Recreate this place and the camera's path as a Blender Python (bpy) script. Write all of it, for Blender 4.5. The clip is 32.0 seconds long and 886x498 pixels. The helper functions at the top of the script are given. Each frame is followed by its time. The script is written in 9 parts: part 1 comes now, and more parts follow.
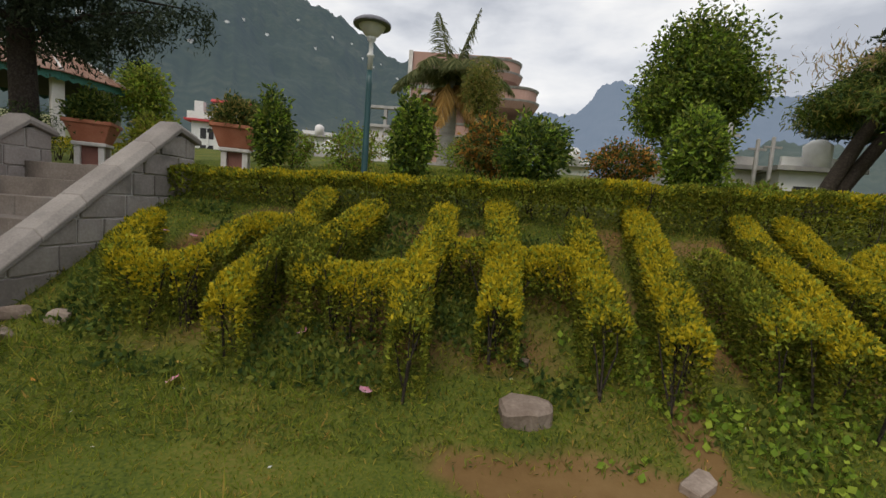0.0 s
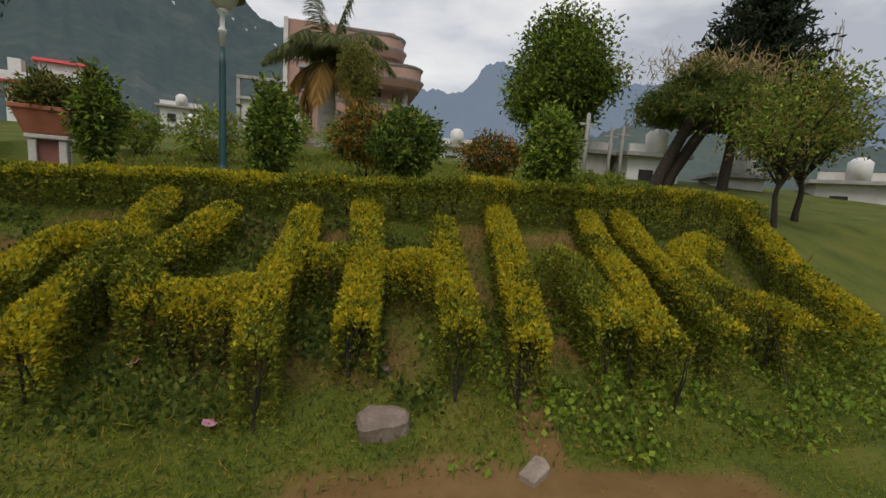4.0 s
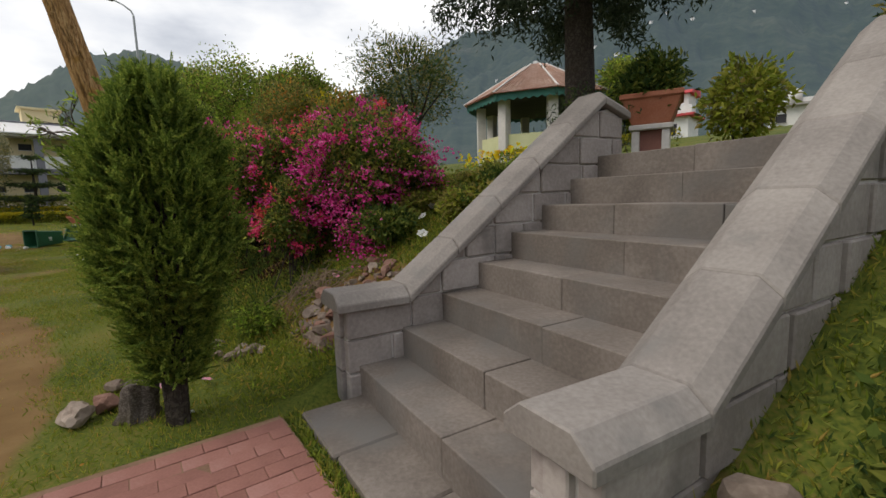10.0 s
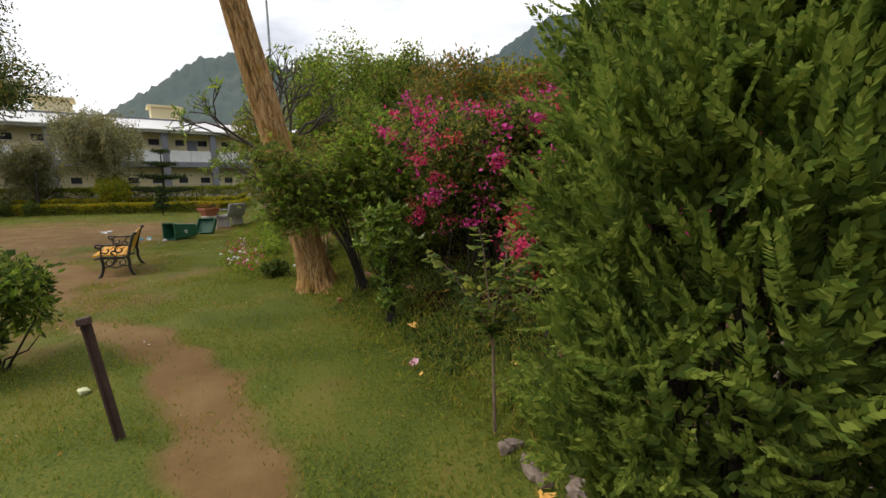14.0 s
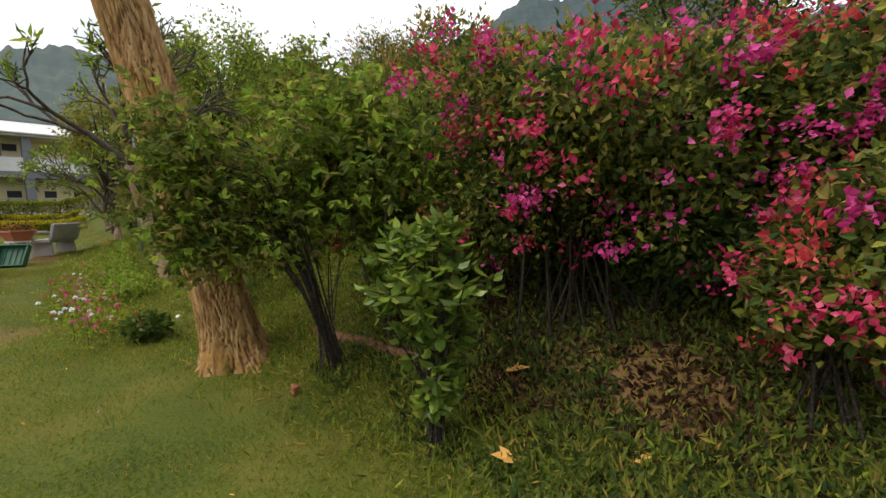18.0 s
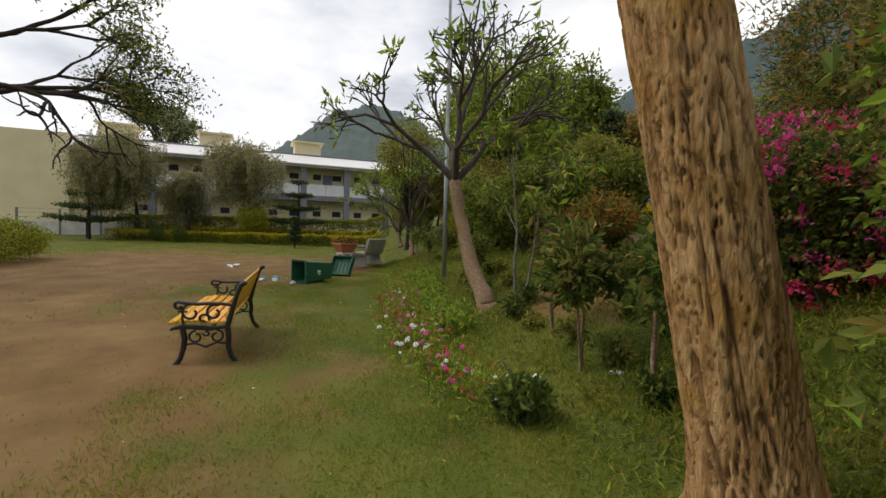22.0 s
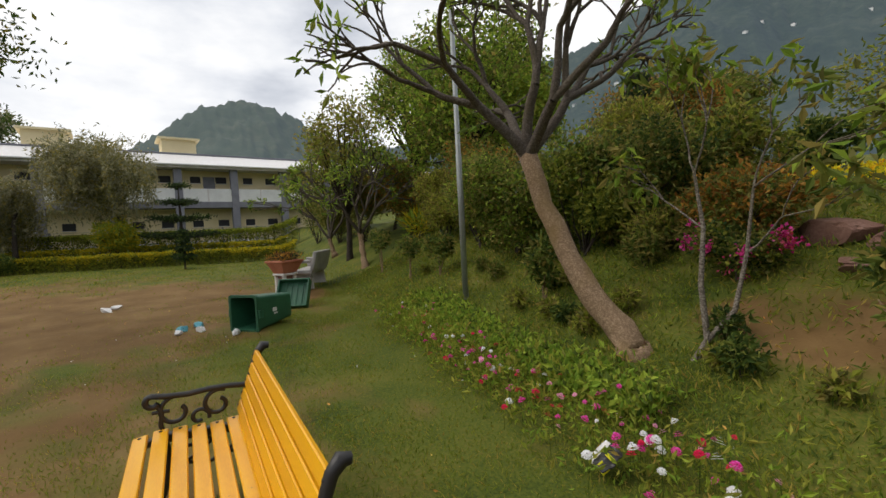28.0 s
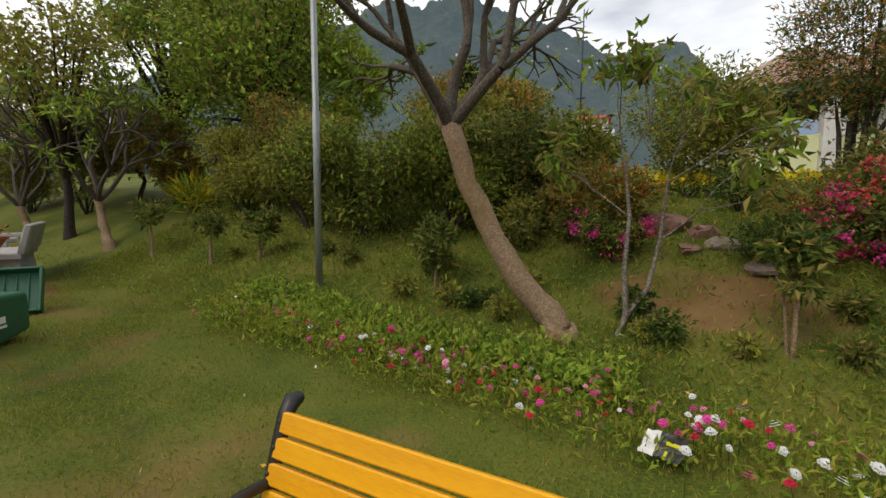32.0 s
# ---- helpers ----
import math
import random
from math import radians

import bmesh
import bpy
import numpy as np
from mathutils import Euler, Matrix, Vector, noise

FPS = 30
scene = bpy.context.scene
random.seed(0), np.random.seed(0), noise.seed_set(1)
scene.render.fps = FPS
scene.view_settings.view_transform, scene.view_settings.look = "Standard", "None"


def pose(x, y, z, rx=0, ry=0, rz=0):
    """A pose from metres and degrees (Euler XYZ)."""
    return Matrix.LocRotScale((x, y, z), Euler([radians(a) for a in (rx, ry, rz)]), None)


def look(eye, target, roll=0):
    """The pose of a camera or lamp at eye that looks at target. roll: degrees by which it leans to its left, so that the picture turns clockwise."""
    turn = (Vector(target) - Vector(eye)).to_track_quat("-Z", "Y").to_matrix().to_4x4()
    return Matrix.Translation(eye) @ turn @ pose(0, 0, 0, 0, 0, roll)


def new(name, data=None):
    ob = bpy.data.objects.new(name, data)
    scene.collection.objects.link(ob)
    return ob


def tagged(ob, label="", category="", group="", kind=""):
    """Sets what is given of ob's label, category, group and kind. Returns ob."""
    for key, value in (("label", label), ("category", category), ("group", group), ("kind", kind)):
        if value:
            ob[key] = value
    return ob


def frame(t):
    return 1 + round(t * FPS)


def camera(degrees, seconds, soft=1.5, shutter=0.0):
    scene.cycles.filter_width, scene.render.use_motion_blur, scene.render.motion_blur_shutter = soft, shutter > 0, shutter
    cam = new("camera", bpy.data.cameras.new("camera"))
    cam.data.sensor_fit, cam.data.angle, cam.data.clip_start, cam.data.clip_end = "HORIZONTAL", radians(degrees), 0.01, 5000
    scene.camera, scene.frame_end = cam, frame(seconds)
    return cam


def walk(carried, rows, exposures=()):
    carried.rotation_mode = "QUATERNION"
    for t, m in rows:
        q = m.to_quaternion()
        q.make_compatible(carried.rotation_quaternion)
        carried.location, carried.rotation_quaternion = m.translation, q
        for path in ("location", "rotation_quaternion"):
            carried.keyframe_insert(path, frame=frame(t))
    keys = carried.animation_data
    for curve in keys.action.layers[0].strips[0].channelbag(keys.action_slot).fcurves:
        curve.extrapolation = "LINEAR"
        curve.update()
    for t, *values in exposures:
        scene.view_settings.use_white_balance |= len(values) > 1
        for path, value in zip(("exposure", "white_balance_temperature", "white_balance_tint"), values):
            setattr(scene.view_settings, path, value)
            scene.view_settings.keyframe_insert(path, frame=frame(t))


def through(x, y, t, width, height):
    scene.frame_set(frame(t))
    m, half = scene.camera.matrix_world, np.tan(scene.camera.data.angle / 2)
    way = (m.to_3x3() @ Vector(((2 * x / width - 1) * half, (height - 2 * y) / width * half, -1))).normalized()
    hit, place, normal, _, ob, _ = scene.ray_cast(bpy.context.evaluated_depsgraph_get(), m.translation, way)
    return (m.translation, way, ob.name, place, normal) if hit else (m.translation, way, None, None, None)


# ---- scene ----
# ---------- camera ----------
cam = camera(91.6, 32.0)
PATH = [
    (0, (0.074, -0.046, 1.377), (0.027, 1.944, 1.183), 4.3),
    (0.5, (0.133, -0.037, 1.451), (0.183, 1.952, 1.246), 4.4),
    (1, (0.184, -0.06, 1.494), (0.333, 1.924, 1.285), 4.6),
    (1.5, (0.252, -0.061, 1.535), (0.491, 1.914, 1.334), 4.4),
    (2, (0.309, -0.054, 1.582), (0.644, 1.907, 1.379), 4.2),
    (2.5, (0.325, -0.048, 1.58), (0.731, 1.901, 1.39), 4.6),
    (4.5, (0.315, 0.031, 1.616), (0.76, 1.957, 1.312), 3.8),
    (5, (0.211, 0.098, 1.599), (0.549, 2.039, 1.258), 2.7),
    (5.5, (0.097, 0.226, 1.574), (0.313, 2.184, 1.225), 1.5),
    (6, (0.028, 0.487, 1.527), (0.018, 2.458, 1.187), 0.7),
    (6.5, (-0.164, 0.724, 1.492), (-0.431, 2.678, 1.157), 0.6),
    (7, (-0.526, 0.891, 1.492), (-1.115, 2.766, 1.126), -0.2),
    (7.5, (-0.886, 1.02, 1.449), (-1.783, 2.768, 1.075), -1.0),
    (8, (-1.227, 1.151, 1.438), (-2.353, 2.76, 1.063), -0.9),
    (8.5, (-1.561, 1.27, 1.403), (-2.755, 2.831, 1.029), -1.4),
    (9, (-1.905, 1.39, 1.382), (-3.255, 2.832, 1.068), -1.8),
    (9.5, (-2.276, 1.5, 1.28), (-3.811, 2.758, 1.032), -2.0),
    (10, (-2.665, 1.556, 1.251), (-4.267, 2.73, 1.013), -1.7),
    (10.5, (-3.067, 1.508, 1.234), (-4.673, 2.681, 1.026), -0.4),
    (11, (-3.527, 1.517, 1.174), (-5.162, 2.659, 1.028), 0.7),
    (11.5, (-3.84, 1.532, 1.325), (-5.507, 2.629, 1.186), 1.4),
    (12, (-4.097, 1.441, 1.339), (-5.781, 2.507, 1.173), 1.5),
    (12.5, (-4.379, 1.277, 1.381), (-6.095, 2.286, 1.182), 1.1),
    (13, (-4.668, 1.086, 1.387), (-6.437, 1.994, 1.137), -1.4),
    (13.5, (-4.908, 0.922, 1.394), (-6.700, 1.776, 1.132), -1.7),
    (15.5, (-5.608, 0.709, 1.386), (-7.214, 1.864, 1.095), 0.2),
    (16, (-5.955, 0.662, 1.281), (-7.518, 1.878, 1.005), -0.1),
    (16.5, (-6.393, 0.701, 1.22), (-7.971, 1.905, 0.98), -0.6),
    (17, (-6.777, 0.681, 1.241), (-8.325, 1.932, 1.044), -0.2),
    (17.5, (-7.18, 0.714, 1.287), (-8.655, 2.054, 1.118), -0.5),
    (18, (-7.524, 0.81, 1.321), (-8.991, 2.156, 1.125), -1.3),
    (18.5, (-7.91, 0.771, 1.265), (-9.419, 2.078, 1.138), 0.5),
    (19, (-8.4, 0.753, 1.253), (-10.037, 1.899, 1.157), 0.4),
    (19.5, (-8.691, 0.744, 1.253), (-10.504, 1.583, 1.157), -0.5),
    (20, (-8.923, 0.668, 1.273), (-10.841, 1.228, 1.168), -0.3),
    (20.5, (-9.15, 0.518, 1.271), (-11.097, 0.961, 1.157), 0.4),
    (21, (-9.489, 0.425, 1.237), (-11.454, 0.788, 1.14), 0.4),
    (21.5, (-9.765, 0.377, 1.28), (-11.738, 0.692, 1.186), 0.6),
    (22, (-10.049, 0.278, 1.281), (-11.999, 0.717, 1.214), 1.3),
    (22.5, (-10.394, 0.159, 1.238), (-12.32, 0.693, 1.17), 2.3),
    (23, (-10.701, 0.0, 1.228), (-12.613, 0.582, 1.149), 1.9),
    (23.5, (-11.012, -0.026, 1.263), (-12.905, 0.617, 1.211), 1.2),
    (24, (-11.322, -0.109, 1.322), (-13.179, 0.634, 1.271), 0.8),
    (24.5, (-11.576, -0.163, 1.34), (-13.416, 0.619, 1.289), 0.8),
    (25, (-11.773, -0.233, 1.37), (-13.6, 0.578, 1.314), 0.6),
    (25.5, (-12.034, -0.367, 1.396), (-13.852, 0.463, 1.317), 0.2),
    (26, (-12.258, -0.486, 1.407), (-14.083, 0.33, 1.342), -0.9),
    (26.5, (-12.547, -0.522, 1.436), (-14.381, 0.273, 1.369), -1.5),
    (28.5, (-13.482, -1.209, 1.429), (-15.21, -0.21, 1.309), -3.0),
    (29, (-13.687, -1.449, 1.468), (-15.343, -0.34, 1.304), -1.8),
    (29.5, (-13.89, -1.534, 1.436), (-15.493, -0.351, 1.255), -2.0),
    (30, (-14.157, -1.57, 1.442), (-15.68, -0.288, 1.251), -2.1),
    (30.5, (-14.391, -1.693, 1.433), (-15.768, -0.261, 1.208), -0.7),
    (31, (-14.58, -1.77, 1.422), (-15.821, -0.217, 1.203), 0.4),
    (31.5, (-14.782, -1.712, 1.434), (-15.88, -0.053, 1.234), 0.4),
    (32, (-14.99, -1.683, 1.412), (-15.949, 0.061, 1.212), 0.4),
]
walk(cam, [(t, look(eye, target, roll)) for t, eye, target, roll in PATH],
     [(0, 0.04), (1, -0.02), (2, -0.12), (4.5, -0.14), (6, 0.23), (7, 0.55), (8, 0.35), (9, 0.42), (10, 0.22), (11, 0.24), (12, 0.42), (13, 0.40), (16, 0.56), (17, 0.40), (18, 0.64), (20, 0.63), (22, 0.22), (26, 0.25), (29, 0.21), (32, 0.35)])

# ---------- world and light ----------
world = bpy.data.worlds.new("world")
scene.world = world
world.use_nodes = True
wn, wl = world.node_tree.nodes, world.node_tree.links
wn.clear()
SUN_ELEV, SUN_ROT = 52.0, 200.0
sky = wn.new("ShaderNodeTexSky")
sky.sky_type, sky.sun_disc = "NISHITA", False
sky.sun_elevation, sky.sun_rotation = radians(SUN_ELEV), radians(SUN_ROT)
sky_bg = wn.new("ShaderNodeBackground")
sky_bg.inputs["Strength"].default_value = 0.06
wl.new(sky.outputs[0], sky_bg.inputs["Color"])
tc = wn.new("ShaderNodeTexCoord")
stretch = wn.new("ShaderNodeMapping")
stretch.inputs["Scale"].default_value = (1.0, 1.0, 2.6)
wl.new(tc.outputs["Generated"], stretch.inputs["Vector"])
clouds = wn.new("ShaderNodeTexNoise")
clouds.inputs["Scale"].default_value, clouds.inputs["Detail"].default_value = 2.6, 9.0
clouds.inputs["Roughness"].default_value = 0.52
wl.new(stretch.outputs[0], clouds.inputs["Vector"])
cloud_ramp = wn.new("ShaderNodeValToRGB")
cr = cloud_ramp.color_ramp
cr.elements[0].position, cr.elements[0].color = 0.36, (0.47, 0.495, 0.55, 1)
cr.elements[1].position, cr.elements[1].color = 0.63, (0.95, 0.94, 0.925, 1)
e = cr.elements.new(0.48)
e.color = (0.71, 0.725, 0.76, 1)
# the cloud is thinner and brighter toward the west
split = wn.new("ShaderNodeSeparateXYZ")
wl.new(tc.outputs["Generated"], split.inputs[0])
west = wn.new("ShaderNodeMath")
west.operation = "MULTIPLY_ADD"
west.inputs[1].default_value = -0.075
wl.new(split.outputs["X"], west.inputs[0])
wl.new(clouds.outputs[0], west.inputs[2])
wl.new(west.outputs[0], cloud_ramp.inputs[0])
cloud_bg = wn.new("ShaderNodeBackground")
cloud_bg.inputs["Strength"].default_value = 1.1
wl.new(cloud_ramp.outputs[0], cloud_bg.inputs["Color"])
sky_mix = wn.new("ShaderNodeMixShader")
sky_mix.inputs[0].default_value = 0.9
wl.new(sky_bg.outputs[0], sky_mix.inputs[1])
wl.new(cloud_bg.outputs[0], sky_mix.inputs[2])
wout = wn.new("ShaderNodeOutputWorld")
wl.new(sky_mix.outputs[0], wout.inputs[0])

sun_data = bpy.data.lights.new("sun", "SUN")
sun_data.energy, sun_data.angle, sun_data.color = 1.4, radians(30), (1.0, 0.915, 0.81)
sun = new("sun", sun_data)
sun.matrix_world = pose(0, 0, 30, 90 - SUN_ELEV, 0, 180 - SUN_ROT + 0)

# ---------- materials ----------
def mat_base(name):
    m = bpy.data.materials.new(name)
    m.use_nodes = True
    n, l = m.node_tree.nodes, m.node_tree.links
    return m, n, l, n["Principled BSDF"]


def ramp(n, stops):
    r = n.new("ShaderNodeValToRGB")
    r.color_ramp.elements[0].position, r.color_ramp.elements[0].color = stops[0][0], (*stops[0][1], 1)
    r.color_ramp.elements[1].position, r.color_ramp.elements[1].color = stops[-1][0], (*stops[-1][1], 1)
    for p, c in stops[1:-1]:
        r.color_ramp.elements.new(p).color = (*c, 1)
    return r


MATTE = {"ground", "earth", "soil", "twig", "brick", "rock", "rock_red", "mortar"}


def surface(name, stops, scale=4.0, rough=0.8, bump=0.3, fine=40.0, metallic=0.0, blotch=None, stretch=(1, 1, 1), bump_dist=0.02, rand=0.0, fine_amt=0.35):
    """Two scales of noise over a colour ramp, with relief; rand shifts the value per object."""
    m, n, l, b = mat_base(name)
    co = n.new("ShaderNodeTexCoord")
    mp = n.new("ShaderNodeMapping")
    mp.inputs["Scale"].default_value = stretch
    l.new(co.outputs["Object"], mp.inputs["Vector"])
    big = n.new("ShaderNodeTexNoise")
    big.inputs["Scale"].default_value, big.inputs["Detail"].default_value = scale, 6
    l.new(mp.outputs[0], big.inputs["Vector"])
    fin = n.new("ShaderNodeTexNoise")
    fin.inputs["Scale"].default_value, fin.inputs["Detail"].default_value = fine, 5
    l.new(mp.outputs[0], fin.inputs["Vector"])
    mix = n.new("ShaderNodeMix")
    mix.inputs[0].default_value = fine_amt
    l.new(big.outputs[0], mix.inputs[2])
    l.new(fin.outputs[0], mix.inputs[3])
    val = mix.outputs[0]
    if rand:
        info = n.new("ShaderNodeObjectInfo")
        ma = n.new("ShaderNodeMath")
        ma.operation = "MULTIPLY_ADD"
        ma.inputs[1].default_value = rand
        l.new(info.outputs["Random"], ma.inputs[0])
        sub = n.new("ShaderNodeMath")
        sub.operation = "SUBTRACT"
        sub.inputs[1].default_value = rand / 2
        l.new(val, sub.inputs[0])
        l.new(sub.outputs[0], ma.inputs[2])
        val = ma.outputs[0]
    r = ramp(n, stops)
    l.new(val, r.inputs[0])
    col = r.outputs[0]
    if blotch:
        bn = n.new("ShaderNodeTexNoise")
        bn.inputs["Scale"].default_value, bn.inputs["Detail"].default_value = blotch[0], 7
        l.new(co.outputs["Object"], bn.inputs["Vector"])
        br = ramp(n, [(blotch[1], (0, 0, 0)), (blotch[2], (1, 1, 1))])
        l.new(bn.outputs[0], br.inputs[0])
        mx = n.new("ShaderNodeMix")
        mx.data_type = "RGBA"
        l.new(br.outputs[0], mx.inputs[0])
        l.new(col, mx.inputs[6])
        mx.inputs[7].default_value = (*blotch[3], 1)
        col = mx.outputs[2]
    l.new(col, b.inputs["Base Color"])
    b.inputs["Roughness"].default_value, b.inputs["Metallic"].default_value = rough, metallic
    if name in MATTE:
        b.inputs["Specular IOR Level"].default_value = 0.1
    if bump:
        bp = n.new("ShaderNodeBump")
        bp.inputs["Strength"].default_value, bp.inputs["Distance"].default_value = bump, bump_dist
        l.new(mix.outputs[0], bp.inputs["Height"])
        l.new(bp.outputs[0], b.inputs["Normal"])
    return m


LEAF_GAIN = 1.72


def leafy(name, stops, rough=0.6, through=0.45, spec=0.10):
    """Leaf material: each leaf takes its own shade, some light passes through."""
    m, n, l, b = mat_base(name)
    g = n.new("ShaderNodeNewGeometry")
    r = ramp(n, [(p, tuple(min(0.9, c * LEAF_GAIN * k) for c, k in zip(col, (1.13, 1.0, 1.55 if col[1] > col[0] * 0.8 else 1.0)))) for p, col in stops])
    l.new(g.outputs["Random Per Island"], r.inputs[0])
    l.new(r.outputs[0], b.inputs["Base Color"])
    b.inputs["Roughness"].default_value = rough
    b.inputs["Specular IOR Level"].default_value = spec
    t = n.new("ShaderNodeBsdfTranslucent")
    l.new(r.outputs[0], t.inputs["Color"])
    mx = n.new("ShaderNodeMixShader")
    mx.inputs[0].default_value = through
    l.new(b.outputs[0], mx.inputs[1])
    l.new(t.outputs[0], mx.inputs[2])
    l.new(mx.outputs[0], n["Material Output"].inputs["Surface"])
    return m


M = {}
M["leaf_lime"] = leafy("leaf_lime", [(0.0, (0.10, 0.14, 0.012)), (0.5, (0.16, 0.20, 0.018)), (1.0, (0.24, 0.26, 0.03))])
M["hedge_gold"] = leafy("hedge_gold", [(0.0, (0.16, 0.162, 0.006)), (0.5, (0.258, 0.238, 0.008)), (1.0, (0.37, 0.32, 0.012))])
M["hedge_green"] = leafy("hedge_green", [(0.0, (0.034, 0.05, 0.005)), (0.5, (0.075, 0.095, 0.008)), (1.0, (0.16, 0.17, 0.012))])
M["hedge_bright"] = leafy("hedge_bright", [(0.0, (0.10, 0.15, 0.012)), (0.5, (0.15, 0.205, 0.016)), (1.0, (0.22, 0.265, 0.022))])
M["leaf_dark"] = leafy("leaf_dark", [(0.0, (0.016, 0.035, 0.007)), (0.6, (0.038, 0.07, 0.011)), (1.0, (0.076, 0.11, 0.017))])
M["leaf_mid"] = leafy("leaf_mid", [(0.0, (0.036, 0.064, 0.008)), (0.5, (0.074, 0.113, 0.014)), (1.0, (0.142, 0.168, 0.022))])
M["leaf_light"] = leafy("leaf_light", [(0.0, (0.076, 0.14, 0.011)), (0.5, (0.130, 0.22, 0.017)), (1.0, (0.238, 0.32, 0.028))])
M["leaf_olive"] = leafy("leaf_olive", [(0.0, (0.065, 0.075, 0.014)), (0.5, (0.119, 0.125, 0.022)), (1.0, (0.216, 0.19, 0.033))])
M["leaf_grey"] = leafy("leaf_grey", [(0.0, (0.085, 0.10, 0.036)), (0.5, (0.14, 0.155, 0.058)), (1.0, (0.21, 0.215, 0.085))])
M["leaf_rust"] = leafy("leaf_rust", [(0.0, (0.108, 0.05, 0.017)), (0.5, (0.205, 0.11, 0.022)), (1.0, (0.302, 0.19, 0.033))])
M["leaf_glossy"] = leafy("leaf_glossy", [(0.0, (0.043, 0.09, 0.008)), (0.6, (0.097, 0.17, 0.014)), (1.0, (0.173, 0.25, 0.022))], rough=0.32, spec=0.5)
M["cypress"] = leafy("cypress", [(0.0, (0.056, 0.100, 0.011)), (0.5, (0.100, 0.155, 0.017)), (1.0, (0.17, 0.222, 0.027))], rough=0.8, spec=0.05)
# darker copy for the inner sprays, with the bush's inner shade in its colour
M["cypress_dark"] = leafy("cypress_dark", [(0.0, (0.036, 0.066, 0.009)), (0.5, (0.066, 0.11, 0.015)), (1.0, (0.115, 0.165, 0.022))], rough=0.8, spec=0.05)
M["conifer"] = leafy("conifer", [(0.0, (0.012, 0.02, 0.007)), (0.6, (0.024, 0.038, 0.014)), (1.0, (0.045, 0.062, 0.022))], rough=0.7)
M["bract_magenta"] = leafy("bract_magenta", [(0.0, (0.15, 0.012, 0.055)), (0.4, (0.32, 0.026, 0.14)), (0.8, (0.43, 0.06, 0.24)), (1.0, (0.45, 0.14, 0.30))], rough=0.7, through=0.4)
M["bract_crimson"] = leafy("bract_crimson", [(0.0, (0.16, 0.014, 0.035)), (0.4, (0.34, 0.028, 0.085)), (0.8, (0.43, 0.06, 0.13)), (1.0, (0.44, 0.12, 0.19))], rough=0.7, through=0.4)
M["bract_coral"] = leafy("bract_coral", [(0.0, (0.18, 0.02, 0.03)), (0.4, (0.36, 0.045, 0.055)), (0.8, (0.43, 0.09, 0.08)), (1.0, (0.40, 0.17, 0.10))], rough=0.7, through=0.4)
M["grass"] = leafy("grass", [(0.0, (0.076, 0.118, 0.010)), (0.5, (0.121, 0.160, 0.014)), (0.85, (0.178, 0.184, 0.021)), (1.0, (0.25, 0.185, 0.052))], rough=0.8, spec=0.03)
M["marigold"] = leafy("marigold", [(0.0, (0.70, 0.28, 0.01)), (0.5, (0.85, 0.42, 0.02)), (1.0, (0.80, 0.55, 0.03))], rough=0.6)
M["palm_leaf"] = leafy("palm_leaf", [(0.0, (0.045, 0.065, 0.018)), (0.5, (0.08, 0.105, 0.028)), (1.0, (0.15, 0.16, 0.045))])
M["palm_dead"] = leafy("palm_dead", [(0.0, (0.151, 0.10, 0.033)), (0.5, (0.238, 0.17, 0.055)), (1.0, (0.346, 0.26, 0.094))], rough=0.8)
M["ground"] = surface("ground", [(0.36, (0.034, 0.051, 0.010)), (0.46, (0.075, 0.098, 0.015)), (0.55, (0.114, 0.126, 0.020)), (0.65, (0.166, 0.130, 0.038))], scale=1.3, fine=55, bump=0.5, bump_dist=0.012, fine_amt=0.55)
M["stone"] = surface("stone", [(0.3, (0.215, 0.185, 0.168)), (0.5, (0.315, 0.275, 0.252)), (0.7, (0.43, 0.385, 0.355))], scale=3.0, fine=45, bump=0.4, rand=0.22, rough=0.85, blotch=(2.6, 0.60, 0.74, (0.16, 0.145, 0.135)))
M["coping"] = surface("coping", [(0.3, (0.16, 0.14, 0.126)), (0.5, (0.235, 0.209, 0.189)), (0.7, (0.325, 0.293, 0.264))], scale=2.5, fine=60, bump=0.25, rand=0.12, rough=0.8, blotch=(3.0, 0.58, 0.75, (0.17, 0.16, 0.15)))
M["step"] = surface("step", [(0.3, (0.098, 0.080, 0.066)), (0.5, (0.158, 0.132, 0.112)), (0.7, (0.245, 0.210, 0.182))], scale=2.0, fine=50, bump=0.35, rand=0.1, rough=0.85, blotch=(1.8, 0.52, 0.7, (0.14, 0.13, 0.12)))
M["mortar"] = surface("mortar", [(0.3, (0.42, 0.39, 0.365)), (0.7, (0.60, 0.565, 0.535))], scale=8, rough=0.95)
M["rock"] = surface("rock", [(0.3, (0.135, 0.10, 0.078)), (0.5, (0.22, 0.172, 0.138)), (0.7, (0.35, 0.285, 0.235))], scale=5, fine=45, bump=0.7, rand=0.3)
M["rock_red"] = surface("rock_red", [(0.3, (0.15, 0.08, 0.06)), (0.5, (0.23, 0.13, 0.10)), (0.7, (0.31, 0.20, 0.16))], scale=5, fine=40, bump=0.6, rand=0.2)
M["brick"] = surface("brick", [(0.3, (0.22, 0.105, 0.085)), (0.5, (0.28, 0.135, 0.11)), (0.7, (0.33, 0.175, 0.15))], scale=3, fine=80, bump=0.3, rand=0.25, bump_dist=0.005)
M["earth"] = surface("earth", [(0.3, (0.15, 0.09, 0.06)), (0.5, (0.21, 0.13, 0.085)), (0.7, (0.28, 0.185, 0.125))], scale=3, fine=50, bump=0.5)
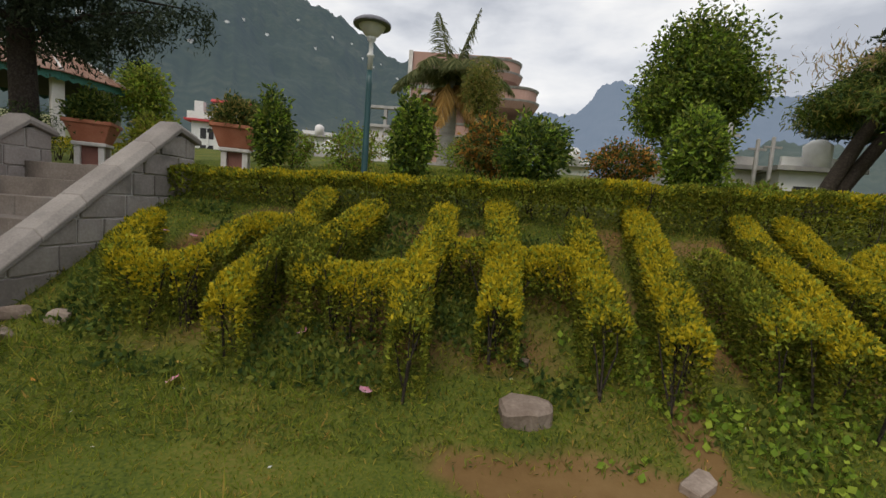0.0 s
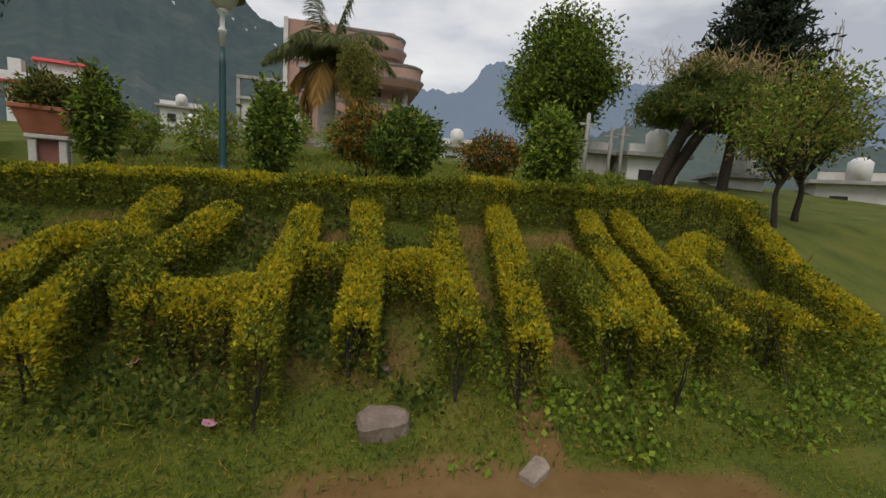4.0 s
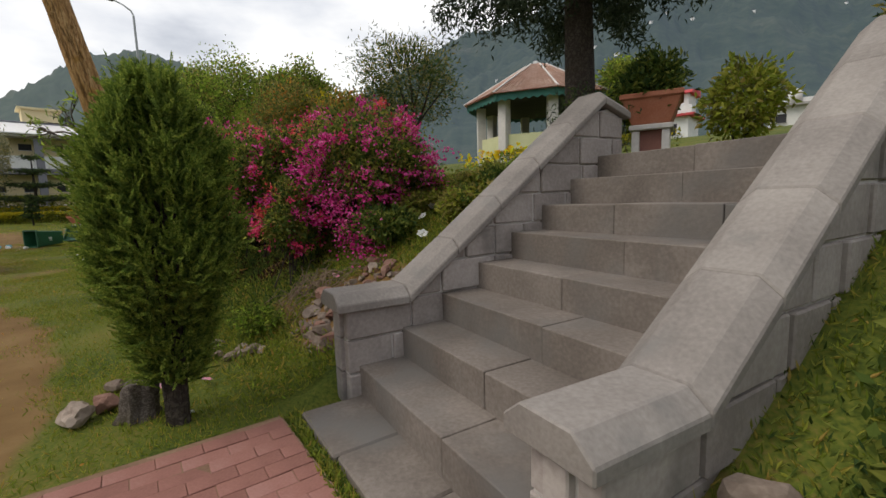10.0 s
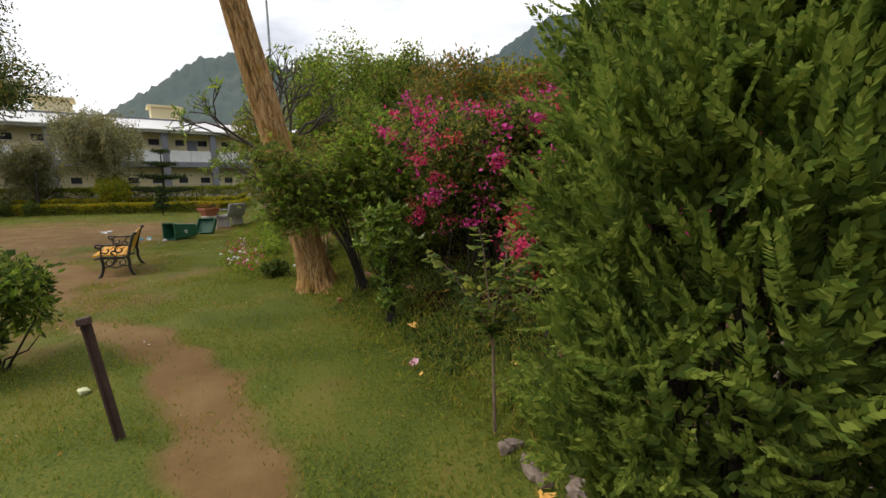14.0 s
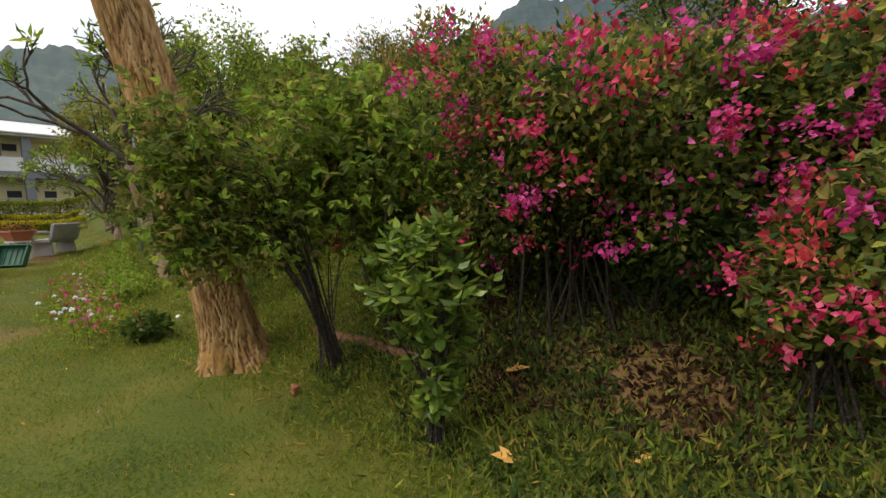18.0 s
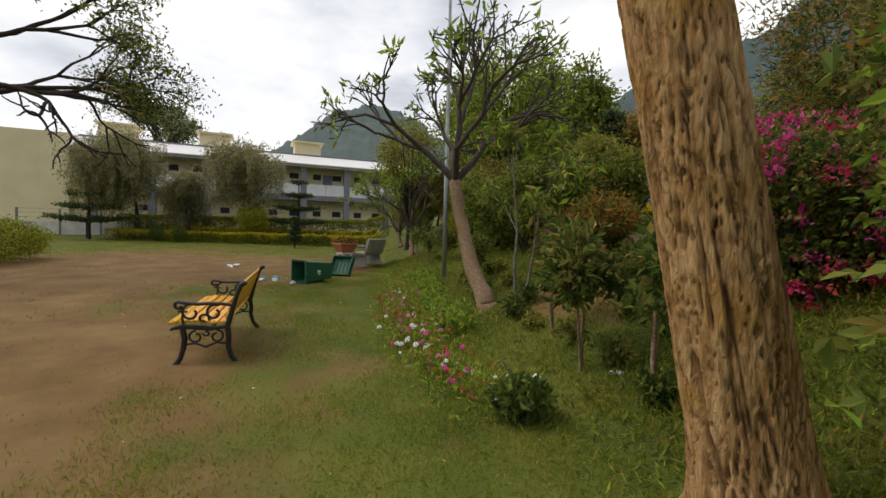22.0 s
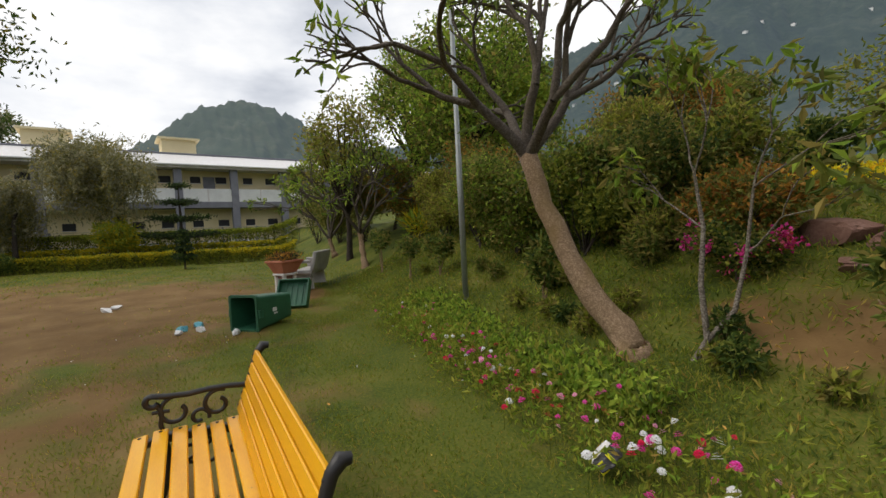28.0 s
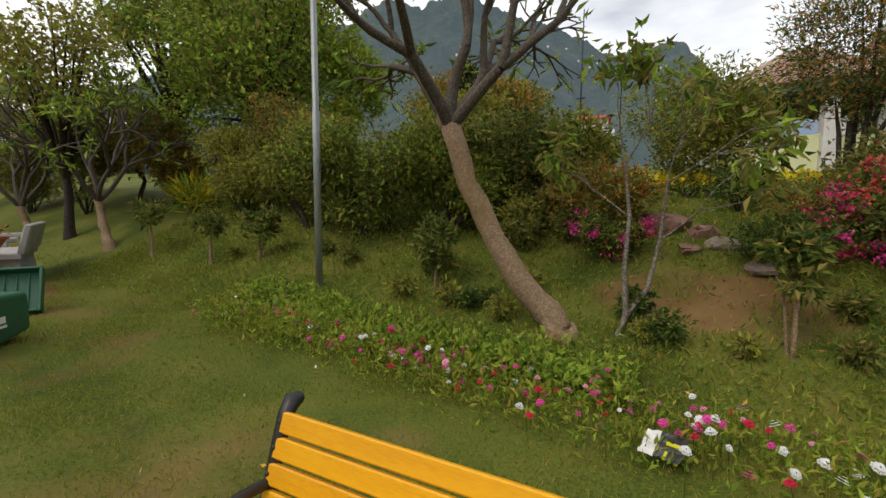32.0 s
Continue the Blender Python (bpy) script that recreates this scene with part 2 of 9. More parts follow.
M["terracotta"] = surface("terracotta", [(0.3, (0.30, 0.10, 0.05)), (0.5, (0.40, 0.14, 0.075)), (0.7, (0.47, 0.2, 0.12))], scale=4, fine=60, bump=0.15, rough=0.75)
M["bark_big"] = None
M["white_paint"] = surface("white_paint", [(0.3, (0.62, 0.62, 0.60)), (0.7, (0.82, 0.82, 0.80))], scale=1.5, fine=30, bump=0.05)
M["cream"] = surface("cream", [(0.3, (0.70, 0.58, 0.33)), (0.7, (0.82, 0.71, 0.45))], scale=0.8, fine=20, bump=0.05)
M["dirty_white"] = surface("dirty_white", [(0.3, (0.50, 0.47, 0.44)), (0.7, (0.74, 0.71, 0.68))], scale=2.0, fine=30, bump=0.1)
M["grey_paint"] = surface("grey_paint", [(0.3, (0.16, 0.16, 0.19)), (0.7, (0.24, 0.24, 0.27))], scale=2, fine=30, bump=0.05)
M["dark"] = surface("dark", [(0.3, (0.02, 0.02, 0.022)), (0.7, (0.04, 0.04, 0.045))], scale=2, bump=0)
M["lime"] = surface("lime", [(0.3, (0.55, 0.56, 0.30)), (0.7, (0.68, 0.68, 0.42))], scale=2, fine=30, bump=0.1)
M["roof_tin"] = surface("roof_tin", [(0.3, (0.30, 0.15, 0.10)), (0.5, (0.42, 0.25, 0.18)), (0.7, (0.55, 0.40, 0.32))], scale=1.6, fine=14, bump=0.1, rough=0.6)
M["fringe"] = surface("fringe", [(0.3, (0.03, 0.13, 0.11)), (0.7, (0.06, 0.2, 0.17))], scale=3, bump=0)
M["pink_brick"] = surface("pink_brick", [(0.3, (0.36, 0.21, 0.17)), (0.5, (0.44, 0.27, 0.22)), (0.7, (0.52, 0.35, 0.30))], scale=0.5, fine=9, bump=0.1)
M["concrete"] = surface("concrete", [(0.3, (0.26, 0.25, 0.24)), (0.5, (0.36, 0.345, 0.33)), (0.7, (0.46, 0.44, 0.42))], scale=3, fine=40, bump=0.25)
M["red_paint"] = surface("red_paint", [(0.3, (0.42, 0.04, 0.05)), (0.7, (0.55, 0.08, 0.08))], scale=2, bump=0.05)
M["iron"] = surface("iron", [(0.3, (0.012, 0.011, 0.011)), (0.6, (0.022, 0.02, 0.019)), (0.8, (0.05, 0.03, 0.02))], scale=9, fine=80, rough=0.45, bump=0.2, bump_dist=0.004)
M["yellow_slat"] = surface("yellow_slat", [(0.28, (0.58, 0.25, 0.003)), (0.5, (0.74, 0.36, 0.004)), (0.72, (0.82, 0.43, 0.007))], scale=2.0, fine=30, stretch=(1, 8, 8), rough=0.3, bump=0.15, bump_dist=0.004, rand=0.12, blotch=(20, 0.72, 0.78, (0.34, 0.16, 0.03)))
M["green_plastic"] = surface("green_plastic", [(0.3, (0.012, 0.07, 0.035)), (0.7, (0.025, 0.12, 0.06))], scale=3, fine=30, rough=0.5, bump=0.08)
M["steel"] = surface("steel", [(0.3, (0.30, 0.32, 0.32)), (0.7, (0.42, 0.44, 0.44))], scale=5, fine=30, rough=0.5, metallic=0.6, bump=0.05)
M["lamp_green"] = surface("lamp_green", [(0.3, (0.01, 0.05, 0.055)), (0.7, (0.02, 0.08, 0.085))], scale=4, rough=0.4, bump=0.05)
M["plastic_white"] = surface("plastic_white", [(0.3, (0.66, 0.64, 0.62)), (0.7, (0.80, 0.79, 0.78))], scale=6, rough=0.5, bump=0.2)
M["blue_bag"] = surface("blue_bag", [(0.3, (0.05, 0.26, 0.33)), (0.7, (0.16, 0.45, 0.52))], scale=8, rough=0.5, bump=0.2)
M["black_print"] = surface("black_print", [(0.3, (0.015, 0.014, 0.013)), (0.7, (0.03, 0.03, 0.03))], scale=8, rough=0.4, bump=0.1)
M["rust_pole"] = surface("rust_pole", [(0.3, (0.05, 0.028, 0.02)), (0.7, (0.11, 0.06, 0.045))], scale=9, rough=0.8, bump=0.2)
M["soil"] = surface("soil", [(0.3, (0.04, 0.028, 0.02)), (0.7, (0.085, 0.06, 0.042))], scale=9, fine=60, rough=0.95)
M["twig"] = surface("twig", [(0.3, (0.13, 0.09, 0.06)), (0.7, (0.27, 0.2, 0.14))], scale=9, rough=0.9)
# near-black litter: much of the hollow's shade is put into this colour
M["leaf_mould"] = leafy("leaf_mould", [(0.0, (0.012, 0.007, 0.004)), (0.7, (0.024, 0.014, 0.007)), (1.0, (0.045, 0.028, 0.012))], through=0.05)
M["petal_pink"] = leafy("petal_pink", [(0.0, (0.50, 0.16, 0.25)), (1.0, (0.66, 0.33, 0.42))])
M["petal_white"] = leafy("petal_white", [(0.0, (0.58, 0.54, 0.53)), (1.0, (0.76, 0.74, 0.72))])
M["petal_mag"] = leafy("petal_mag", [(0.0, (0.34, 0.015, 0.12)), (0.6, (0.46, 0.035, 0.25)), (1.0, (0.55, 0.16, 0.44))])
M["petal_red"] = leafy("petal_red", [(0.0, (0.30, 0.008, 0.03)), (1.0, (0.46, 0.02, 0.08))])
M["straw"] = leafy("straw", [(0.0, (0.16, 0.13, 0.05)), (0.5, (0.22, 0.18, 0.08)), (1.0, (0.30, 0.24, 0.12))], through=0.3)
M["palm_trunk"] = surface("palm_trunk", [(0.3, (0.22, 0.20, 0.18)), (0.5, (0.34, 0.32, 0.29)), (0.7, (0.46, 0.44, 0.41))], scale=2.5, fine=30, stretch=(1, 1, 2.5), bump=0.3)
M["dry_leaf"] = leafy("dry_leaf", [(0.0, (0.324, 0.15, 0.033)), (0.5, (0.454, 0.28, 0.077)), (1.0, (0.594, 0.40, 0.110))], through=0.1)


def bark(name, stops, scale=6.0, tall=0.18, dist=0.03, strength=1.0, crack=0.5):
    """Long fibrous ridges with uneven cracks."""
    m, n, l, b = mat_base(name)
    co = n.new("ShaderNodeTexCoord")
    mp = n.new("ShaderNodeMapping")
    mp.inputs["Scale"].default_value = (1, 1, tall)
    l.new(co.outputs["Object"], mp.inputs["Vector"])
    rid = n.new("ShaderNodeTexNoise")
    rid.inputs["Scale"].default_value, rid.inputs["Detail"].default_value, rid.inputs["Distortion"].default_value = scale, 8, 0.8
    l.new(mp.outputs[0], rid.inputs["Vector"])
    mp2 = n.new("ShaderNodeMapping")
    mp2.inputs["Scale"].default_value = (1, 1, tall * 2.4)
    l.new(co.outputs["Object"], mp2.inputs["Vector"])
    wob = n.new("ShaderNodeTexNoise")
    wob.inputs["Scale"].default_value, wob.inputs["Detail"].default_value = scale * 0.7, 5
    l.new(mp2.outputs[0], wob.inputs["Vector"])
    ad = n.new("ShaderNodeMixRGB")
    ad.blend_type = "ADD"
    ad.inputs[0].default_value = 0.16
    l.new(mp2.outputs[0], ad.inputs[1])
    l.new(wob.outputs["Color"], ad.inputs[2])
    v = n.new("ShaderNodeTexVoronoi")
    v.feature = "DISTANCE_TO_EDGE"
    v.inputs["Scale"].default_value, v.inputs["Randomness"].default_value = scale * 1.1, 1.0
    l.new(ad.outputs[0], v.inputs["Vector"])
    cl = n.new("ShaderNodeMath")
    cl.operation = "MULTIPLY"
    cl.use_clamp = True
    cl.inputs[1].default_value = 5.0
    l.new(v.outputs["Distance"], cl.inputs[0])
    mx = n.new("ShaderNodeMix")
    mx.inputs[0].default_value = crack
    l.new(rid.outputs[0], mx.inputs[2])
    l.new(cl.outputs[0], mx.inputs[3])
    fn = n.new("ShaderNodeTexNoise")
    fn.inputs["Scale"].default_value, fn.inputs["Detail"].default_value = 55, 5
    l.new(mp2.outputs[0], fn.inputs["Vector"])
    m2 = n.new("ShaderNodeMix")
    m2.inputs[0].default_value = 0.25
    l.new(mx.outputs[0], m2.inputs[2])
    l.new(fn.outputs[0], m2.inputs[3])
    r = ramp(n, stops)
    l.new(m2.outputs[0], r.inputs[0])
    pn = n.new("ShaderNodeTexNoise")
    pn.inputs["Scale"].default_value, pn.inputs["Detail"].default_value = 2.3, 4
    l.new(co.outputs["Object"], pn.inputs["Vector"])
    pr = ramp(n, [(0.52, (0, 0, 0)), (0.68, (0.55, 0.55, 0.55))])
    l.new(pn.outputs[0], pr.inputs[0])
    cm = n.new("ShaderNodeMix")
    cm.data_type = "RGBA"
    l.new(pr.outputs[0], cm.inputs[0])
    l.new(r.outputs[0], cm.inputs[6])
    cm.inputs[7].default_value = (*[c * 0.8 for c in stops[1][1][:2]], stops[1][1][2] * 0.5, 1)
    l.new(cm.outputs[2], b.inputs["Base Color"])
    b.inputs["Roughness"].default_value = 0.92
    b.inputs["Specular IOR Level"].default_value = 0.15
    bp = n.new("ShaderNodeBump")
    bp.inputs["Strength"].default_value, bp.inputs["Distance"].default_value = strength, dist
    l.new(m2.outputs[0], bp.inputs["Height"])
    l.new(bp.outputs[0], b.inputs["Normal"])
    return m


M["bark_big"] = bark("bark_big", [(0.25, (0.16, 0.085, 0.04)), (0.48, (0.30, 0.168, 0.076)), (0.72, (0.46, 0.275, 0.125))], scale=13, tall=0.16, dist=0.04, crack=0.14)
M["bark_grey"] = bark("bark_grey", [(0.15, (0.12, 0.078, 0.046)), (0.5, (0.27, 0.182, 0.112)), (0.8, (0.40, 0.29, 0.19))], scale=26, tall=0.5, dist=0.01, strength=0.7)
M["bark_log"] = bark("bark_log", [(0.15, (0.10, 0.045, 0.028)), (0.5, (0.19, 0.09, 0.055)), (0.8, (0.28, 0.15, 0.095))], scale=24, tall=0.6, dist=0.01, strength=0.8)
M["bark_dark"] = bark("bark_dark", [(0.1, (0.02, 0.016, 0.013)), (0.5, (0.05, 0.04, 0.033)), (0.8, (0.085, 0.07, 0.055))], scale=20, tall=0.4, dist=0.012)
M["bark_limb"] = bark("bark_limb", [(0.15, (0.045, 0.036, 0.030)), (0.5, (0.10, 0.082, 0.068)), (0.8, (0.18, 0.155, 0.13))], scale=26, tall=0.5, dist=0.008, strength=0.7)
M["bark_pale"] = bark("bark_pale", [(0.2, (0.07, 0.058, 0.046)), (0.5, (0.16, 0.135, 0.108)), (0.75, (0.30, 0.265, 0.225))], scale=20, tall=0.6, dist=0.006)

# ---------- building helpers ----------
rng = np.random.default_rng(7)


def part(name, bm, material, parent, label=""):
    """Links a bmesh as one mesh object under a thing or a part."""
    me = bpy.data.meshes.new(name)
    bm.to_mesh(me)
    bm.free()
    me.materials.append(material)
    ob = new(name, me)
    ob.parent = parent
    if label:
        ob["label"] = label
    return ob


def thing(name, label, category, at=None, group="", kind=""):
    ob = new(name)
    ob.empty_display_size = 0.1
    if at is not None:
        ob.matrix_world = at
    return tagged(ob, label, category, group, kind)


def grid_mesh(name, V, Fc, materials, smooth=True, midx=None):
    """A mesh object straight from arrays of vertices and equal-sided faces."""
    V, Fc = np.asarray(V, np.float32), np.asarray(Fc, np.int32)
    me = bpy.data.meshes.new(name)
    k = Fc.shape[1]
    me.vertices.add(len(V))
    me.vertices.foreach_set("co", V.ravel())
    me.loops.add(Fc.size)
    me.loops.foreach_set("vertex_index", Fc.ravel())
    me.polygons.add(len(Fc))
    me.polygons.foreach_set("loop_start", np.arange(0, Fc.size, k, dtype=np.int32))
    me.polygons.foreach_set("use_smooth", np.full(len(Fc), smooth))
    for m in materials:
        me.materials.append(m)
    if midx is not None:
        me.polygons.foreach_set("material_index", np.asarray(midx, np.int32))
    me.update()
    return new(name, me)


def bx(bm, x0, x1, y0, y1, z0, z1, bevel=0.0):
    g = bmesh.ops.create_cube(bm, size=1.0)["verts"]
    for v in g:
        v.co = Vector(((x0 + x1) / 2 + v.co.x * (x1 - x0), (y0 + y1) / 2 + v.co.y * (y1 - y0), (z0 + z1) / 2 + v.co.z * (z1 - z0)))
    if bevel:
        es = list({e for v in g for e in v.link_edges})
        bmesh.ops.bevel(bm, geom=es, offset=bevel, segments=1, affect="EDGES")
    return bm


def box(x0, x1, y0, y1, z0, z1, bevel=0.0):
    return bx(bmesh.new(), x0, x1, y0, y1, z0, z1, bevel)


def prism(pts, axis, a, b, bevel=0.0):
    """A flat outline of (u, v) pushed from a to b along an axis."""
    bm = bmesh.new()
    put = {"x": lambda u, v, w: (w, u, v), "y": lambda u, v, w: (u, w, v), "z": lambda u, v, w: (u, v, w)}[axis]
    lo = [bm.verts.new(put(u, v, a)) for u, v in pts]
    hi = [bm.verts.new(put(u, v, b)) for u, v in pts]
    bm.faces.new(lo), bm.faces.new(hi)
    for i in range(len(pts)):
        j = (i + 1) % len(pts)
        bm.faces.new((lo[i], lo[j], hi[j], hi[i]))
    bmesh.ops.recalc_face_normals(bm, faces=bm.faces)
    if bevel:
        bmesh.ops.bevel(bm, geom=list(bm.edges), offset=bevel, segments=1, affect="EDGES")
    return bm


def lathe(profile, seg=24):
    """A turned shape from (radius, height) pairs."""
    bm = bmesh.new()
    rings = []
    for r, z in profile:
        rings.append([bm.verts.new((r * math.cos(2 * math.pi * i / seg), r * math.sin(2 * math.pi * i / seg), z)) for i in range(seg)])
    for a, b in zip(rings, rings[1:]):
        for i in range(seg):
            j = (i + 1) % seg
            bm.faces.new((a[i], a[j], b[j], b[i]))
    bm.faces.new(rings[0][::-1]), bm.faces.new(rings[-1])
    for f in bm.faces:
        f.smooth = len(f.verts) == 4
    return bm


def tubes(paths, sides=7):
    """Arrays for tapered tubes; each path is a list of (point, radius)."""
    V, Fc, n = [], [], 0
    ang = np.linspace(0, 2 * math.pi, sides, endpoint=False)
    for path in paths:
        pts = np.array([p for p, _ in path], float)
        rad = [r for _, r in path]
        tan = np.gradient(pts, axis=0)
        ref = np.array((1.0, 0.03, 0.05)) if abs(tan[0][0]) < 0.8 * np.linalg.norm(tan[0]) else np.array((0.05, 1.0, 0.03))
        for p, r, t in zip(pts, rad, tan):
            t = t / (np.linalg.norm(t) + 1e-9)
            a = np.cross(t, ref)
            a /= np.linalg.norm(a) + 1e-9
            b = np.cross(t, a)
            V.append(p + r * (np.cos(ang)[:, None] * a + np.sin(ang)[:, None] * b))
        for k in range(len(pts) - 1):
            for i in range(sides):
                j = (i + 1) % sides
                Fc.append((n + i, n + j, n + sides + j, n + sides + i))
            n += sides
        n += sides
    return np.concatenate(V), np.array(Fc)


def tube_part(name, paths, material, parent, sides=7, label="", kind=""):
    V, Fc = tubes(paths, sides)
    ob = grid_mesh(name, V, Fc, [material])
    ob.parent = parent
    tagged(ob, kind=kind or ("stuff" if len(paths) > 6 else ""))
    if label:
        ob["label"] = label
    return ob


def unit(a):
    return a / (np.linalg.norm(a, axis=-1, keepdims=True) + 1e-9)


def leaf_arrays(P, length, width, up=0.0, out=None, outw=0.0, fold=0.15, flat=0.0, broad=False):
    """Folded four-cornered leaves at the points P. up lifts their direction, out points away from the plant; flat lays blades level."""
    n = len(P)
    d = rng.normal(size=(n, 3))
    d[:, 2] += up
    if out is not None:
        d = unit(d) + outw * out
    d = unit(d)
    r = rng.normal(size=(n, 3))
    if flat:
        r = unit(r) * (1 - flat)
        s = unit(np.cross(d, np.array((0, 0, 1.0))) + r)
    else:
        s = unit(np.cross(d, r))
    nn = np.cross(d, s)
    L = (length * rng.uniform(0.65, 1.3, n))[:, None] if np.isscalar(length) else (length * rng.uniform(0.8, 1.2, n))[:, None]
    W = L * width
    if broad:
        bow = nn * L * fold
        a, b = P + d * L * 0.28, P + d * L * 0.68
        V = np.stack([P, a + s * W * 0.46 + bow, b + s * W * 0.40 + bow * 0.8, P + d * L - nn * L * 0.10, b - s * W * 0.40 + bow * 0.8, a - s * W * 0.46 + bow], 1).reshape(-1, 3)
        k = np.arange(n)[:, None] * 6
        return V, np.concatenate([k + np.array([[0, 1, 2, 3]]), k + np.array([[0, 3, 4, 5]])])
    mid = P + d * L * 0.45
    V = np.stack([P, mid + s * W / 2 + nn * L * fold, P + d * L, mid - s * W / 2 + nn * L * fold], 1).reshape(-1, 3)
    return V, np.arange(4 * n).reshape(-1, 4)


def leaves(name, P, length, width, materials, parent=None, midx=None, label="", **kw):
    V, Fc = leaf_arrays(np.asarray(P, float), length, width, **kw)
    if kw.get("broad") and midx is not None:
        midx = np.concatenate([midx, midx])
    ob = tagged(grid_mesh(name, V, Fc, materials, smooth=False, midx=midx), kind="stuff")
    ob.parent = parent
    if label:
        ob["label"] = label
    return ob


def lobed_leaves(name, P, size, materials, parent, midx=None, out=None, outw=0.6, up=-0.1):
    """Maple-like leaves: three pointed blades spread from each stalk end."""
    P = np.asarray(P, float)
    n = len(P)
    d = unit(unit(rng.normal(size=(n, 3)) + (0, 0, up)) + (0 if out is None else outw * out))
    s = unit(np.cross(d, rng.normal(size=(n, 3)) * 0.6 + (0, 0, 1.0)))
    nn = np.cross(s, d)
    L = (size * rng.uniform(0.65, 1.25, n))[:, None]
    V = []
    for a, k in ((-0.95, 0.72), (0.0, 1.0), (0.95, 0.72)):
        w = d * math.cos(a) + s * math.sin(a)
        q = s * math.cos(a) - d * math.sin(a)
        mid = P + w * L * k * 0.5
        V.append(np.stack([P, mid + q * L * k * 0.24 + nn * L * 0.05, P + w * L * k - nn * L * 0.12, mid - q * L * k * 0.24 + nn * L * 0.05], 1))
    V = np.concatenate(V).reshape(-1, 3)
    mi = None if midx is None else np.tile(midx, 3)
    ob = tagged(grid_mesh(name, V, np.arange(len(V)).reshape(-1, 4), materials, smooth=False, midx=mi), kind="stuff")
    ob.parent = parent
    return ob


def ball_points(n, centre, radii, shell=0.55):
    """Points in a rough ellipsoid, more of them near its skin, with the way outward."""
    d = unit(rng.normal(size=(n, 3)))
    k = shell + (1 - shell) * rng.random(n) ** 0.6
    lump = np.array([0.82 + 0.45 * noise.noise(Vector(v * 1.9) + Vector(centre)) for v in d]) if n < 40000 else 1.0
    return np.asarray(centre) + d * np.asarray(radii) * (k * lump)[:, None] + rng.normal(0, 0.10, (n, 3)) * np.asarray(radii), d


# ---------- lie of the land ----------
TOE = [(-60, 1.5, 5.2), (-22, 1.5, 5.2), (-18.5, 1.6, 5.2), (-15, 1.65, 5.1), (-12, 1.85, 5.1), (-9, 2.2, 5.1), (-6, 2.4, 5.2), (-3, 2.1, 5.1), (3, 2.1, 5.1), (5.5, 2.4, 5.6), (9, 3.2, 7.0), (60, 4.0, 9.0)]
TX = np.array(TOE)


def land(x, y):
    """Height of the ground: the flat lawn, the bank and the upper terrace."""
    x, y = np.asarray(x, float), np.asarray(y, float)
    y0, y1 = np.interp(x, TX[:, 0], TX[:, 1]), np.interp(x, TX[:, 0], TX[:, 2])
    s = np.clip((y - y0) / (y1 - y0), 0, 1)
    s = s - 0.03 * np.sin(2 * math.pi * s)
    z = 1.5 * s + 0.14 * np.clip(y - y1 - 0.6, 0, 9.5)
    z = z + 0.022 * np.clip(-15 - x, 0, 40)
    return z

# ---------- ground ----------
def axis(lo, hi, fine_lo, fine_hi, step):
    mid = np.arange(fine_lo, fine_hi, step)
    left = fine_lo - np.cumsum(step * 1.22 ** np.arange(60))
    right = fine_hi + np.cumsum(step * 1.22 ** np.arange(60))
    return np.concatenate([left[left > lo][::-1], mid, right[right < hi]])


gx, gy = axis(-1500, 1500, -24, 7, 0.11), axis(-1500, 1500, -5, 7, 0.10)
GX, GY = np.meshgrid(gx, gy, indexing="ij")
GZ = land(GX, GY)
rough_land = np.array([noise.noise((a * 1.1, b * 1.1, 0.0)) * 0.035 + noise.noise((a * 4.0, b * 4.0, 3.0)) * 0.004 for a, b in zip(GX.ravel(), GY.ravel())]).reshape(GX.shape)
GZ = GZ + rough_land * (np.hypot(GX + 8, GY) < 40)
# the stair stands in a cut of its own
in_stair = (GX > -5.25) & (GX < -3.35) & (GY > 2.3) & (GY < 4.95)
GZ = np.where(in_stair, np.minimum(GZ, -0.05), GZ)
GZ = np.where((GX > -5.3) & (GX < -3.22) & (GY > 2.0) & (GY < 2.75), np.minimum(GZ, 0.004), GZ)
GZ = np.where((GX > -5.6) & (GX < -3.1) & (GY > 4.9) & (GY < 9), np.minimum(GZ, 1.49), GZ)
GZ = np.where((GX > -5.15) & (GX < -3.34) & (GY > -1.12) & (GY < 2.16), np.minimum(GZ, -0.02), GZ)
ni, nj = GX.shape
idx = np.arange(ni * nj).reshape(ni, nj)
quads = np.stack([idx[:-1, :-1], idx[1:, :-1], idx[1:, 1:], idx[:-1, 1:]], -1).reshape(-1, 4)
ground = grid_mesh("ground", np.stack([GX, GY, GZ], -1).reshape(-1, 3), quads, [M["ground"]])
tagged(ground, "park ground of mown grass with worn earth and a planted bank", "ground", kind="structure")


def seg_dist(px, py, pts):
    best = np.full(np.shape(px), 1e9)
    for (ax, ay), (bx_, by_) in zip(pts, pts[1:]):
        dx, dy = bx_ - ax, by_ - ay
        k = np.clip(((px - ax) * dx + (py - ay) * dy) / (dx * dx + dy * dy), 0, 1)
        best = np.minimum(best, np.hypot(px - ax - k * dx, py - ay - k * dy))
    return best


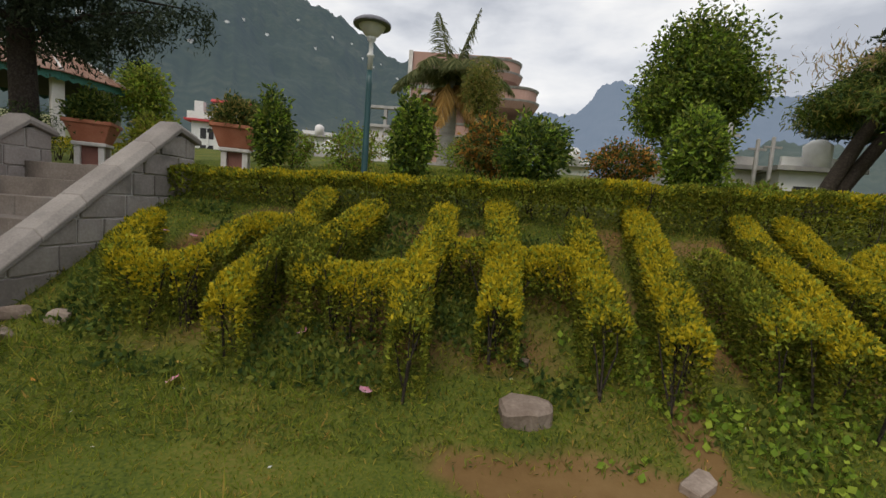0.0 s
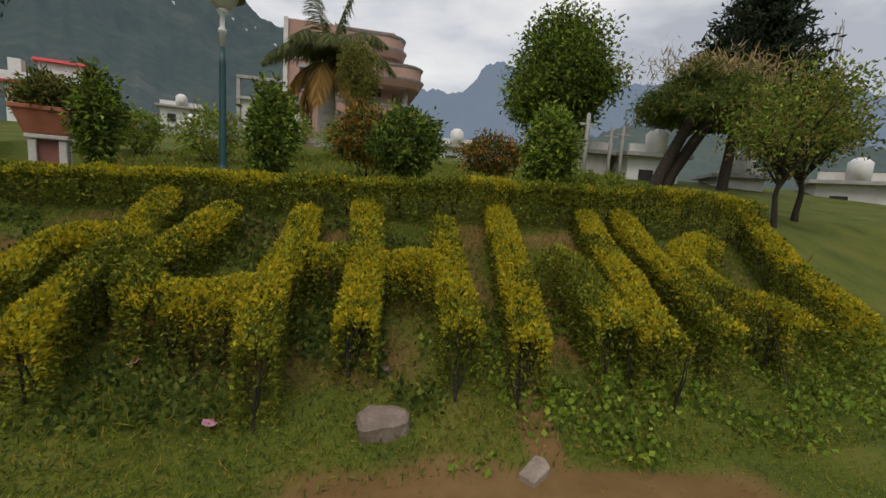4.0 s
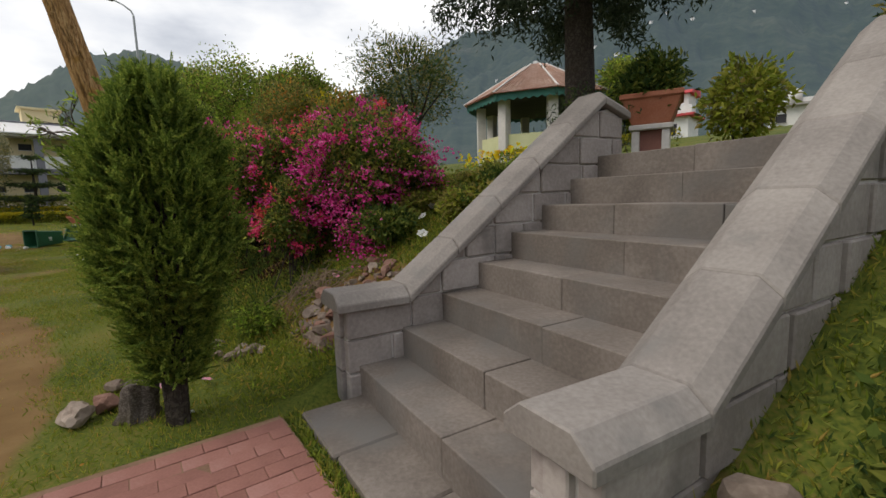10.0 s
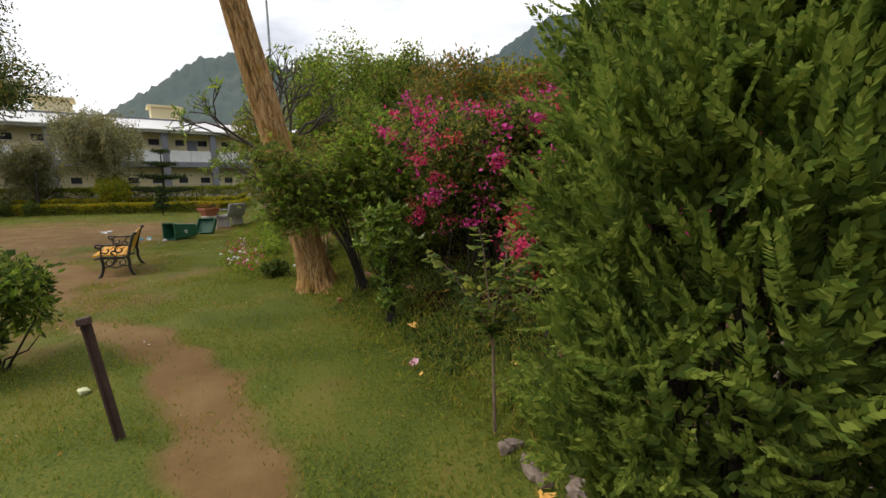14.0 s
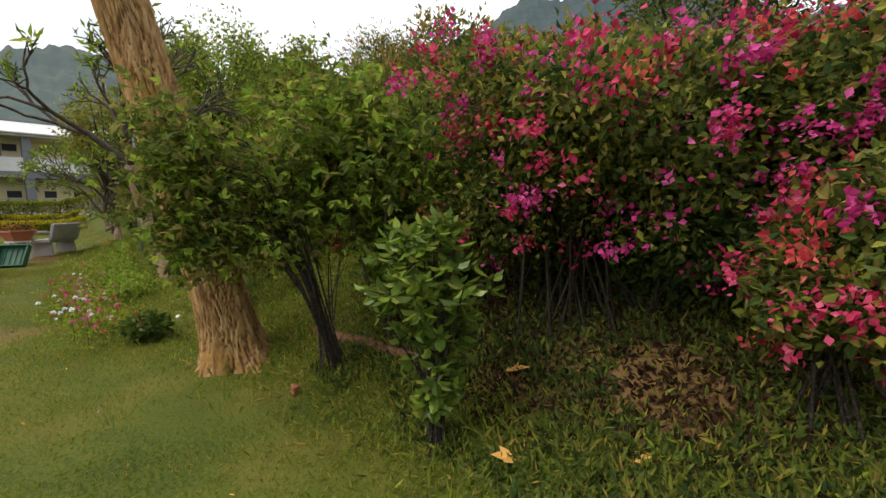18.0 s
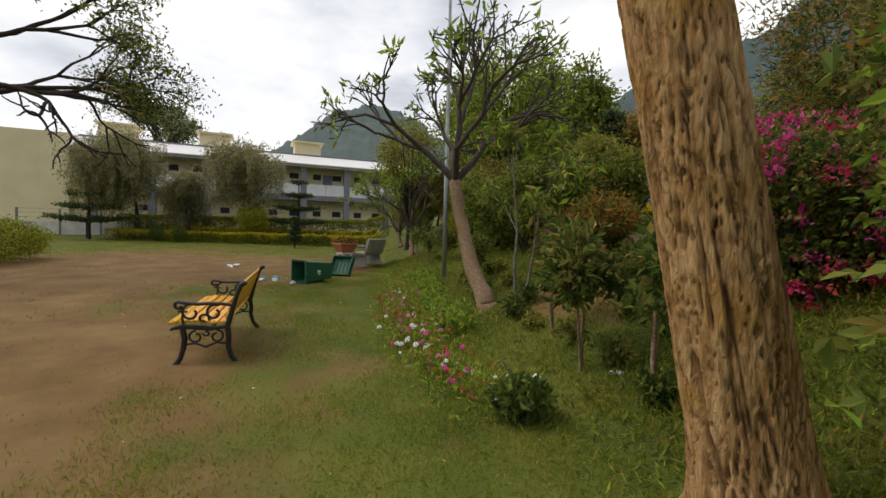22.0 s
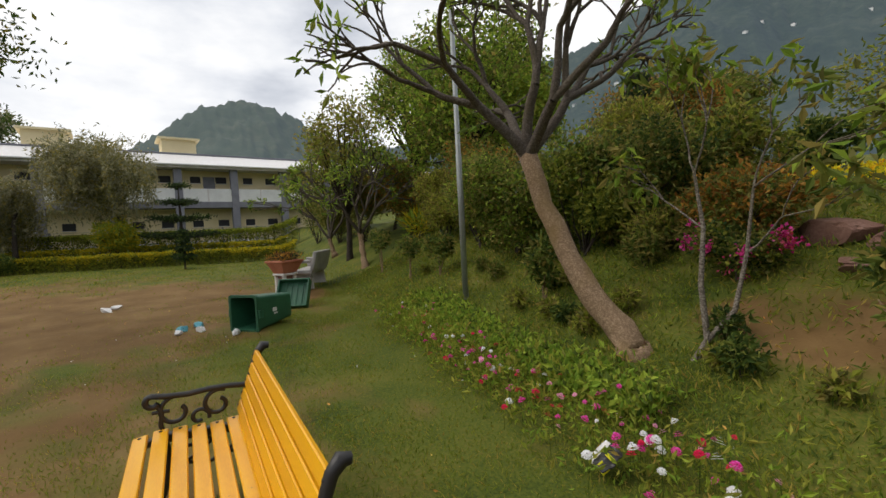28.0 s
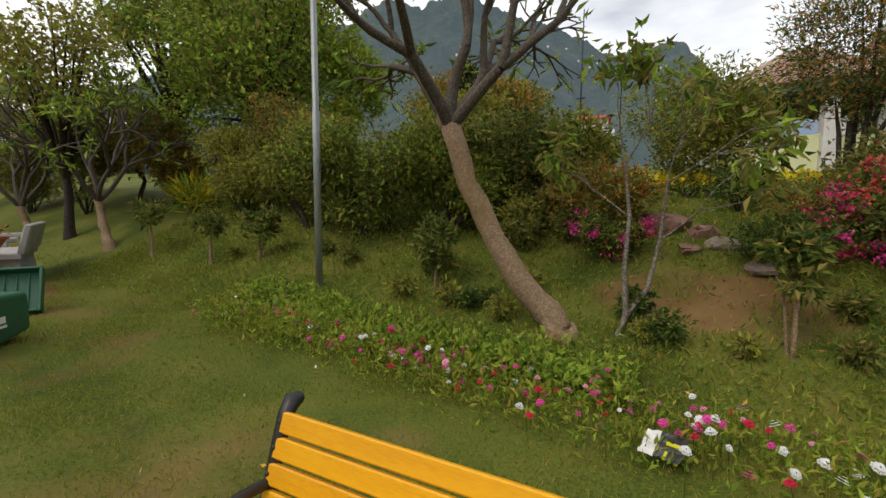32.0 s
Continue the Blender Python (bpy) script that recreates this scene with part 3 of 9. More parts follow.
def bare(x, y):
    """How far the turf is worn to earth: the trodden line, the playing ground, patches on the bank."""
    x, y = np.asarray(x, float), np.asarray(y, float)
    line = np.clip((0.34 - seg_dist(x, y, [(-5.3, 0.75), (-6.9, 0.78), (-7.9, 0.68), (-9.3, 0.36), (-10.5, -0.2), (-11.6, -1.2), (-13.5, -2.4)]) + 0.05 * np.sin(x * 7 + y * 3) * np.sin(x * 3.1 - y * 8)) / 0.28, 0, 1) * np.clip((x + 12.4) / 2.2, 0.45, 1)
    rag = 0.10 * np.sin(x * 1.9 + y) * np.sin(y * 2.3 - x * 0.7) + 0.06 * np.sin(x * 4.7 - y * 2) * np.sin(y * 5.3 + x)
    r_ = np.minimum.reduce([np.hypot((x + 21) / 9.5, (y + 6.5) / 4.3), np.hypot((x + 14.2) / 3.9, (y + 3.6) / 3.1), np.hypot((x + 23.6) / 4.7, (y + 2.8) / 2.9)])
    field = np.clip((1.02 - r_ + rag) / 0.42, 0, 1)
    field = np.maximum(field, 0.42 * np.clip((1.45 - r_ + 2 * rag) / 0.5, 0, 1))
    field = np.maximum(field, np.clip((0.8 - np.hypot((x + 23.3) / 1.6, (y - 0.6) / 0.8)) / 0.4, 0, 1) * 0.8)
    edge = np.clip((0.30 - np.abs(y - 1.95 + 0.12 * (x - 1.0) * 0.5 - 0.06 * np.sin(x * 2))) / 0.2, 0, 1) * np.clip((x + 0.2 + 0.3 * np.sin(y * 9 + x * 5)) / 0.9, 0, 1) * np.clip((3.1 - x) / 0.8, 0, 1)
    shade = np.clip((0.75 - np.hypot((x + 7.1) / 0.7, (y - 2.68) / 0.45)) / 0.5, 0, 1) * np.clip(0.55 + 0.7 * np.sin(x * 5.3 + y * 2) * np.sin(y * 7.1 - x * 3), 0, 1)
    scar = np.clip((0.16 - np.abs(x - 1.55 - 0.12 * (y - 2.2))) / 0.1, 0, 1) * np.clip((y - 1.9) / 0.2, 0, 1) * np.clip((3.1 - y) / 0.3, 0, 1)
    bank = np.clip((1.0 - np.hypot((x + 14.7) / 1.2, (y - 3.0) / 0.55)) / 0.5, 0, 1) * np.clip(0.75 + 0.5 * np.sin(x * 4.3 + y) * np.sin(y * 6 - x * 2), 0, 1)
    hollow = 0.85 * np.clip((1.0 - np.hypot((x + 9.0) / 1.6, (y - 3.15) / 0.55)) / 0.4, 0, 1)
    beds = np.clip((y - 2.65) / 0.3, 0, 1) * np.clip((4.6 - y) / 0.2, 0, 1) * np.clip((x + 2.6) / 0.3, 0, 1) * np.clip((5.0 - x) / 0.3, 0, 1) * np.clip(0.32 + 0.5 * np.sin(x * 3.7 + y) * np.sin(y * 4.4 - x * 1.6), 0, 1)
    rubble = np.clip((1.0 - np.hypot((x + 6.15) / 0.85, (y - 3.1) / 0.6)) / 0.5, 0, 1)
    return np.maximum.reduce([line, field, edge, shade, scar, bank, hollow, rubble, beds])


wear = ground.data.attributes.new("wear", "FLOAT", "POINT")
wear.data.foreach_set("value", bare(GX, GY).ravel().astype(np.float32))


def ground_material(m):
    n, l = m.node_tree.nodes, m.node_tree.links
    b = n["Principled BSDF"]
    grass_col = b.inputs["Base Color"].links[0].from_socket
    at = n.new("ShaderNodeAttribute")
    at.attribute_name = "wear"
    co = n.new("ShaderNodeTexCoord")
    nz = n.new("ShaderNodeTexNoise")
    nz.inputs["Scale"].default_value, nz.inputs["Detail"].default_value = 1.7, 8
    l.new(co.outputs["Object"], nz.inputs["Vector"])
    ad = n.new("ShaderNodeMath")
    l.new(at.outputs["Fac"], ad.inputs[0])
    l.new(nz.outputs[0], ad.inputs[1])
    r = ramp(n, [(0.62, (0, 0, 0)), (1.0, (1, 1, 1))])
    l.new(ad.outputs[0], r.inputs[0])
    en = n.new("ShaderNodeTexNoise")
    en.inputs["Scale"].default_value, en.inputs["Detail"].default_value, en.inputs["Roughness"].default_value = 1.1, 12, 0.68
    l.new(co.outputs["Object"], en.inputs["Vector"])
    er = ramp(n, [(0.3, (0.110, 0.062, 0.022)), (0.5, (0.170, 0.102, 0.040)), (0.72, (0.240, 0.157, 0.068))])
    l.new(en.outputs[0], er.inputs[0])
    mx = n.new("ShaderNodeMix")
    mx.data_type = "RGBA"
    l.new(r.outputs[0], mx.inputs[0])
    l.new(grass_col, mx.inputs[6])
    l.new(er.outputs[0], mx.inputs[7])
    l.new(mx.outputs[2], b.inputs["Base Color"])


ground_material(M["ground"])

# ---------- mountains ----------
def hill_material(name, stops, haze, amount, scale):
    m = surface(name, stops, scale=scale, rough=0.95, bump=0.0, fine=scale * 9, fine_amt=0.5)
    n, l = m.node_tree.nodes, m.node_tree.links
    # aerial haze is put in here as a blue-grey glow mixed over the hill colour
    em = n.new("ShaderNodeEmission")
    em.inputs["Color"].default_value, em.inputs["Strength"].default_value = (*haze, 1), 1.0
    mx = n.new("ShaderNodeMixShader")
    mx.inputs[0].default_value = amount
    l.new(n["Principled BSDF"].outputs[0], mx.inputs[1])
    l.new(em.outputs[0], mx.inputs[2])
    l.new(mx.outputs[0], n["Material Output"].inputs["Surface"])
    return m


def ridge(name, label, line, dist, foot, material, jag, seed, centre=(-7, 0)):
    """A mountain whose crest follows (bearing to the left of y, elevation) in degrees."""
    az = np.arange(line[0][0], line[-1][0], 0.25)
    el = np.interp(az, [p[0] for p in line], [p[1] for p in line])
    rows = 34
    V = []
    for i, (a, e) in enumerate(zip(az, el)):
        top = dist * math.tan(radians(e))
        for k in range(rows):
            s = k / (rows - 1)
            d = foot + (dist - foot) * s
            z = top * s ** 1.25
            p = Vector((a * 0.09, s * 2.2, seed))
            gul = noise.fractal(p * 1.6, 0.8, 2.1, 6)
            z += top * 0.10 * gul * s * (1 - 0.5 * s) * 1.5
            z += jag * dist * noise.fractal(Vector((a * 1.3, s * 9.0, seed)), 0.7, 2.2, 5) * s
            V.append((centre[0] - d * math.sin(radians(a)), centre[1] + d * math.cos(radians(a)), z - 2 * (1 - s)))
    nj = rows
    ix = np.arange(len(V)).reshape(-1, nj)
    Q = np.stack([ix[:-1, :-1], ix[:-1, 1:], ix[1:, 1:], ix[1:, :-1]], -1).reshape(-1, 4)
    return tagged(grid_mesh(name, V, Q, [material]), label, "mountain", kind="structure")


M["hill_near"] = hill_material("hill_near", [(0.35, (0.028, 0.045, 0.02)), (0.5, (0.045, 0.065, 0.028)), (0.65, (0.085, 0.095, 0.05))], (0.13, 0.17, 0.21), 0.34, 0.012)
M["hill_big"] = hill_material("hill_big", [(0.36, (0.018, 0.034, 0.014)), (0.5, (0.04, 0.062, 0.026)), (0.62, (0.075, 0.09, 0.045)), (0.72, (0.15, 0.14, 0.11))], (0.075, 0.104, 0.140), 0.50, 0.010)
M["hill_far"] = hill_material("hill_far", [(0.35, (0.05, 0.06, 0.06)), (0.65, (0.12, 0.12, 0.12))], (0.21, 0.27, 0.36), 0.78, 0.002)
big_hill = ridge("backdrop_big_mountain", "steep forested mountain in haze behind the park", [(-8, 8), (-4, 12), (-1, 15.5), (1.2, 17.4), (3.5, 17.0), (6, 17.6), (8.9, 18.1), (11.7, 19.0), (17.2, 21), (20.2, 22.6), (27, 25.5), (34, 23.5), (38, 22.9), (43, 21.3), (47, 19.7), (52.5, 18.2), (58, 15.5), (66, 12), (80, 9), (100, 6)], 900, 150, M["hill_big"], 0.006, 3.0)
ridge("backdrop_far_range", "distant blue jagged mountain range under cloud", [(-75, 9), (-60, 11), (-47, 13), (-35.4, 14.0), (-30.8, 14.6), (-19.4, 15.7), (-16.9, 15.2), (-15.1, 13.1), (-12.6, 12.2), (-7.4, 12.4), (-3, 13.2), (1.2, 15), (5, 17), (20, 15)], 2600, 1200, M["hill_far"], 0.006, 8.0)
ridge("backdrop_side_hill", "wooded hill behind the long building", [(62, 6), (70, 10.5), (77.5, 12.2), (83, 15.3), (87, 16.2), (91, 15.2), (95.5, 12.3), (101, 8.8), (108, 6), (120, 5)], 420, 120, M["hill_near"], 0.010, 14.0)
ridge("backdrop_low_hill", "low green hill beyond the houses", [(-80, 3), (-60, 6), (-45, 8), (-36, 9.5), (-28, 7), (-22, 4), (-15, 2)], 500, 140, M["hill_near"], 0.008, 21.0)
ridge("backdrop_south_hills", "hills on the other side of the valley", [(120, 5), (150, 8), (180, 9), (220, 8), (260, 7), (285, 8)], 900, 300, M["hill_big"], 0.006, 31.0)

# ---------- stone stair ----------
STEP_X0, STEP_X1 = -5.08, -3.45
RISE, TREAD, Y_FIRST, Z_FIRST = 0.188, 0.297, 2.63, 0.235
LEAN_X = 0.033
TURNED = Matrix.Translation((-4.3, 2.54, 0)) @ Matrix.Rotation(radians(-5), 4, "Z") @ Matrix.Translation((4.3, -2.6, 0))


def sx(x, y):
    """The stair drifts a little to the east as it climbs."""
    return x + LEAN_X * (y - 2.6)


stair = thing("stone_stair", "grey dressed-stone garden stair with worn treads", "stair", TURNED)
for k in range(8):
    y0, top = Y_FIRST + TREAD * k, Z_FIRST + RISE * k
    y1 = y0 + TREAD + (0.02 if k < 7 else 0.55)
    cuts = [0.0, 0.36 + 0.22 * rng.random(), 0.8 + 0.1 * rng.random(), 1.0] if k % 2 else [0.0, 0.55 + 0.1 * rng.random(), 1.0]
    for a, b in zip(cuts, cuts[1:]):
        xa = STEP_X0 - 0.02 + a * (STEP_X1 - STEP_X0 + 0.04) + 0.001
        xb = STEP_X0 - 0.02 + b * (STEP_X1 - STEP_X0 + 0.04) - 0.001
        dz, dy = rng.normal(0, 0.003), rng.normal(0, 0.004)
        bm = box(sx(xa, y0), sx(xb, y0), y0 + dy, y1, top - RISE - 0.03, top + dz, 0.004)
        part("step", bm, M["step"], stair)
slabs = thing("foot_slab", "flat grey stone slabs at the foot of the stair", "paving", pose(-4.25, 2.42, 0, 0, 0, -2.8) @ Matrix.Translation((4.25, -2.42, 0)))
for xa, xb in ((-5.05, -4.52), (-4.515, -4.0), (-3.995, -3.48)):
    part("slab", box(xa, xb, 2.24 + rng.normal(0, 0.01), 2.64, -0.04, 0.05 + rng.normal(0, 0.004), 0.01), M["step"], slabs)


def top_line(y):
    """Height of the underside of the coping along the parapet."""
    if y < 2.98:
        return 0.585
    if y < 4.76:
        return 0.585 + (y - 2.98) * (1.96 - 0.585) / (4.76 - 2.98)
    return 1.96 - (y - 4.76) * 0.35


def foot_line(y):
    return max(-0.08, (y - 2.9) * 0.62 - 0.1)


def parapet(name, xa, xb, seed):
    r = random.Random(seed)
    wall = thing(name, "squared grey stone parapet wall with sloping coping", "wall", TURNED, kind="structure")
    bm = bmesh.new()
    n = 14
    ys = [2.57 + (5.01 - 2.57) * i / n for i in range(n + 1)]
    core = [(y, foot_line(y) - 0.1) for y in ys] + [(y, top_line(y) - 0.004) for y in reversed(ys)]
    core = prism(core, "x", xa + 0.012, xb - 0.012)
    for v in core.verts:
        v.co.x = sx(v.co.x, v.co.y)
    part("core", core, M["mortar"], wall)
    # courses of stones, on both faces and on the ends
    course = 0.215
    z = -0.02
    row = 0
    while z < 1.95:
        z1 = z + course - 0.012
        y = 2.555 + (0.0 if row % 2 else -0.0)
        first = True
        while y < 5.02:
            ln = r.uniform(0.24, 0.46) if not first else (0.30 if row % 2 else 0.44)
            first = False
            y1 = min(y + ln, 5.02)
            if 5.02 - y1 < 0.12:
                y1 = 5.02
            tl, tr = top_line(y + 0.004), top_line(y1 - 0.004)
            if max(tl, tr) - z > 0.05 and z1 > foot_line((y + y1) / 2) - 0.12:
                    ya = y + 0.006
                    while top_line(ya) - z < 0.02 and ya < y1 - 0.03:
                        ya += 0.01
                    ye, za = y1 - 0.006, min(z1, top_line(ya))
                    pts = [(ya, z), (ye, z), (ye, min(z1, tr))]
                    if za < min(z1, tr) - 0.005:
                        yk = ya
                        while top_line(yk) < z1 and yk < ye - 0.012:
                            yk += 0.01
                        if yk < ye - 0.02:
                            pts.append((yk, min(z1, top_line(yk))))
                    pts.append((ya, za))
                    for side in (0, 1):
                        proud = r.uniform(0.0, 0.012)
                        mx = sx(xa, (y + y1) / 2) if side == 0 else sx(xb, (y + y1) / 2)
                        a, b = (mx - proud, mx + 0.07) if side == 0 else (mx - 0.07, mx + proud)
                        part("stone", prism(pts, "x", a, b, 0.007), M["stone"], wall)
            y = y1
        # end faces
        for yy, top in ((2.545, 0.58), (5.03, 1.86)):
            if z < top - 0.02:
                h1 = min(z1, top)
                split = r.uniform(0.4, 0.6)
                w0, w1 = sx(xa, yy) + 0.074, sx(xb, yy) - 0.074
                if yy > 3 and z < 1.3:
                    continue
                part("stone", box(w0, w1, yy - 0.005, yy + 0.055 if yy < 3 else yy + 0.004, z, h1, 0.006) if yy < 3 else box(w0, w1, yy - 0.06, yy + 0.004, z, h1, 0.006), M["stone"], wall)
        z += course
        row += 1
    # coping: chamfered top, overhanging both faces
    oh = 0.042
    knots = [2.50, 2.97, 3.34, 3.70, 4.06, 4.42, 4.76, 5.07]
    for y0, y1 in zip(knots, knots[1:]):
        y0 += 0.002
        y1 -= 0.002
        bm = bmesh.new()
        rings = []
        for y in (y0, y1):
            zb = top_line(min(max(y, 2.5), 5.05))
            if y0 < 2.98 and y1 < 3.0:
                zb = 0.585
            xl, xr = sx(xa, y) - oh, sx(xb, y) + oh
            rings.append([bm.verts.new(c) for c in ((xl, y, zb), (xr, y, zb), (xr, y, zb + 0.05), (xr - 0.07, y, zb + 0.11), (xl + 0.07, y, zb + 0.11), (xl, y, zb + 0.05))])
        a, b = rings
        bm.faces.new(a), bm.faces.new(b[::-1])
        for i in range(6):
            bm.faces.new((a[i], b[i], b[(i + 1) % 6], a[(i + 1) % 6]))
        bmesh.ops.recalc_face_normals(bm, faces=bm.faces)
        bmesh.ops.bevel(bm, geom=list(bm.edges), offset=0.006, segments=1, affect="EDGES")
        part("coping_stone", bm, M["coping"], wall)
    return wall


parapet("wall_stair_west", -5.32, -5.05, 3)
parapet("wall_stair_east", -3.46, -3.22, 5)

# ---------- plants: makers ----------
def stroke_points(pts, n, w, h, base, top):
    """Points through a hedge that follows a line on the ground; more on its top and faces."""
    P = np.array(pts, float)
    seg = np.hypot(*(P[1:] - P[:-1]).T)
    s = rng.random(n) * seg.sum()
    k = np.clip(np.searchsorted(np.cumsum(seg), s), 0, len(seg) - 1)
    f = (s - np.concatenate([[0], np.cumsum(seg)])[k]) / seg[k]
    c = P[k] + (P[k + 1] - P[k]) * f[:, None]
    d = (P[k + 1] - P[k]) / seg[k][:, None]
    nrm = np.stack([-d[:, 1], d[:, 0]], 1)
    u, v = rng.uniform(-1, 1, n), rng.random(n) ** 0.72
    face = rng.random(n)
    u = np.where(face < 0.4, np.sign(u) * rng.uniform(0.75, 1.0, n), u)
    v = np.where(face > 0.62, rng.uniform(0.86, 1.0, n), v)
    wob = np.array([1 + 0.35 * noise.noise((a * 2.6, b * 2.6, 5.0)) for a, b in c])
    u = u * wob
    xy = c + nrm * (u * w / 2)[:, None]
    lift = np.array([0.05 * noise.noise((a * 3.1, b * 3.1, 1.0)) for a, b in c])
    z0, z1 = base(xy[:, 0], xy[:, 1]), top(xy[:, 0], xy[:, 1]) + lift - 0.05 * u ** 2
    z = z0 + (z1 - z0) * v
    out = np.concatenate([nrm * u[:, None], (v - 0.35)[:, None] * 1.4], 1)
    return np.stack([xy[:, 0], xy[:, 1], z], 1), unit(out), v


def hedge(name, label, lines, w, height, density, gold, group="", low=0.1, leaf=0.035, top=None):
    """A clipped hedge: woody stems, and leaves that turn gold where the new growth is."""
    root = thing(name, label, "hedge", group=group)
    topf = top or (lambda x, y: land(x, y) + height)
    PP, OO, VV = [], [], []
    stems = []
    for pts in lines:
        ln = sum(math.dist(a, b) for a, b in zip(pts, pts[1:]))
        p, o, v = stroke_points(pts, int(density * ln), w, height, lambda x, y: land(x, y) + low, topf)
        PP.append(p), OO.append(o), VV.append(v)
        for i in range(max(2, int(ln / 0.16))):
            k = rng.random() * (len(pts) - 1)
            a, b = np.array(pts[int(k)]), np.array(pts[int(k) + 1])
            q = a + (b - a) * (k - int(k)) + rng.normal(0, w * 0.2, 2)
            z0, z1 = float(land(q[0], q[1])), float(topf(q[0], q[1]))
            for _ in range(2):
                e = q + rng.normal(0, 0.08, 2)
                stems.append([((q[0], q[1], z0 - 0.02), 0.009), ((*(q * 0.5 + e * 0.5 + rng.normal(0, 0.02, 2)), z0 * 0.5 + z1 * 0.5), 0.006), ((*e, z1 - 0.04), 0.003)])
    P, O, v = np.concatenate(PP), np.concatenate(OO), np.concatenate(VV)
    tone = v + rng.normal(0, 0.11, len(v)) + np.array([0.6 * noise.noise((a * 1.4, b * 1.4, 9.0)) + 0.35 * noise.noise((a * 5, b * 5, c * 5)) for a, b, c in P]) - 0.05
    mi = np.where((tone > 1.06 - gold) & (rng.random(len(v)) < 0.72), 0, np.where(rng.random(len(v)) < 0.15 + 0.4 * (tone > 0.8), 2, 1))
    leaves("foliage", P, leaf, 0.55, [M["hedge_gold"], M["hedge_green"], M["hedge_bright"]], root, midx=mi, out=O, outw=0.9, up=0.35, fold=0.1)
    tube_part("stemwork", stems, M["bark_dark"], root, sides=4, kind="stuff")
    return root


def shrub(name, label, at, radii, clear, mats, n, leaf, width=0.45, stems=5, stem_r=0.012, bark="bark_dark", weights=None, category="shrub", group="", shell=0.5, lumps=0, **kw):
    """A bush: stems from the ground into a leafy crown, which may be several lumps."""
    x, y = at
    z0 = float(land(x, y))
    root = thing(name, label, category, pose(x, y, z0), group=group)
    c = np.array((0, 0, clear + radii[2]))
    if lumps:
        P, O = [], []
        for i in range(lumps):
            d = unit(rng.normal(size=3))
            cc = c + d * np.array(radii) * 0.55
            p, o = ball_points(n // lumps, cc, np.array(radii) * rng.uniform(0.4, 0.62), shell)
            P.append(p), O.append(o)
        P, O = np.concatenate(P), np.concatenate(O)
    else:
        P, O = ball_points(n, c, radii, shell)
    P[:, 2] = np.maximum(P[:, 2], 0.04)
    mi = rng.choice(len(mats), len(P), p=weights) if len(mats) > 1 else None
    if kw.pop("lobed", False):
        lobed_leaves("foliage", P, leaf, [M[m] for m in mats], root, midx=mi, out=O)
    else:
        leaves("foliage", P, leaf, width, [M[m] for m in mats], root, midx=mi, out=O, outw=kw.pop("outw", 0.8), **kw)
    paths = []
    for i in range(stems):
        a = rng.random() * 6.28
        e = c + unit(rng.normal(size=3)) * np.array(radii) * 0.75
        b = np.array((math.cos(a), math.sin(a), 0)) * stem_r * 2.5
        m = np.array((b[0] * 1.6 + e[0] * 0.25, b[1] * 1.6 + e[1] * 0.25, clear * 0.9 + 0.05))
        paths.append([(b - (0, 0, 0.05), stem_r), (m, stem_r * 0.8), ((m + e) / 2 + rng.normal(0, 0.02, 3), stem_r * 0.55), (e, stem_r * 0.25)])
    if stems == 1 or clear > 0.25:
        paths.append([((0, 0, -0.05), stem_r * 1.5), ((rng.normal(0, 0.02), rng.normal(0, 0.02), clear * 0.6), stem_r * 1.3), ((0, 0, clear + 0.1), stem_r)])
    tube_part("stemwork", paths, M[bark], root, sides=6, kind="stuff")
    return root


def branches(start, way, length, radius, depth, spread, r, curl=0.25, shrink=0.72, out=None, tips=None, kids=(2, 3), rise=0.15):
    """Grows forked limbs; returns tube paths and the tips' points."""
    out, tips = ([] if out is None else out), ([] if tips is None else tips)
    p, d = np.array(start, float), np.array(way, float)
    d /= np.linalg.norm(d)
    path = [(p.copy(), radius)]
    steps = 4
    for i in range(steps):
        d = d + np.array([r.gauss(0, curl * 0.4), r.gauss(0, curl * 0.4), r.gauss(0, curl * 0.25) + rise * 0.25])
        d /= np.linalg.norm(d)
        p = p + d * length / steps
        path.append((p.copy(), radius * (1 - 0.28 * (i + 1) / steps)))
    out.append(path)
    if depth == 0:
        tips.append((p, d))
        return out, tips
    for i in range(r.randint(*kids)):
        a = np.array([r.gauss(0, 1), r.gauss(0, 1), r.gauss(0, 0.7)])
        a -= d * a.dot(d)
        a /= np.linalg.norm(a)
        nd = d * math.cos(spread) + a * math.sin(spread)
        branches(p, nd, length * shrink * r.uniform(0.8, 1.15), radius * 0.68, depth - 1, spread * r.uniform(0.85, 1.1), r, curl, shrink, out, tips, kids, rise)
    return out, tips


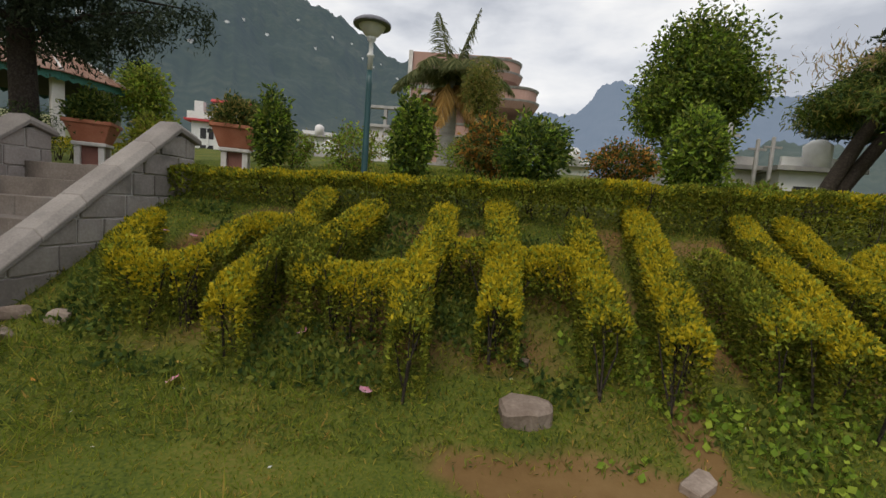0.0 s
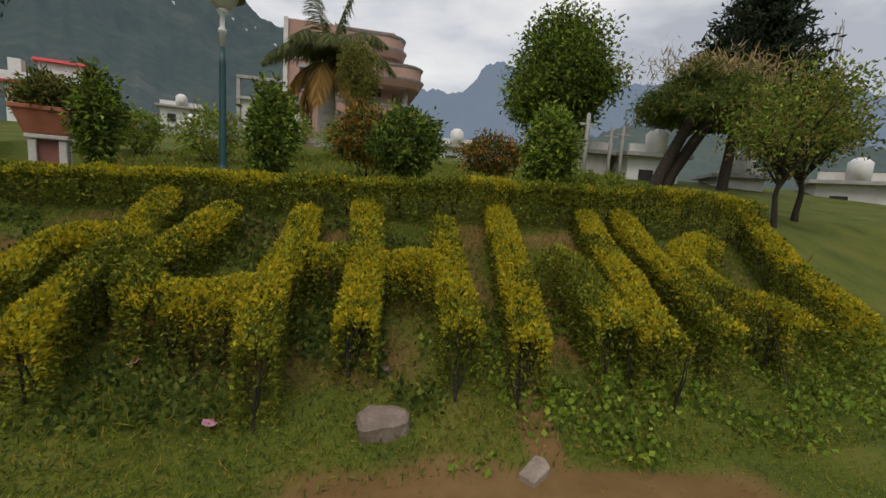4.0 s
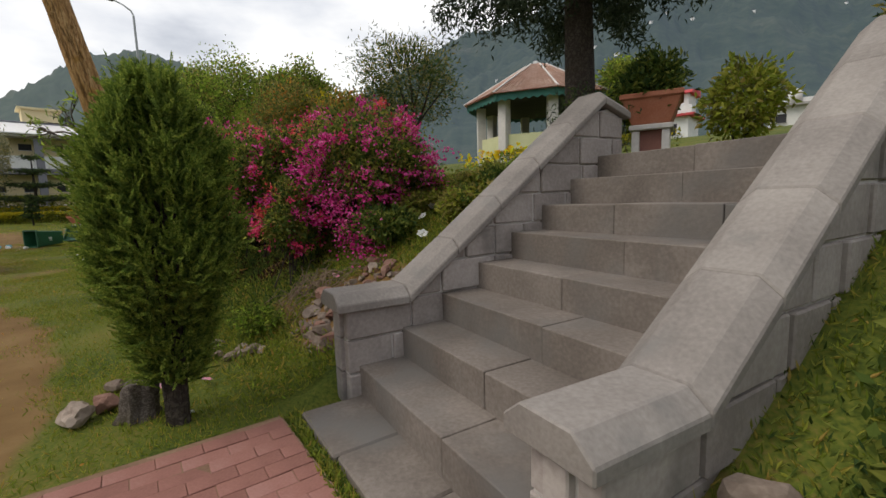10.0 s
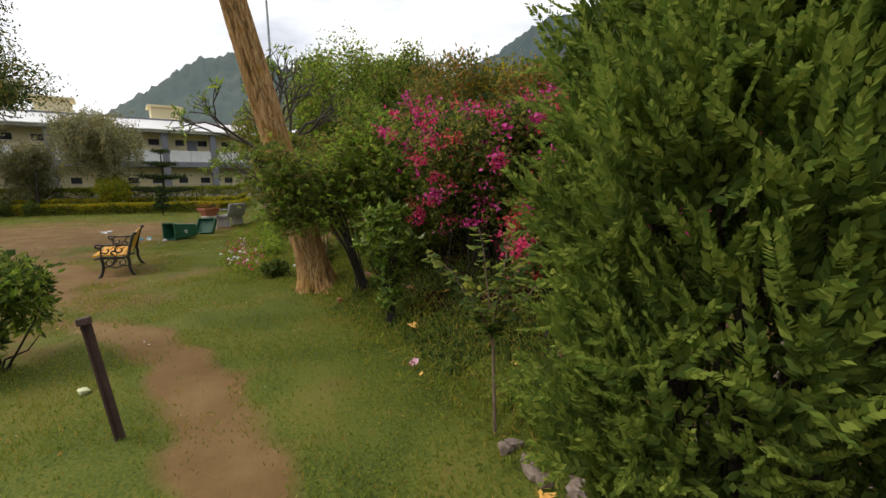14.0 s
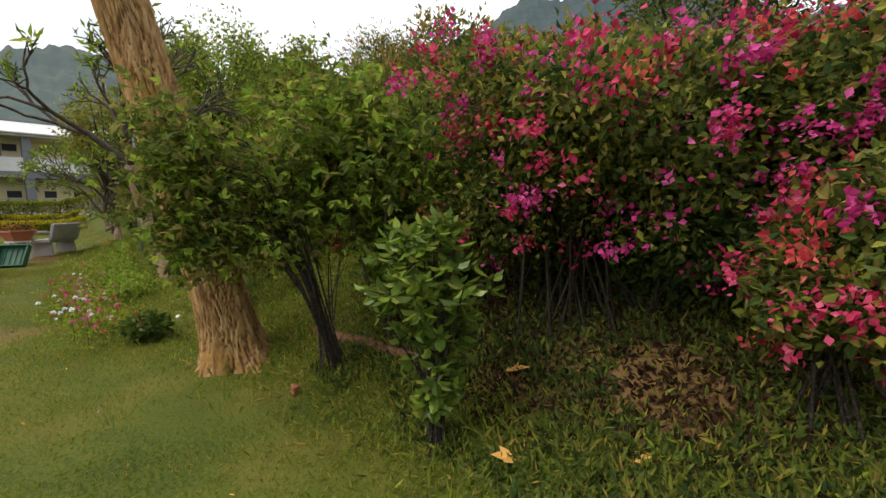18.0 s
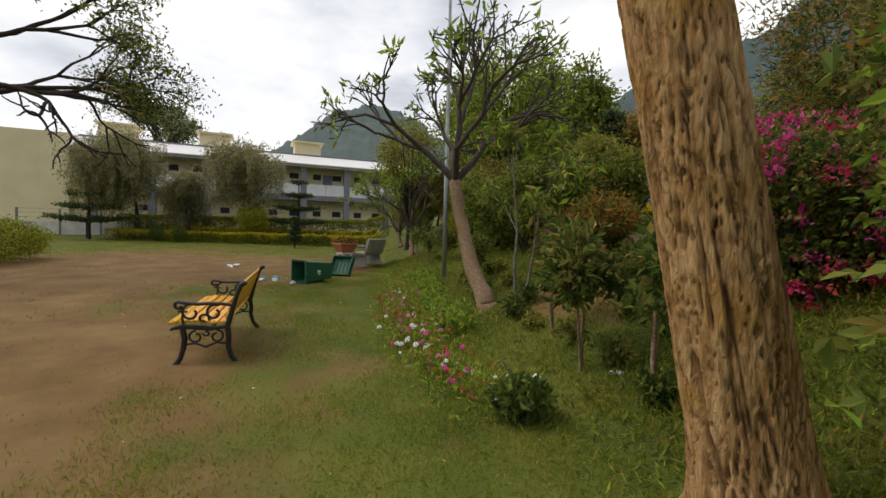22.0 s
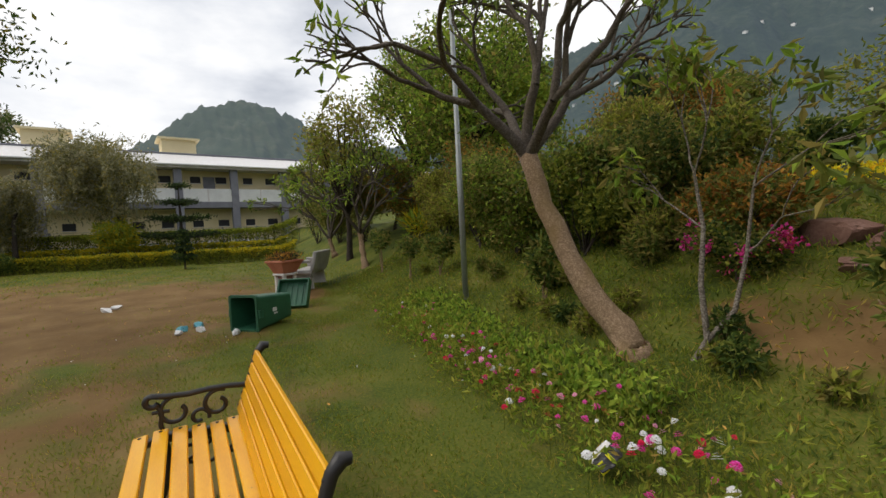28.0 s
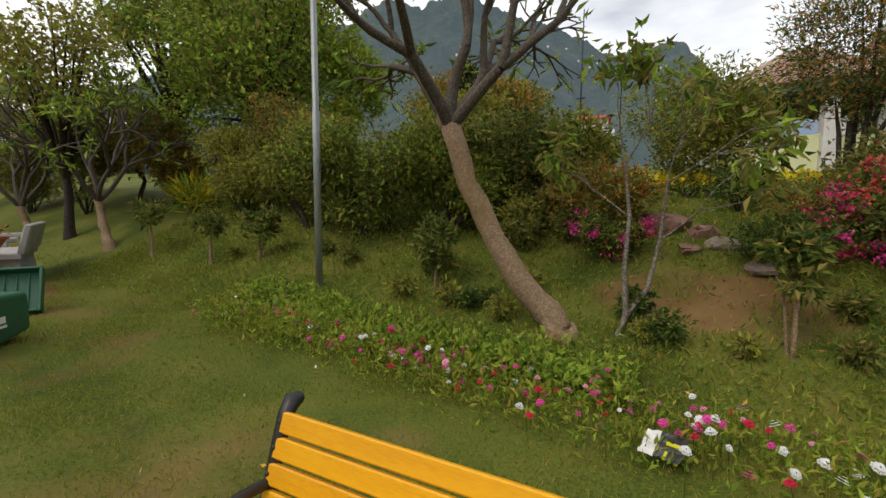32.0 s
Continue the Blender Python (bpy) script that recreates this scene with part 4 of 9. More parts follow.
def leafy_tree(name, label, at, trunk_h, trunk_r, crown, crown_r, n, leaf, mats, lumps=14, bark="bark_dark", lean=(0, 0), seed=1, width=0.5, weights=None, z=None, sides=9, squash=1.0, low=0.0, **kw):
    """A broadleaf tree: tapered trunk, limbs to each clump of the crown, clumps of small leaves with gaps."""
    r = random.Random(seed)
    x, y = at
    z0 = float(land(x, y)) if z is None else z
    root = thing(name, label, "tree", pose(x, y, z0))
    top = np.array((lean[0], lean[1], trunk_h))
    paths = [[((0, 0, -0.1), trunk_r * 1.35), (top * 0.15, trunk_r), (top * 0.6 + np.array((r.gauss(0, 0.05), r.gauss(0, 0.05), 0)), trunk_r * 0.82), (top, trunk_r * 0.7)]]
    c = np.array((crown[0], crown[1], crown[2]), float)
    limbs, P, O = [], [], []
    cr = np.array(crown_r, float)
    for i in range(lumps):
        d = np.array((r.gauss(0, 1), r.gauss(0, 1), r.gauss(0, 0.8)))
        d /= np.linalg.norm(d)
        cc = c + d * cr * r.uniform(0.45, 0.82)
        m = (top + cc) / 2 + np.array((r.gauss(0, 0.1), r.gauss(0, 0.1), 0)) * cr[0] * 0.3
        limbs.append([(top * r.uniform(0.75, 1.0), trunk_r * 0.5), (m, trunk_r * 0.28), (cc, trunk_r * 0.1)])
        rr = cr * r.uniform(0.34, 0.6)
        p, o = ball_points(n // lumps, cc, (rr[0], rr[1], rr[2] * squash), 0.15)
        P.append(p), O.append(o)
    tube_part("trunk", paths, M[bark], root, sides=sides)
    tube_part("branching", limbs, M[bark], root, sides=6)
    P, O = np.concatenate(P), np.concatenate(O)
    mi = rng.choice(len(mats), len(P), p=weights) if len(mats) > 1 else None
    leaves("crown", P, leaf, width, [M[m] for m in mats], root, midx=mi, out=O, outw=0.6, **kw)
    return root

# ---------- the hedge letters on the bank ----------
def tall(h):
    return lambda x, y: land(x, y) + h


def plane_top(x, y):
    return 0.79 + 0.40 * (np.asarray(y) - 2.65)


LETTERS = [
    ([[(-2.54, 3.62), (-2.48, 3.2), (-2.24, 2.95), (-1.9, 2.91), (-1.72, 3.04), (-1.77, 3.42), (-1.68, 3.62), (-1.3, 3.68)]], 0.25, 0.34),
    ([[(-1.29, 4.45), (-1.25, 3.65), (-1.34, 3.2), (-1.37, 2.86), (-1.32, 2.5)]], 0.25, 0.32),
    ([[(-0.71, 4.2), (-0.83, 3.78), (-1.03, 3.42), (-1.02, 3.12), (-0.8, 2.99), (-0.55, 2.99), (-0.28, 3.01)]], 0.26, 0.36),
    ([[(-0.03, 4.22), (-0.06, 3.68), (-0.15, 3.24), (-0.19, 2.9), (-0.15, 2.42)]], 0.25, 0.27),
    ([[(0.53, 4.5), (0.51, 3.75), (0.47, 3.24), (0.4, 2.68)], [(0.06, 3.5), (0.31, 3.48), (0.65, 3.42), (1.1, 3.39)], [(1.24, 4.1), (1.2, 3.6), (1.15, 3.13), (1.11, 2.62)]], 0.26, 0.2),
    ([[(1.95, 4.6), (1.79, 3.7), (1.66, 3.0), (1.55, 2.5)]], 0.27, 0.34),
    ([[(2.14, 3.62), (2.28, 3.38), (2.32, 2.98), (2.3, 2.62)]], 0.38, 0.05),
    ([[(3.0, 4.55), (2.83, 3.92), (2.76, 3.41), (2.66, 2.85), (2.58, 2.48)]], 0.27, 0.26),
    ([[(3.43, 4.45), (3.31, 3.75), (3.24, 3.18), (3.2, 2.81), (3.2, 2.55)]], 0.27, 0.24),
    ([[(4.35, 4.08), (3.76, 3.78), (3.56, 3.44), (3.66, 3.13), (3.85, 2.95), (4.02, 2.82), (3.97, 2.57)]], 0.28, 0.28),
]
for lines, w, gold in LETTERS:
    hedge("letter_hedge", "clipped golden duranta hedge shaped as a letter on the bank", lines, w, 0.4, 6600, gold, group="hedge letters on the bank", top=plane_top, low=0.03, leaf=0.034)
hedge("edge_hedge", "clipped golden hedge running down the end of the bank", [[(5.6, 4.75), (5.3, 4.3), (4.95, 3.55), (4.8, 3.02), (4.7, 2.65)]], 0.26, 0.4, 4600, 0.26, top=plane_top, low=0.03, leaf=0.04)
hedge("top_hedge", "clipped green and gold hedge along the top of the bank", [[(-3.1, 4.66), (-1, 4.68), (2, 4.68), (4.2, 4.7), (5.6, 4.8)]], 0.46, 0.55, 5000, 0.16, low=0.10, leaf=0.04, top=lambda x, y: 1.70 + 0.034 * np.asarray(x) - 0.10 * np.clip(np.asarray(x) - 4.2, 0, 2))
hedge("terrace_hedge", "low clipped yellow-green hedge on the upper terrace", [[(-9.5, 8.2), (-6.6, 7.2), (-5.3, 6.9)]], 0.5, 0.35, 1300, 0.3)

# ---------- cypress, bougainvillea, shrubs by the stair ----------
def cypress(at, h, r):
    """A rounded arborvitae: upright sprays of flat scale leaves around many thin stems."""
    z0 = float(land(*at))
    root = thing("arborvitae", "dense round green arborvitae bush beside the stone stair", "shrub", pose(*at, z0))
    rr = random.Random(4)
    P, D, S = [], [], []
    n = 5200
    T = []
    for i in range(n):
        a = rng.random() * 2 * math.pi
        k = rng.random() ** 0.8
        z = 0.24 + k * (h - 0.24)
        k1 = min(1, max(0, (z / h - 0.10) / 0.48))
        peak = 0.74 + 0.34 * noise.noise((math.cos(a) * 1.7 + 4, math.sin(a) * 1.7, 0))
        prof = r * (0.36 + 0.68 * k1 * k1 * (3 - 2 * k1)) * (1.0 if z < peak * h else 1 - 0.92 * min(1, (z / h - peak) / (1 - peak)) ** 1.1)
        lobe = noise.noise((math.cos(a) * 2.4, math.sin(a) * 2.4, z * 2.9))
        prof *= 1.04 + 0.42 * lobe + 0.14 * noise.noise((math.cos(a) * 5, math.sin(a) * 5, z * 6))
        if lobe < -0.2 and rng.random() < 0.6:
            continue
        q = 0.55 + 0.45 * rng.random() ** 0.5
        c = np.array((math.cos(a) * prof * q, math.sin(a) * prof * q, z))
        up = np.array((math.cos(a) * 0.55, math.sin(a) * 0.55, 0.7)) + rng.normal(0, 0.38, 3)
        up /= np.linalg.norm(up)
        side = np.cross(up, rng.normal(size=3))
        side /= np.linalg.norm(side)
        L = rng.uniform(0.09, 0.17)
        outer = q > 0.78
        for j in range(36):
            t_ = j / 36
            sg = 1 if j % 2 else -1
            P.append(c + up * L * t_)
            D.append(up * 0.85 + side * sg * (0.85 - 0.35 * t_) + rng.normal(0, 0.08, 3))
            S.append(0.025 * (1.15 - 0.6 * t_))
            # outer tips take the lighter new-growth leaf, everything else the shaded copy
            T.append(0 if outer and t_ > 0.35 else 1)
    P, D, S = np.array(P), unit(np.array(D)), np.array(S)[:, None]
    w = unit(np.cross(D, rng.normal(size=D.shape)))
    V = np.stack([P, P + D * S * 0.5 + w * S * 0.24, P + D * S, P + D * S * 0.5 - w * S * 0.24], 1).reshape(-1, 3)
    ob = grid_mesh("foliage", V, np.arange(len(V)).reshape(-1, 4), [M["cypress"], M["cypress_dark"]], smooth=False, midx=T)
    ob.parent = root
    paths = []
    for i in range(12):
        a, q = rng.random() * 6.28, rng.random() ** 0.5 * r * 0.7
        paths.append([((0.06 * math.cos(a), 0.06 * math.sin(a), -0.05), 0.022), ((q * 0.5 * math.cos(a), q * 0.5 * math.sin(a), h * 0.35), 0.014), ((q * math.cos(a), q * math.sin(a), h * rng.uniform(0.6, 0.85)), 0.005)])
    tube_part("stemwork", paths, M["bark_dark"], root, sides=5, kind="stuff")
    return root


cypress((-5.53, 1.71), 1.9, 0.30)


def bougainvillea(name, label, centre, radii, n_leaf, n_bract, lumps, seed, lobes=()):
    """A sprawling bougainvillea: arching canes, dark leaves inside, clusters of coloured bracts outside."""
    r = random.Random(seed)
    z0 = float(land(centre[0], centre[1]))
    root = thing(name, label, "shrub", pose(centre[0], centre[1], z0))
    c = np.array((0, 0, centre[2] - z0))
    rad = np.array(radii)
    P, O, B, BO, T, canes = [], [], [], [], [], []
    for i in range(lumps):
        d = np.array((r.gauss(0, 1), r.gauss(0, 1), r.gauss(0, 0.75)))
        d /= np.linalg.norm(d)
        cc = c + d * rad * r.uniform(0.35, 0.75)
        rr = rad * r.uniform(0.32, 0.5)
        p, o = ball_points(n_leaf // lumps, cc, rr, 0.3)
        P.append(p), O.append(o)
        canes.append([((r.gauss(0, 0.2), r.gauss(0, 0.16), -0.05), 0.008), ((c + cc) / 2 * 0.8, 0.008), (cc, 0.006), (cc + d * rad * 0.35, 0.003)])
        for j in range(max(1, n_bract // lumps // 30)):
            dd = unit(rng.normal(size=3) + d * 0.9)
            q = cc + dd * rr * r.uniform(0.85, 1.22)
            k = int(30 * r.uniform(0.25, 2.0))
            sp = np.array((r.uniform(0.02, 0.07), r.uniform(0.02, 0.07), r.uniform(0.015, 0.05)))
            B.append(q + rng.normal(0, 1, (k, 3)) * sp)
            BO.append(np.tile(dd, (k, 1)))
            hue = 0.45 + 0.22 * r.gauss(0, 1) + 0.5 * noise.noise(Vector(q) * 1.1) - 0.16 * q[0] / rad[0] + (0.12 if rad[0] < 0.5 else 0)
            T.append(np.full(k, 0 if hue < 0.5 else 1 if hue < 0.75 else 2))
    for lo, hi_, k in lobes:
        q = np.array(lo) - (centre[0], centre[1], z0)
        B.append(q + rng.normal(0, 1, (k, 3)) * hi_)
        BO.append(np.tile(unit(np.array((0.3, -1.0, 0.1))), (k, 1)))
        T.append(np.zeros(k, int))
    P, O = np.concatenate(P), np.concatenate(O)
    P[:, 2] = np.maximum(P[:, 2], land(P[:, 0] + centre[0], P[:, 1] + centre[1]) - z0 + 0.06)
    tube_part("cane_tangle", canes, M["bark_dark"], root, sides=5)
    leaves("foliage", P, 0.052, 0.58, [M["leaf_lime"], M["leaf_mid"], M["leaf_olive"], M["leaf_dark"]], root, midx=rng.choice(4, len(P), p=(0.16, 0.36, 0.2, 0.28)), out=O, outw=0.6)
    Bp = np.concatenate(B)
    Bp[:, 2] = np.maximum(Bp[:, 2], land(Bp[:, 0] + centre[0], Bp[:, 1] + centre[1]) - z0 + 0.05)
    leaves("bract_cover", Bp, 0.036, 0.78, [M["bract_magenta"], M["bract_crimson"], M["bract_coral"]], root, midx=np.concatenate(T), out=np.concatenate(BO), outw=0.8, label="magenta and coral bracts in clusters")
    return root


LOBES = [((-7.2, 3.42, 1.25), (0.17, 0.1, 0.13), 360), ((-6.95, 3.5, 0.95), (0.18, 0.1, 0.13), 420), ((-6.72, 3.55, 0.75), (0.12, 0.1, 0.1), 200)]
bougainvillea("bougainvillea", "large magenta bougainvillea sprawling over the bank", (-7.8, 3.95, 1.72), (1.3, 0.95, 0.85), 38000, 10500, 34, 3, lobes=LOBES)
bougainvillea("bougainvillea", "arm of magenta bougainvillea hanging over a shaded hollow", (-9.05, 3.3, 1.68), (1.2, 0.92, 0.82), 31000, 6200, 24, 9)
bougainvillea("bougainvillea", "low coral-pink spray of bougainvillea drooping over the hollow", (-7.72, 3.12, 1.0), (0.48, 0.36, 0.5), 6000, 1300, 10, 27)
bougainvillea("bougainvillea", "magenta bougainvillea standing on the bank by the terrace edge", (-12.85, 3.62, 1.5), (1.05, 0.62, 0.85), 14000, 6400, 18, 12)
bougainvillea("bougainvillea", "small pink bougainvillea spilling over the bank", (-15.75, 3.55, 1.2), (0.45, 0.4, 0.45), 3500, 600, 8, 15)

# thicket round the big trunk
shrub("hibiscus_shrub", "leafy green lobed-leaf shrub at the foot of the big tree", (-10.3, 2.8), (0.85, 0.62, 1.0), 0.15, ["leaf_mid", "leaf_light", "leaf_olive"], 4700, 0.085, weights=(0.45, 0.42, 0.13), stems=6, stem_r=0.014, bark="bark_limb", lumps=18, lobed=True)
shrub("hibiscus_shrub", "leafy green shrub with lobed leaves leaning past the big trunk", (-10.5, 2.25), (0.55, 0.5, 0.9), 0.5, ["leaf_mid", "leaf_light", "leaf_olive"], 2000, 0.075, weights=(0.42, 0.42, 0.16), bark="bark_limb", stems=3, stem_r=0.006, lumps=10, shell=0.2, lobed=True)
shrub("hibiscus_shrub", "tall airy shrub with light green leaves behind the big trunk", (-11.0, 2.62), (0.5, 0.42, 1.1), 0.5, ["leaf_mid", "leaf_light", "leaf_olive"], 2600, 0.07, weights=(0.4, 0.3, 0.3), stems=2, stem_r=0.006, lumps=8, shell=0.2, lobed=True)


def glossy_shrub(at):
    """Broad glossy leaves in drooping whorls round a few thin stems: a full head and a thin skirt."""
    z0 = float(land(*at))
    root = thing("glossy_shrub", "shrub with broad glossy light green leaves in drooping whorls", "shrub", pose(*at, z0) @ Matrix.Diagonal((0.9, 0.9, 1, 1)))
    r = random.Random(31)
    P, O, stems = [], [], []
    for i in range(125):
        hi = i < 95
        a, k = r.random() * 6.28, r.random() ** 0.5
        z = r.uniform(0.62, 1.24) if hi else r.uniform(0.18, 0.62)
        rad = (0.34 * math.sin(math.pi * min(1, max(0.12, (1.32 - z) / 0.8))) + 0.04) * k if hi else (0.07 + 0.22 * (z - 0.1)) * k
        c = np.array((rad * math.cos(a), rad * math.sin(a), z))
        for j in range(10):
            b = j * 0.628 + r.random()
            P.append(c + np.array((math.cos(b), math.sin(b), 0)) * 0.012)
            O.append((math.cos(b), math.sin(b), -0.35 if j % 2 else 0.15))
        if i % 5 == 0:
            stems.append([((r.gauss(0, 0.03), r.gauss(0, 0.03), -0.04), 0.011), ((c[0] * 0.3, c[1] * 0.3, z * 0.55), 0.008), (c, 0.003)])
    P, O = np.array(P), unit(np.array(O))
    leaves("foliage", P, 0.088, 0.62, [M["leaf_glossy"], M["leaf_mid"]], root, midx=(rng.random(len(P)) < 0.35).astype(int), out=O, outw=1.5, broad=True, flat=0.45, fold=0.1)
    tube_part("stemwork", stems, M["bark_dark"], root, sides=6, kind="stuff")


glossy_shrub((-9.2, 2.27))
shrub("hibiscus_shrub", "tangled olive green shrub behind the big tree", (-11.8, 4.35), (1.0, 0.7, 1.05), 0.4, ["leaf_olive", "leaf_mid", "leaf_rust"], 9000, 0.075, weights=(0.5, 0.35, 0.15), stems=8, stem_r=0.018, lumps=10)
# added dark foliage stands in for the deep shade inside the hollow
shrub("hibiscus_shrub", "dark leafy shrub added to deepen the shaded hollow", (-8.6, 3.5), (0.9, 0.5, 0.55), 0.05, ["leaf_dark", "leaf_mid"], 6000, 0.075, weights=(0.75, 0.25), stems=8, lumps=8)
shrub("hibiscus_shrub", "dark leafy shrub added to deepen the shaded hollow", (-9.6, 3.45), (0.8, 0.5, 0.7), 0.05, ["leaf_dark", "leaf_mid"], 6000, 0.08, weights=(0.75, 0.25), stems=8, lumps=8)


def oval_shrub(at, label, spread, clear, h, n_stem, seed):
    """A bare stem, then upright and arching shoots with pairs of oval leaves."""
    z0 = float(land(*at))
    root = thing("young_shrub", label, "shrub", pose(*at, z0))
    r = random.Random(seed)
    P, O, stems = [], [], [[((0.02, 0, -0.05), 0.012), ((0, 0.01, clear * 0.5), 0.011), ((0.01, 0, clear), 0.010)]]
    for i in range(n_stem):
        a = 6.28 * i / n_stem + r.uniform(-0.4, 0.4)
        ln, top = spread * r.uniform(0.35, 1.15), h * r.uniform(0.35, 1.15)
        w = np.array((math.cos(a), math.sin(a), 0))
        line = [np.array((0, 0, clear - 0.02)), w * ln * 0.3 + (0, 0, clear + top * 0.4), w * ln * 0.65 + (0, 0, clear + top * 0.8), w * ln + (0, 0, clear + top)]
        stems.append([(q, 0.007 - 0.0017 * k) for k, q in enumerate(line)])
        side = np.array((-w[1], w[0], 0))
        for k in range(20):
            t_ = 0.4 + 2.58 * k / 19
            j = min(2, int(t_))
            q = line[j] + (line[j + 1] - line[j]) * (t_ - j)
            for sg in (-1, 1):
                P.append(q + rng.normal(0, 0.014, 3))
                O.append(side * sg + w * 0.5 + np.array((0, 0, r.uniform(-0.3, 0.3))))
    P, O = np.array(P), unit(np.array(O))
    leaves("foliage", P, 0.062, 0.6, [M["leaf_mid"], M["leaf_dark"], M["leaf_lime"]], root, midx=rng.choice(3, len(P), p=(0.6, 0.25, 0.15)), out=O, outw=1.6, broad=True, flat=0.6, fold=0.08)
    tube_part("stemwork", stems, M["twig"], root, sides=6, kind="stuff")


oval_shrub((-7.03, 2.09), "young shrub with oval leaves on arching shoots above one bare stem", 0.36, 0.58, 0.55, 11, 5)
shrub("yellow_bush", "yellow-green bush beside the planter on the terrace", (-4.2, 5.95), (0.34, 0.34, 0.36), 0.12, ["leaf_lime", "hedge_bright", "leaf_olive"], 1900, 0.07, weights=(0.5, 0.3, 0.2), stems=5)
shrub("weed_clump", "low green weed clump on the bank", (-6.75, 3.75), (0.5, 0.35, 0.22), 0.02, ["leaf_mid", "leaf_dark"], 2600, 0.06, weights=(0.6, 0.4), stems=5, stem_r=0.005)
shrub("weed_clump", "low green weed clump on the bank", (-6.85, 2.45), (0.38, 0.22, 0.12), 0.02, ["leaf_mid", "leaf_light"], 2400, 0.04, weights=(0.6, 0.4), stems=5, stem_r=0.005)


def trunk_material():
    """Bark with deep dark fissures and patches of yellow lichen."""
    m = bark("bark_trunk", [(0.30, (0.17, 0.086, 0.034)), (0.46, (0.40, 0.225, 0.092)), (0.62, (0.56, 0.36, 0.17))], scale=22, tall=0.14, dist=0.035, crack=0.10)
    n, l = m.node_tree.nodes, m.node_tree.links
    b = n["Principled BSDF"]
    col = b.inputs["Base Color"].links[0].from_socket
    co = n.new("ShaderNodeTexCoord")
    nz = n.new("ShaderNodeTexNoise")
    nz.inputs["Scale"].default_value, nz.inputs["Detail"].default_value = 3.2, 7
    l.new(co.outputs["Object"], nz.inputs["Vector"])
    lr = ramp(n, [(0.54, (0, 0, 0)), (0.66, (0.6, 0.6, 0.6))])
    l.new(nz.outputs[0], lr.inputs[0])
    mx = n.new("ShaderNodeMix")
    mx.data_type = "RGBA"
    l.new(lr.outputs[0], mx.inputs[0])
    l.new(col, mx.inputs[6])
    mx.inputs[7].default_value = (0.36, 0.19, 0.035, 1)
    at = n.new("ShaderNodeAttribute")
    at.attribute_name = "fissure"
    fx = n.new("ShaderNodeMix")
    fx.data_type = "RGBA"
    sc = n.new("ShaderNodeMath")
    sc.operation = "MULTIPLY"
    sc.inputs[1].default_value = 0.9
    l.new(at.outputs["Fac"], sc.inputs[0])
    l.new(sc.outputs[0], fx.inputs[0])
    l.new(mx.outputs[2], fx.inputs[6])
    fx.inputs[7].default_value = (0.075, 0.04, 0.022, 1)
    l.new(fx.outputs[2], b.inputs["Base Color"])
    return m


M["bark_trunk"] = trunk_material()


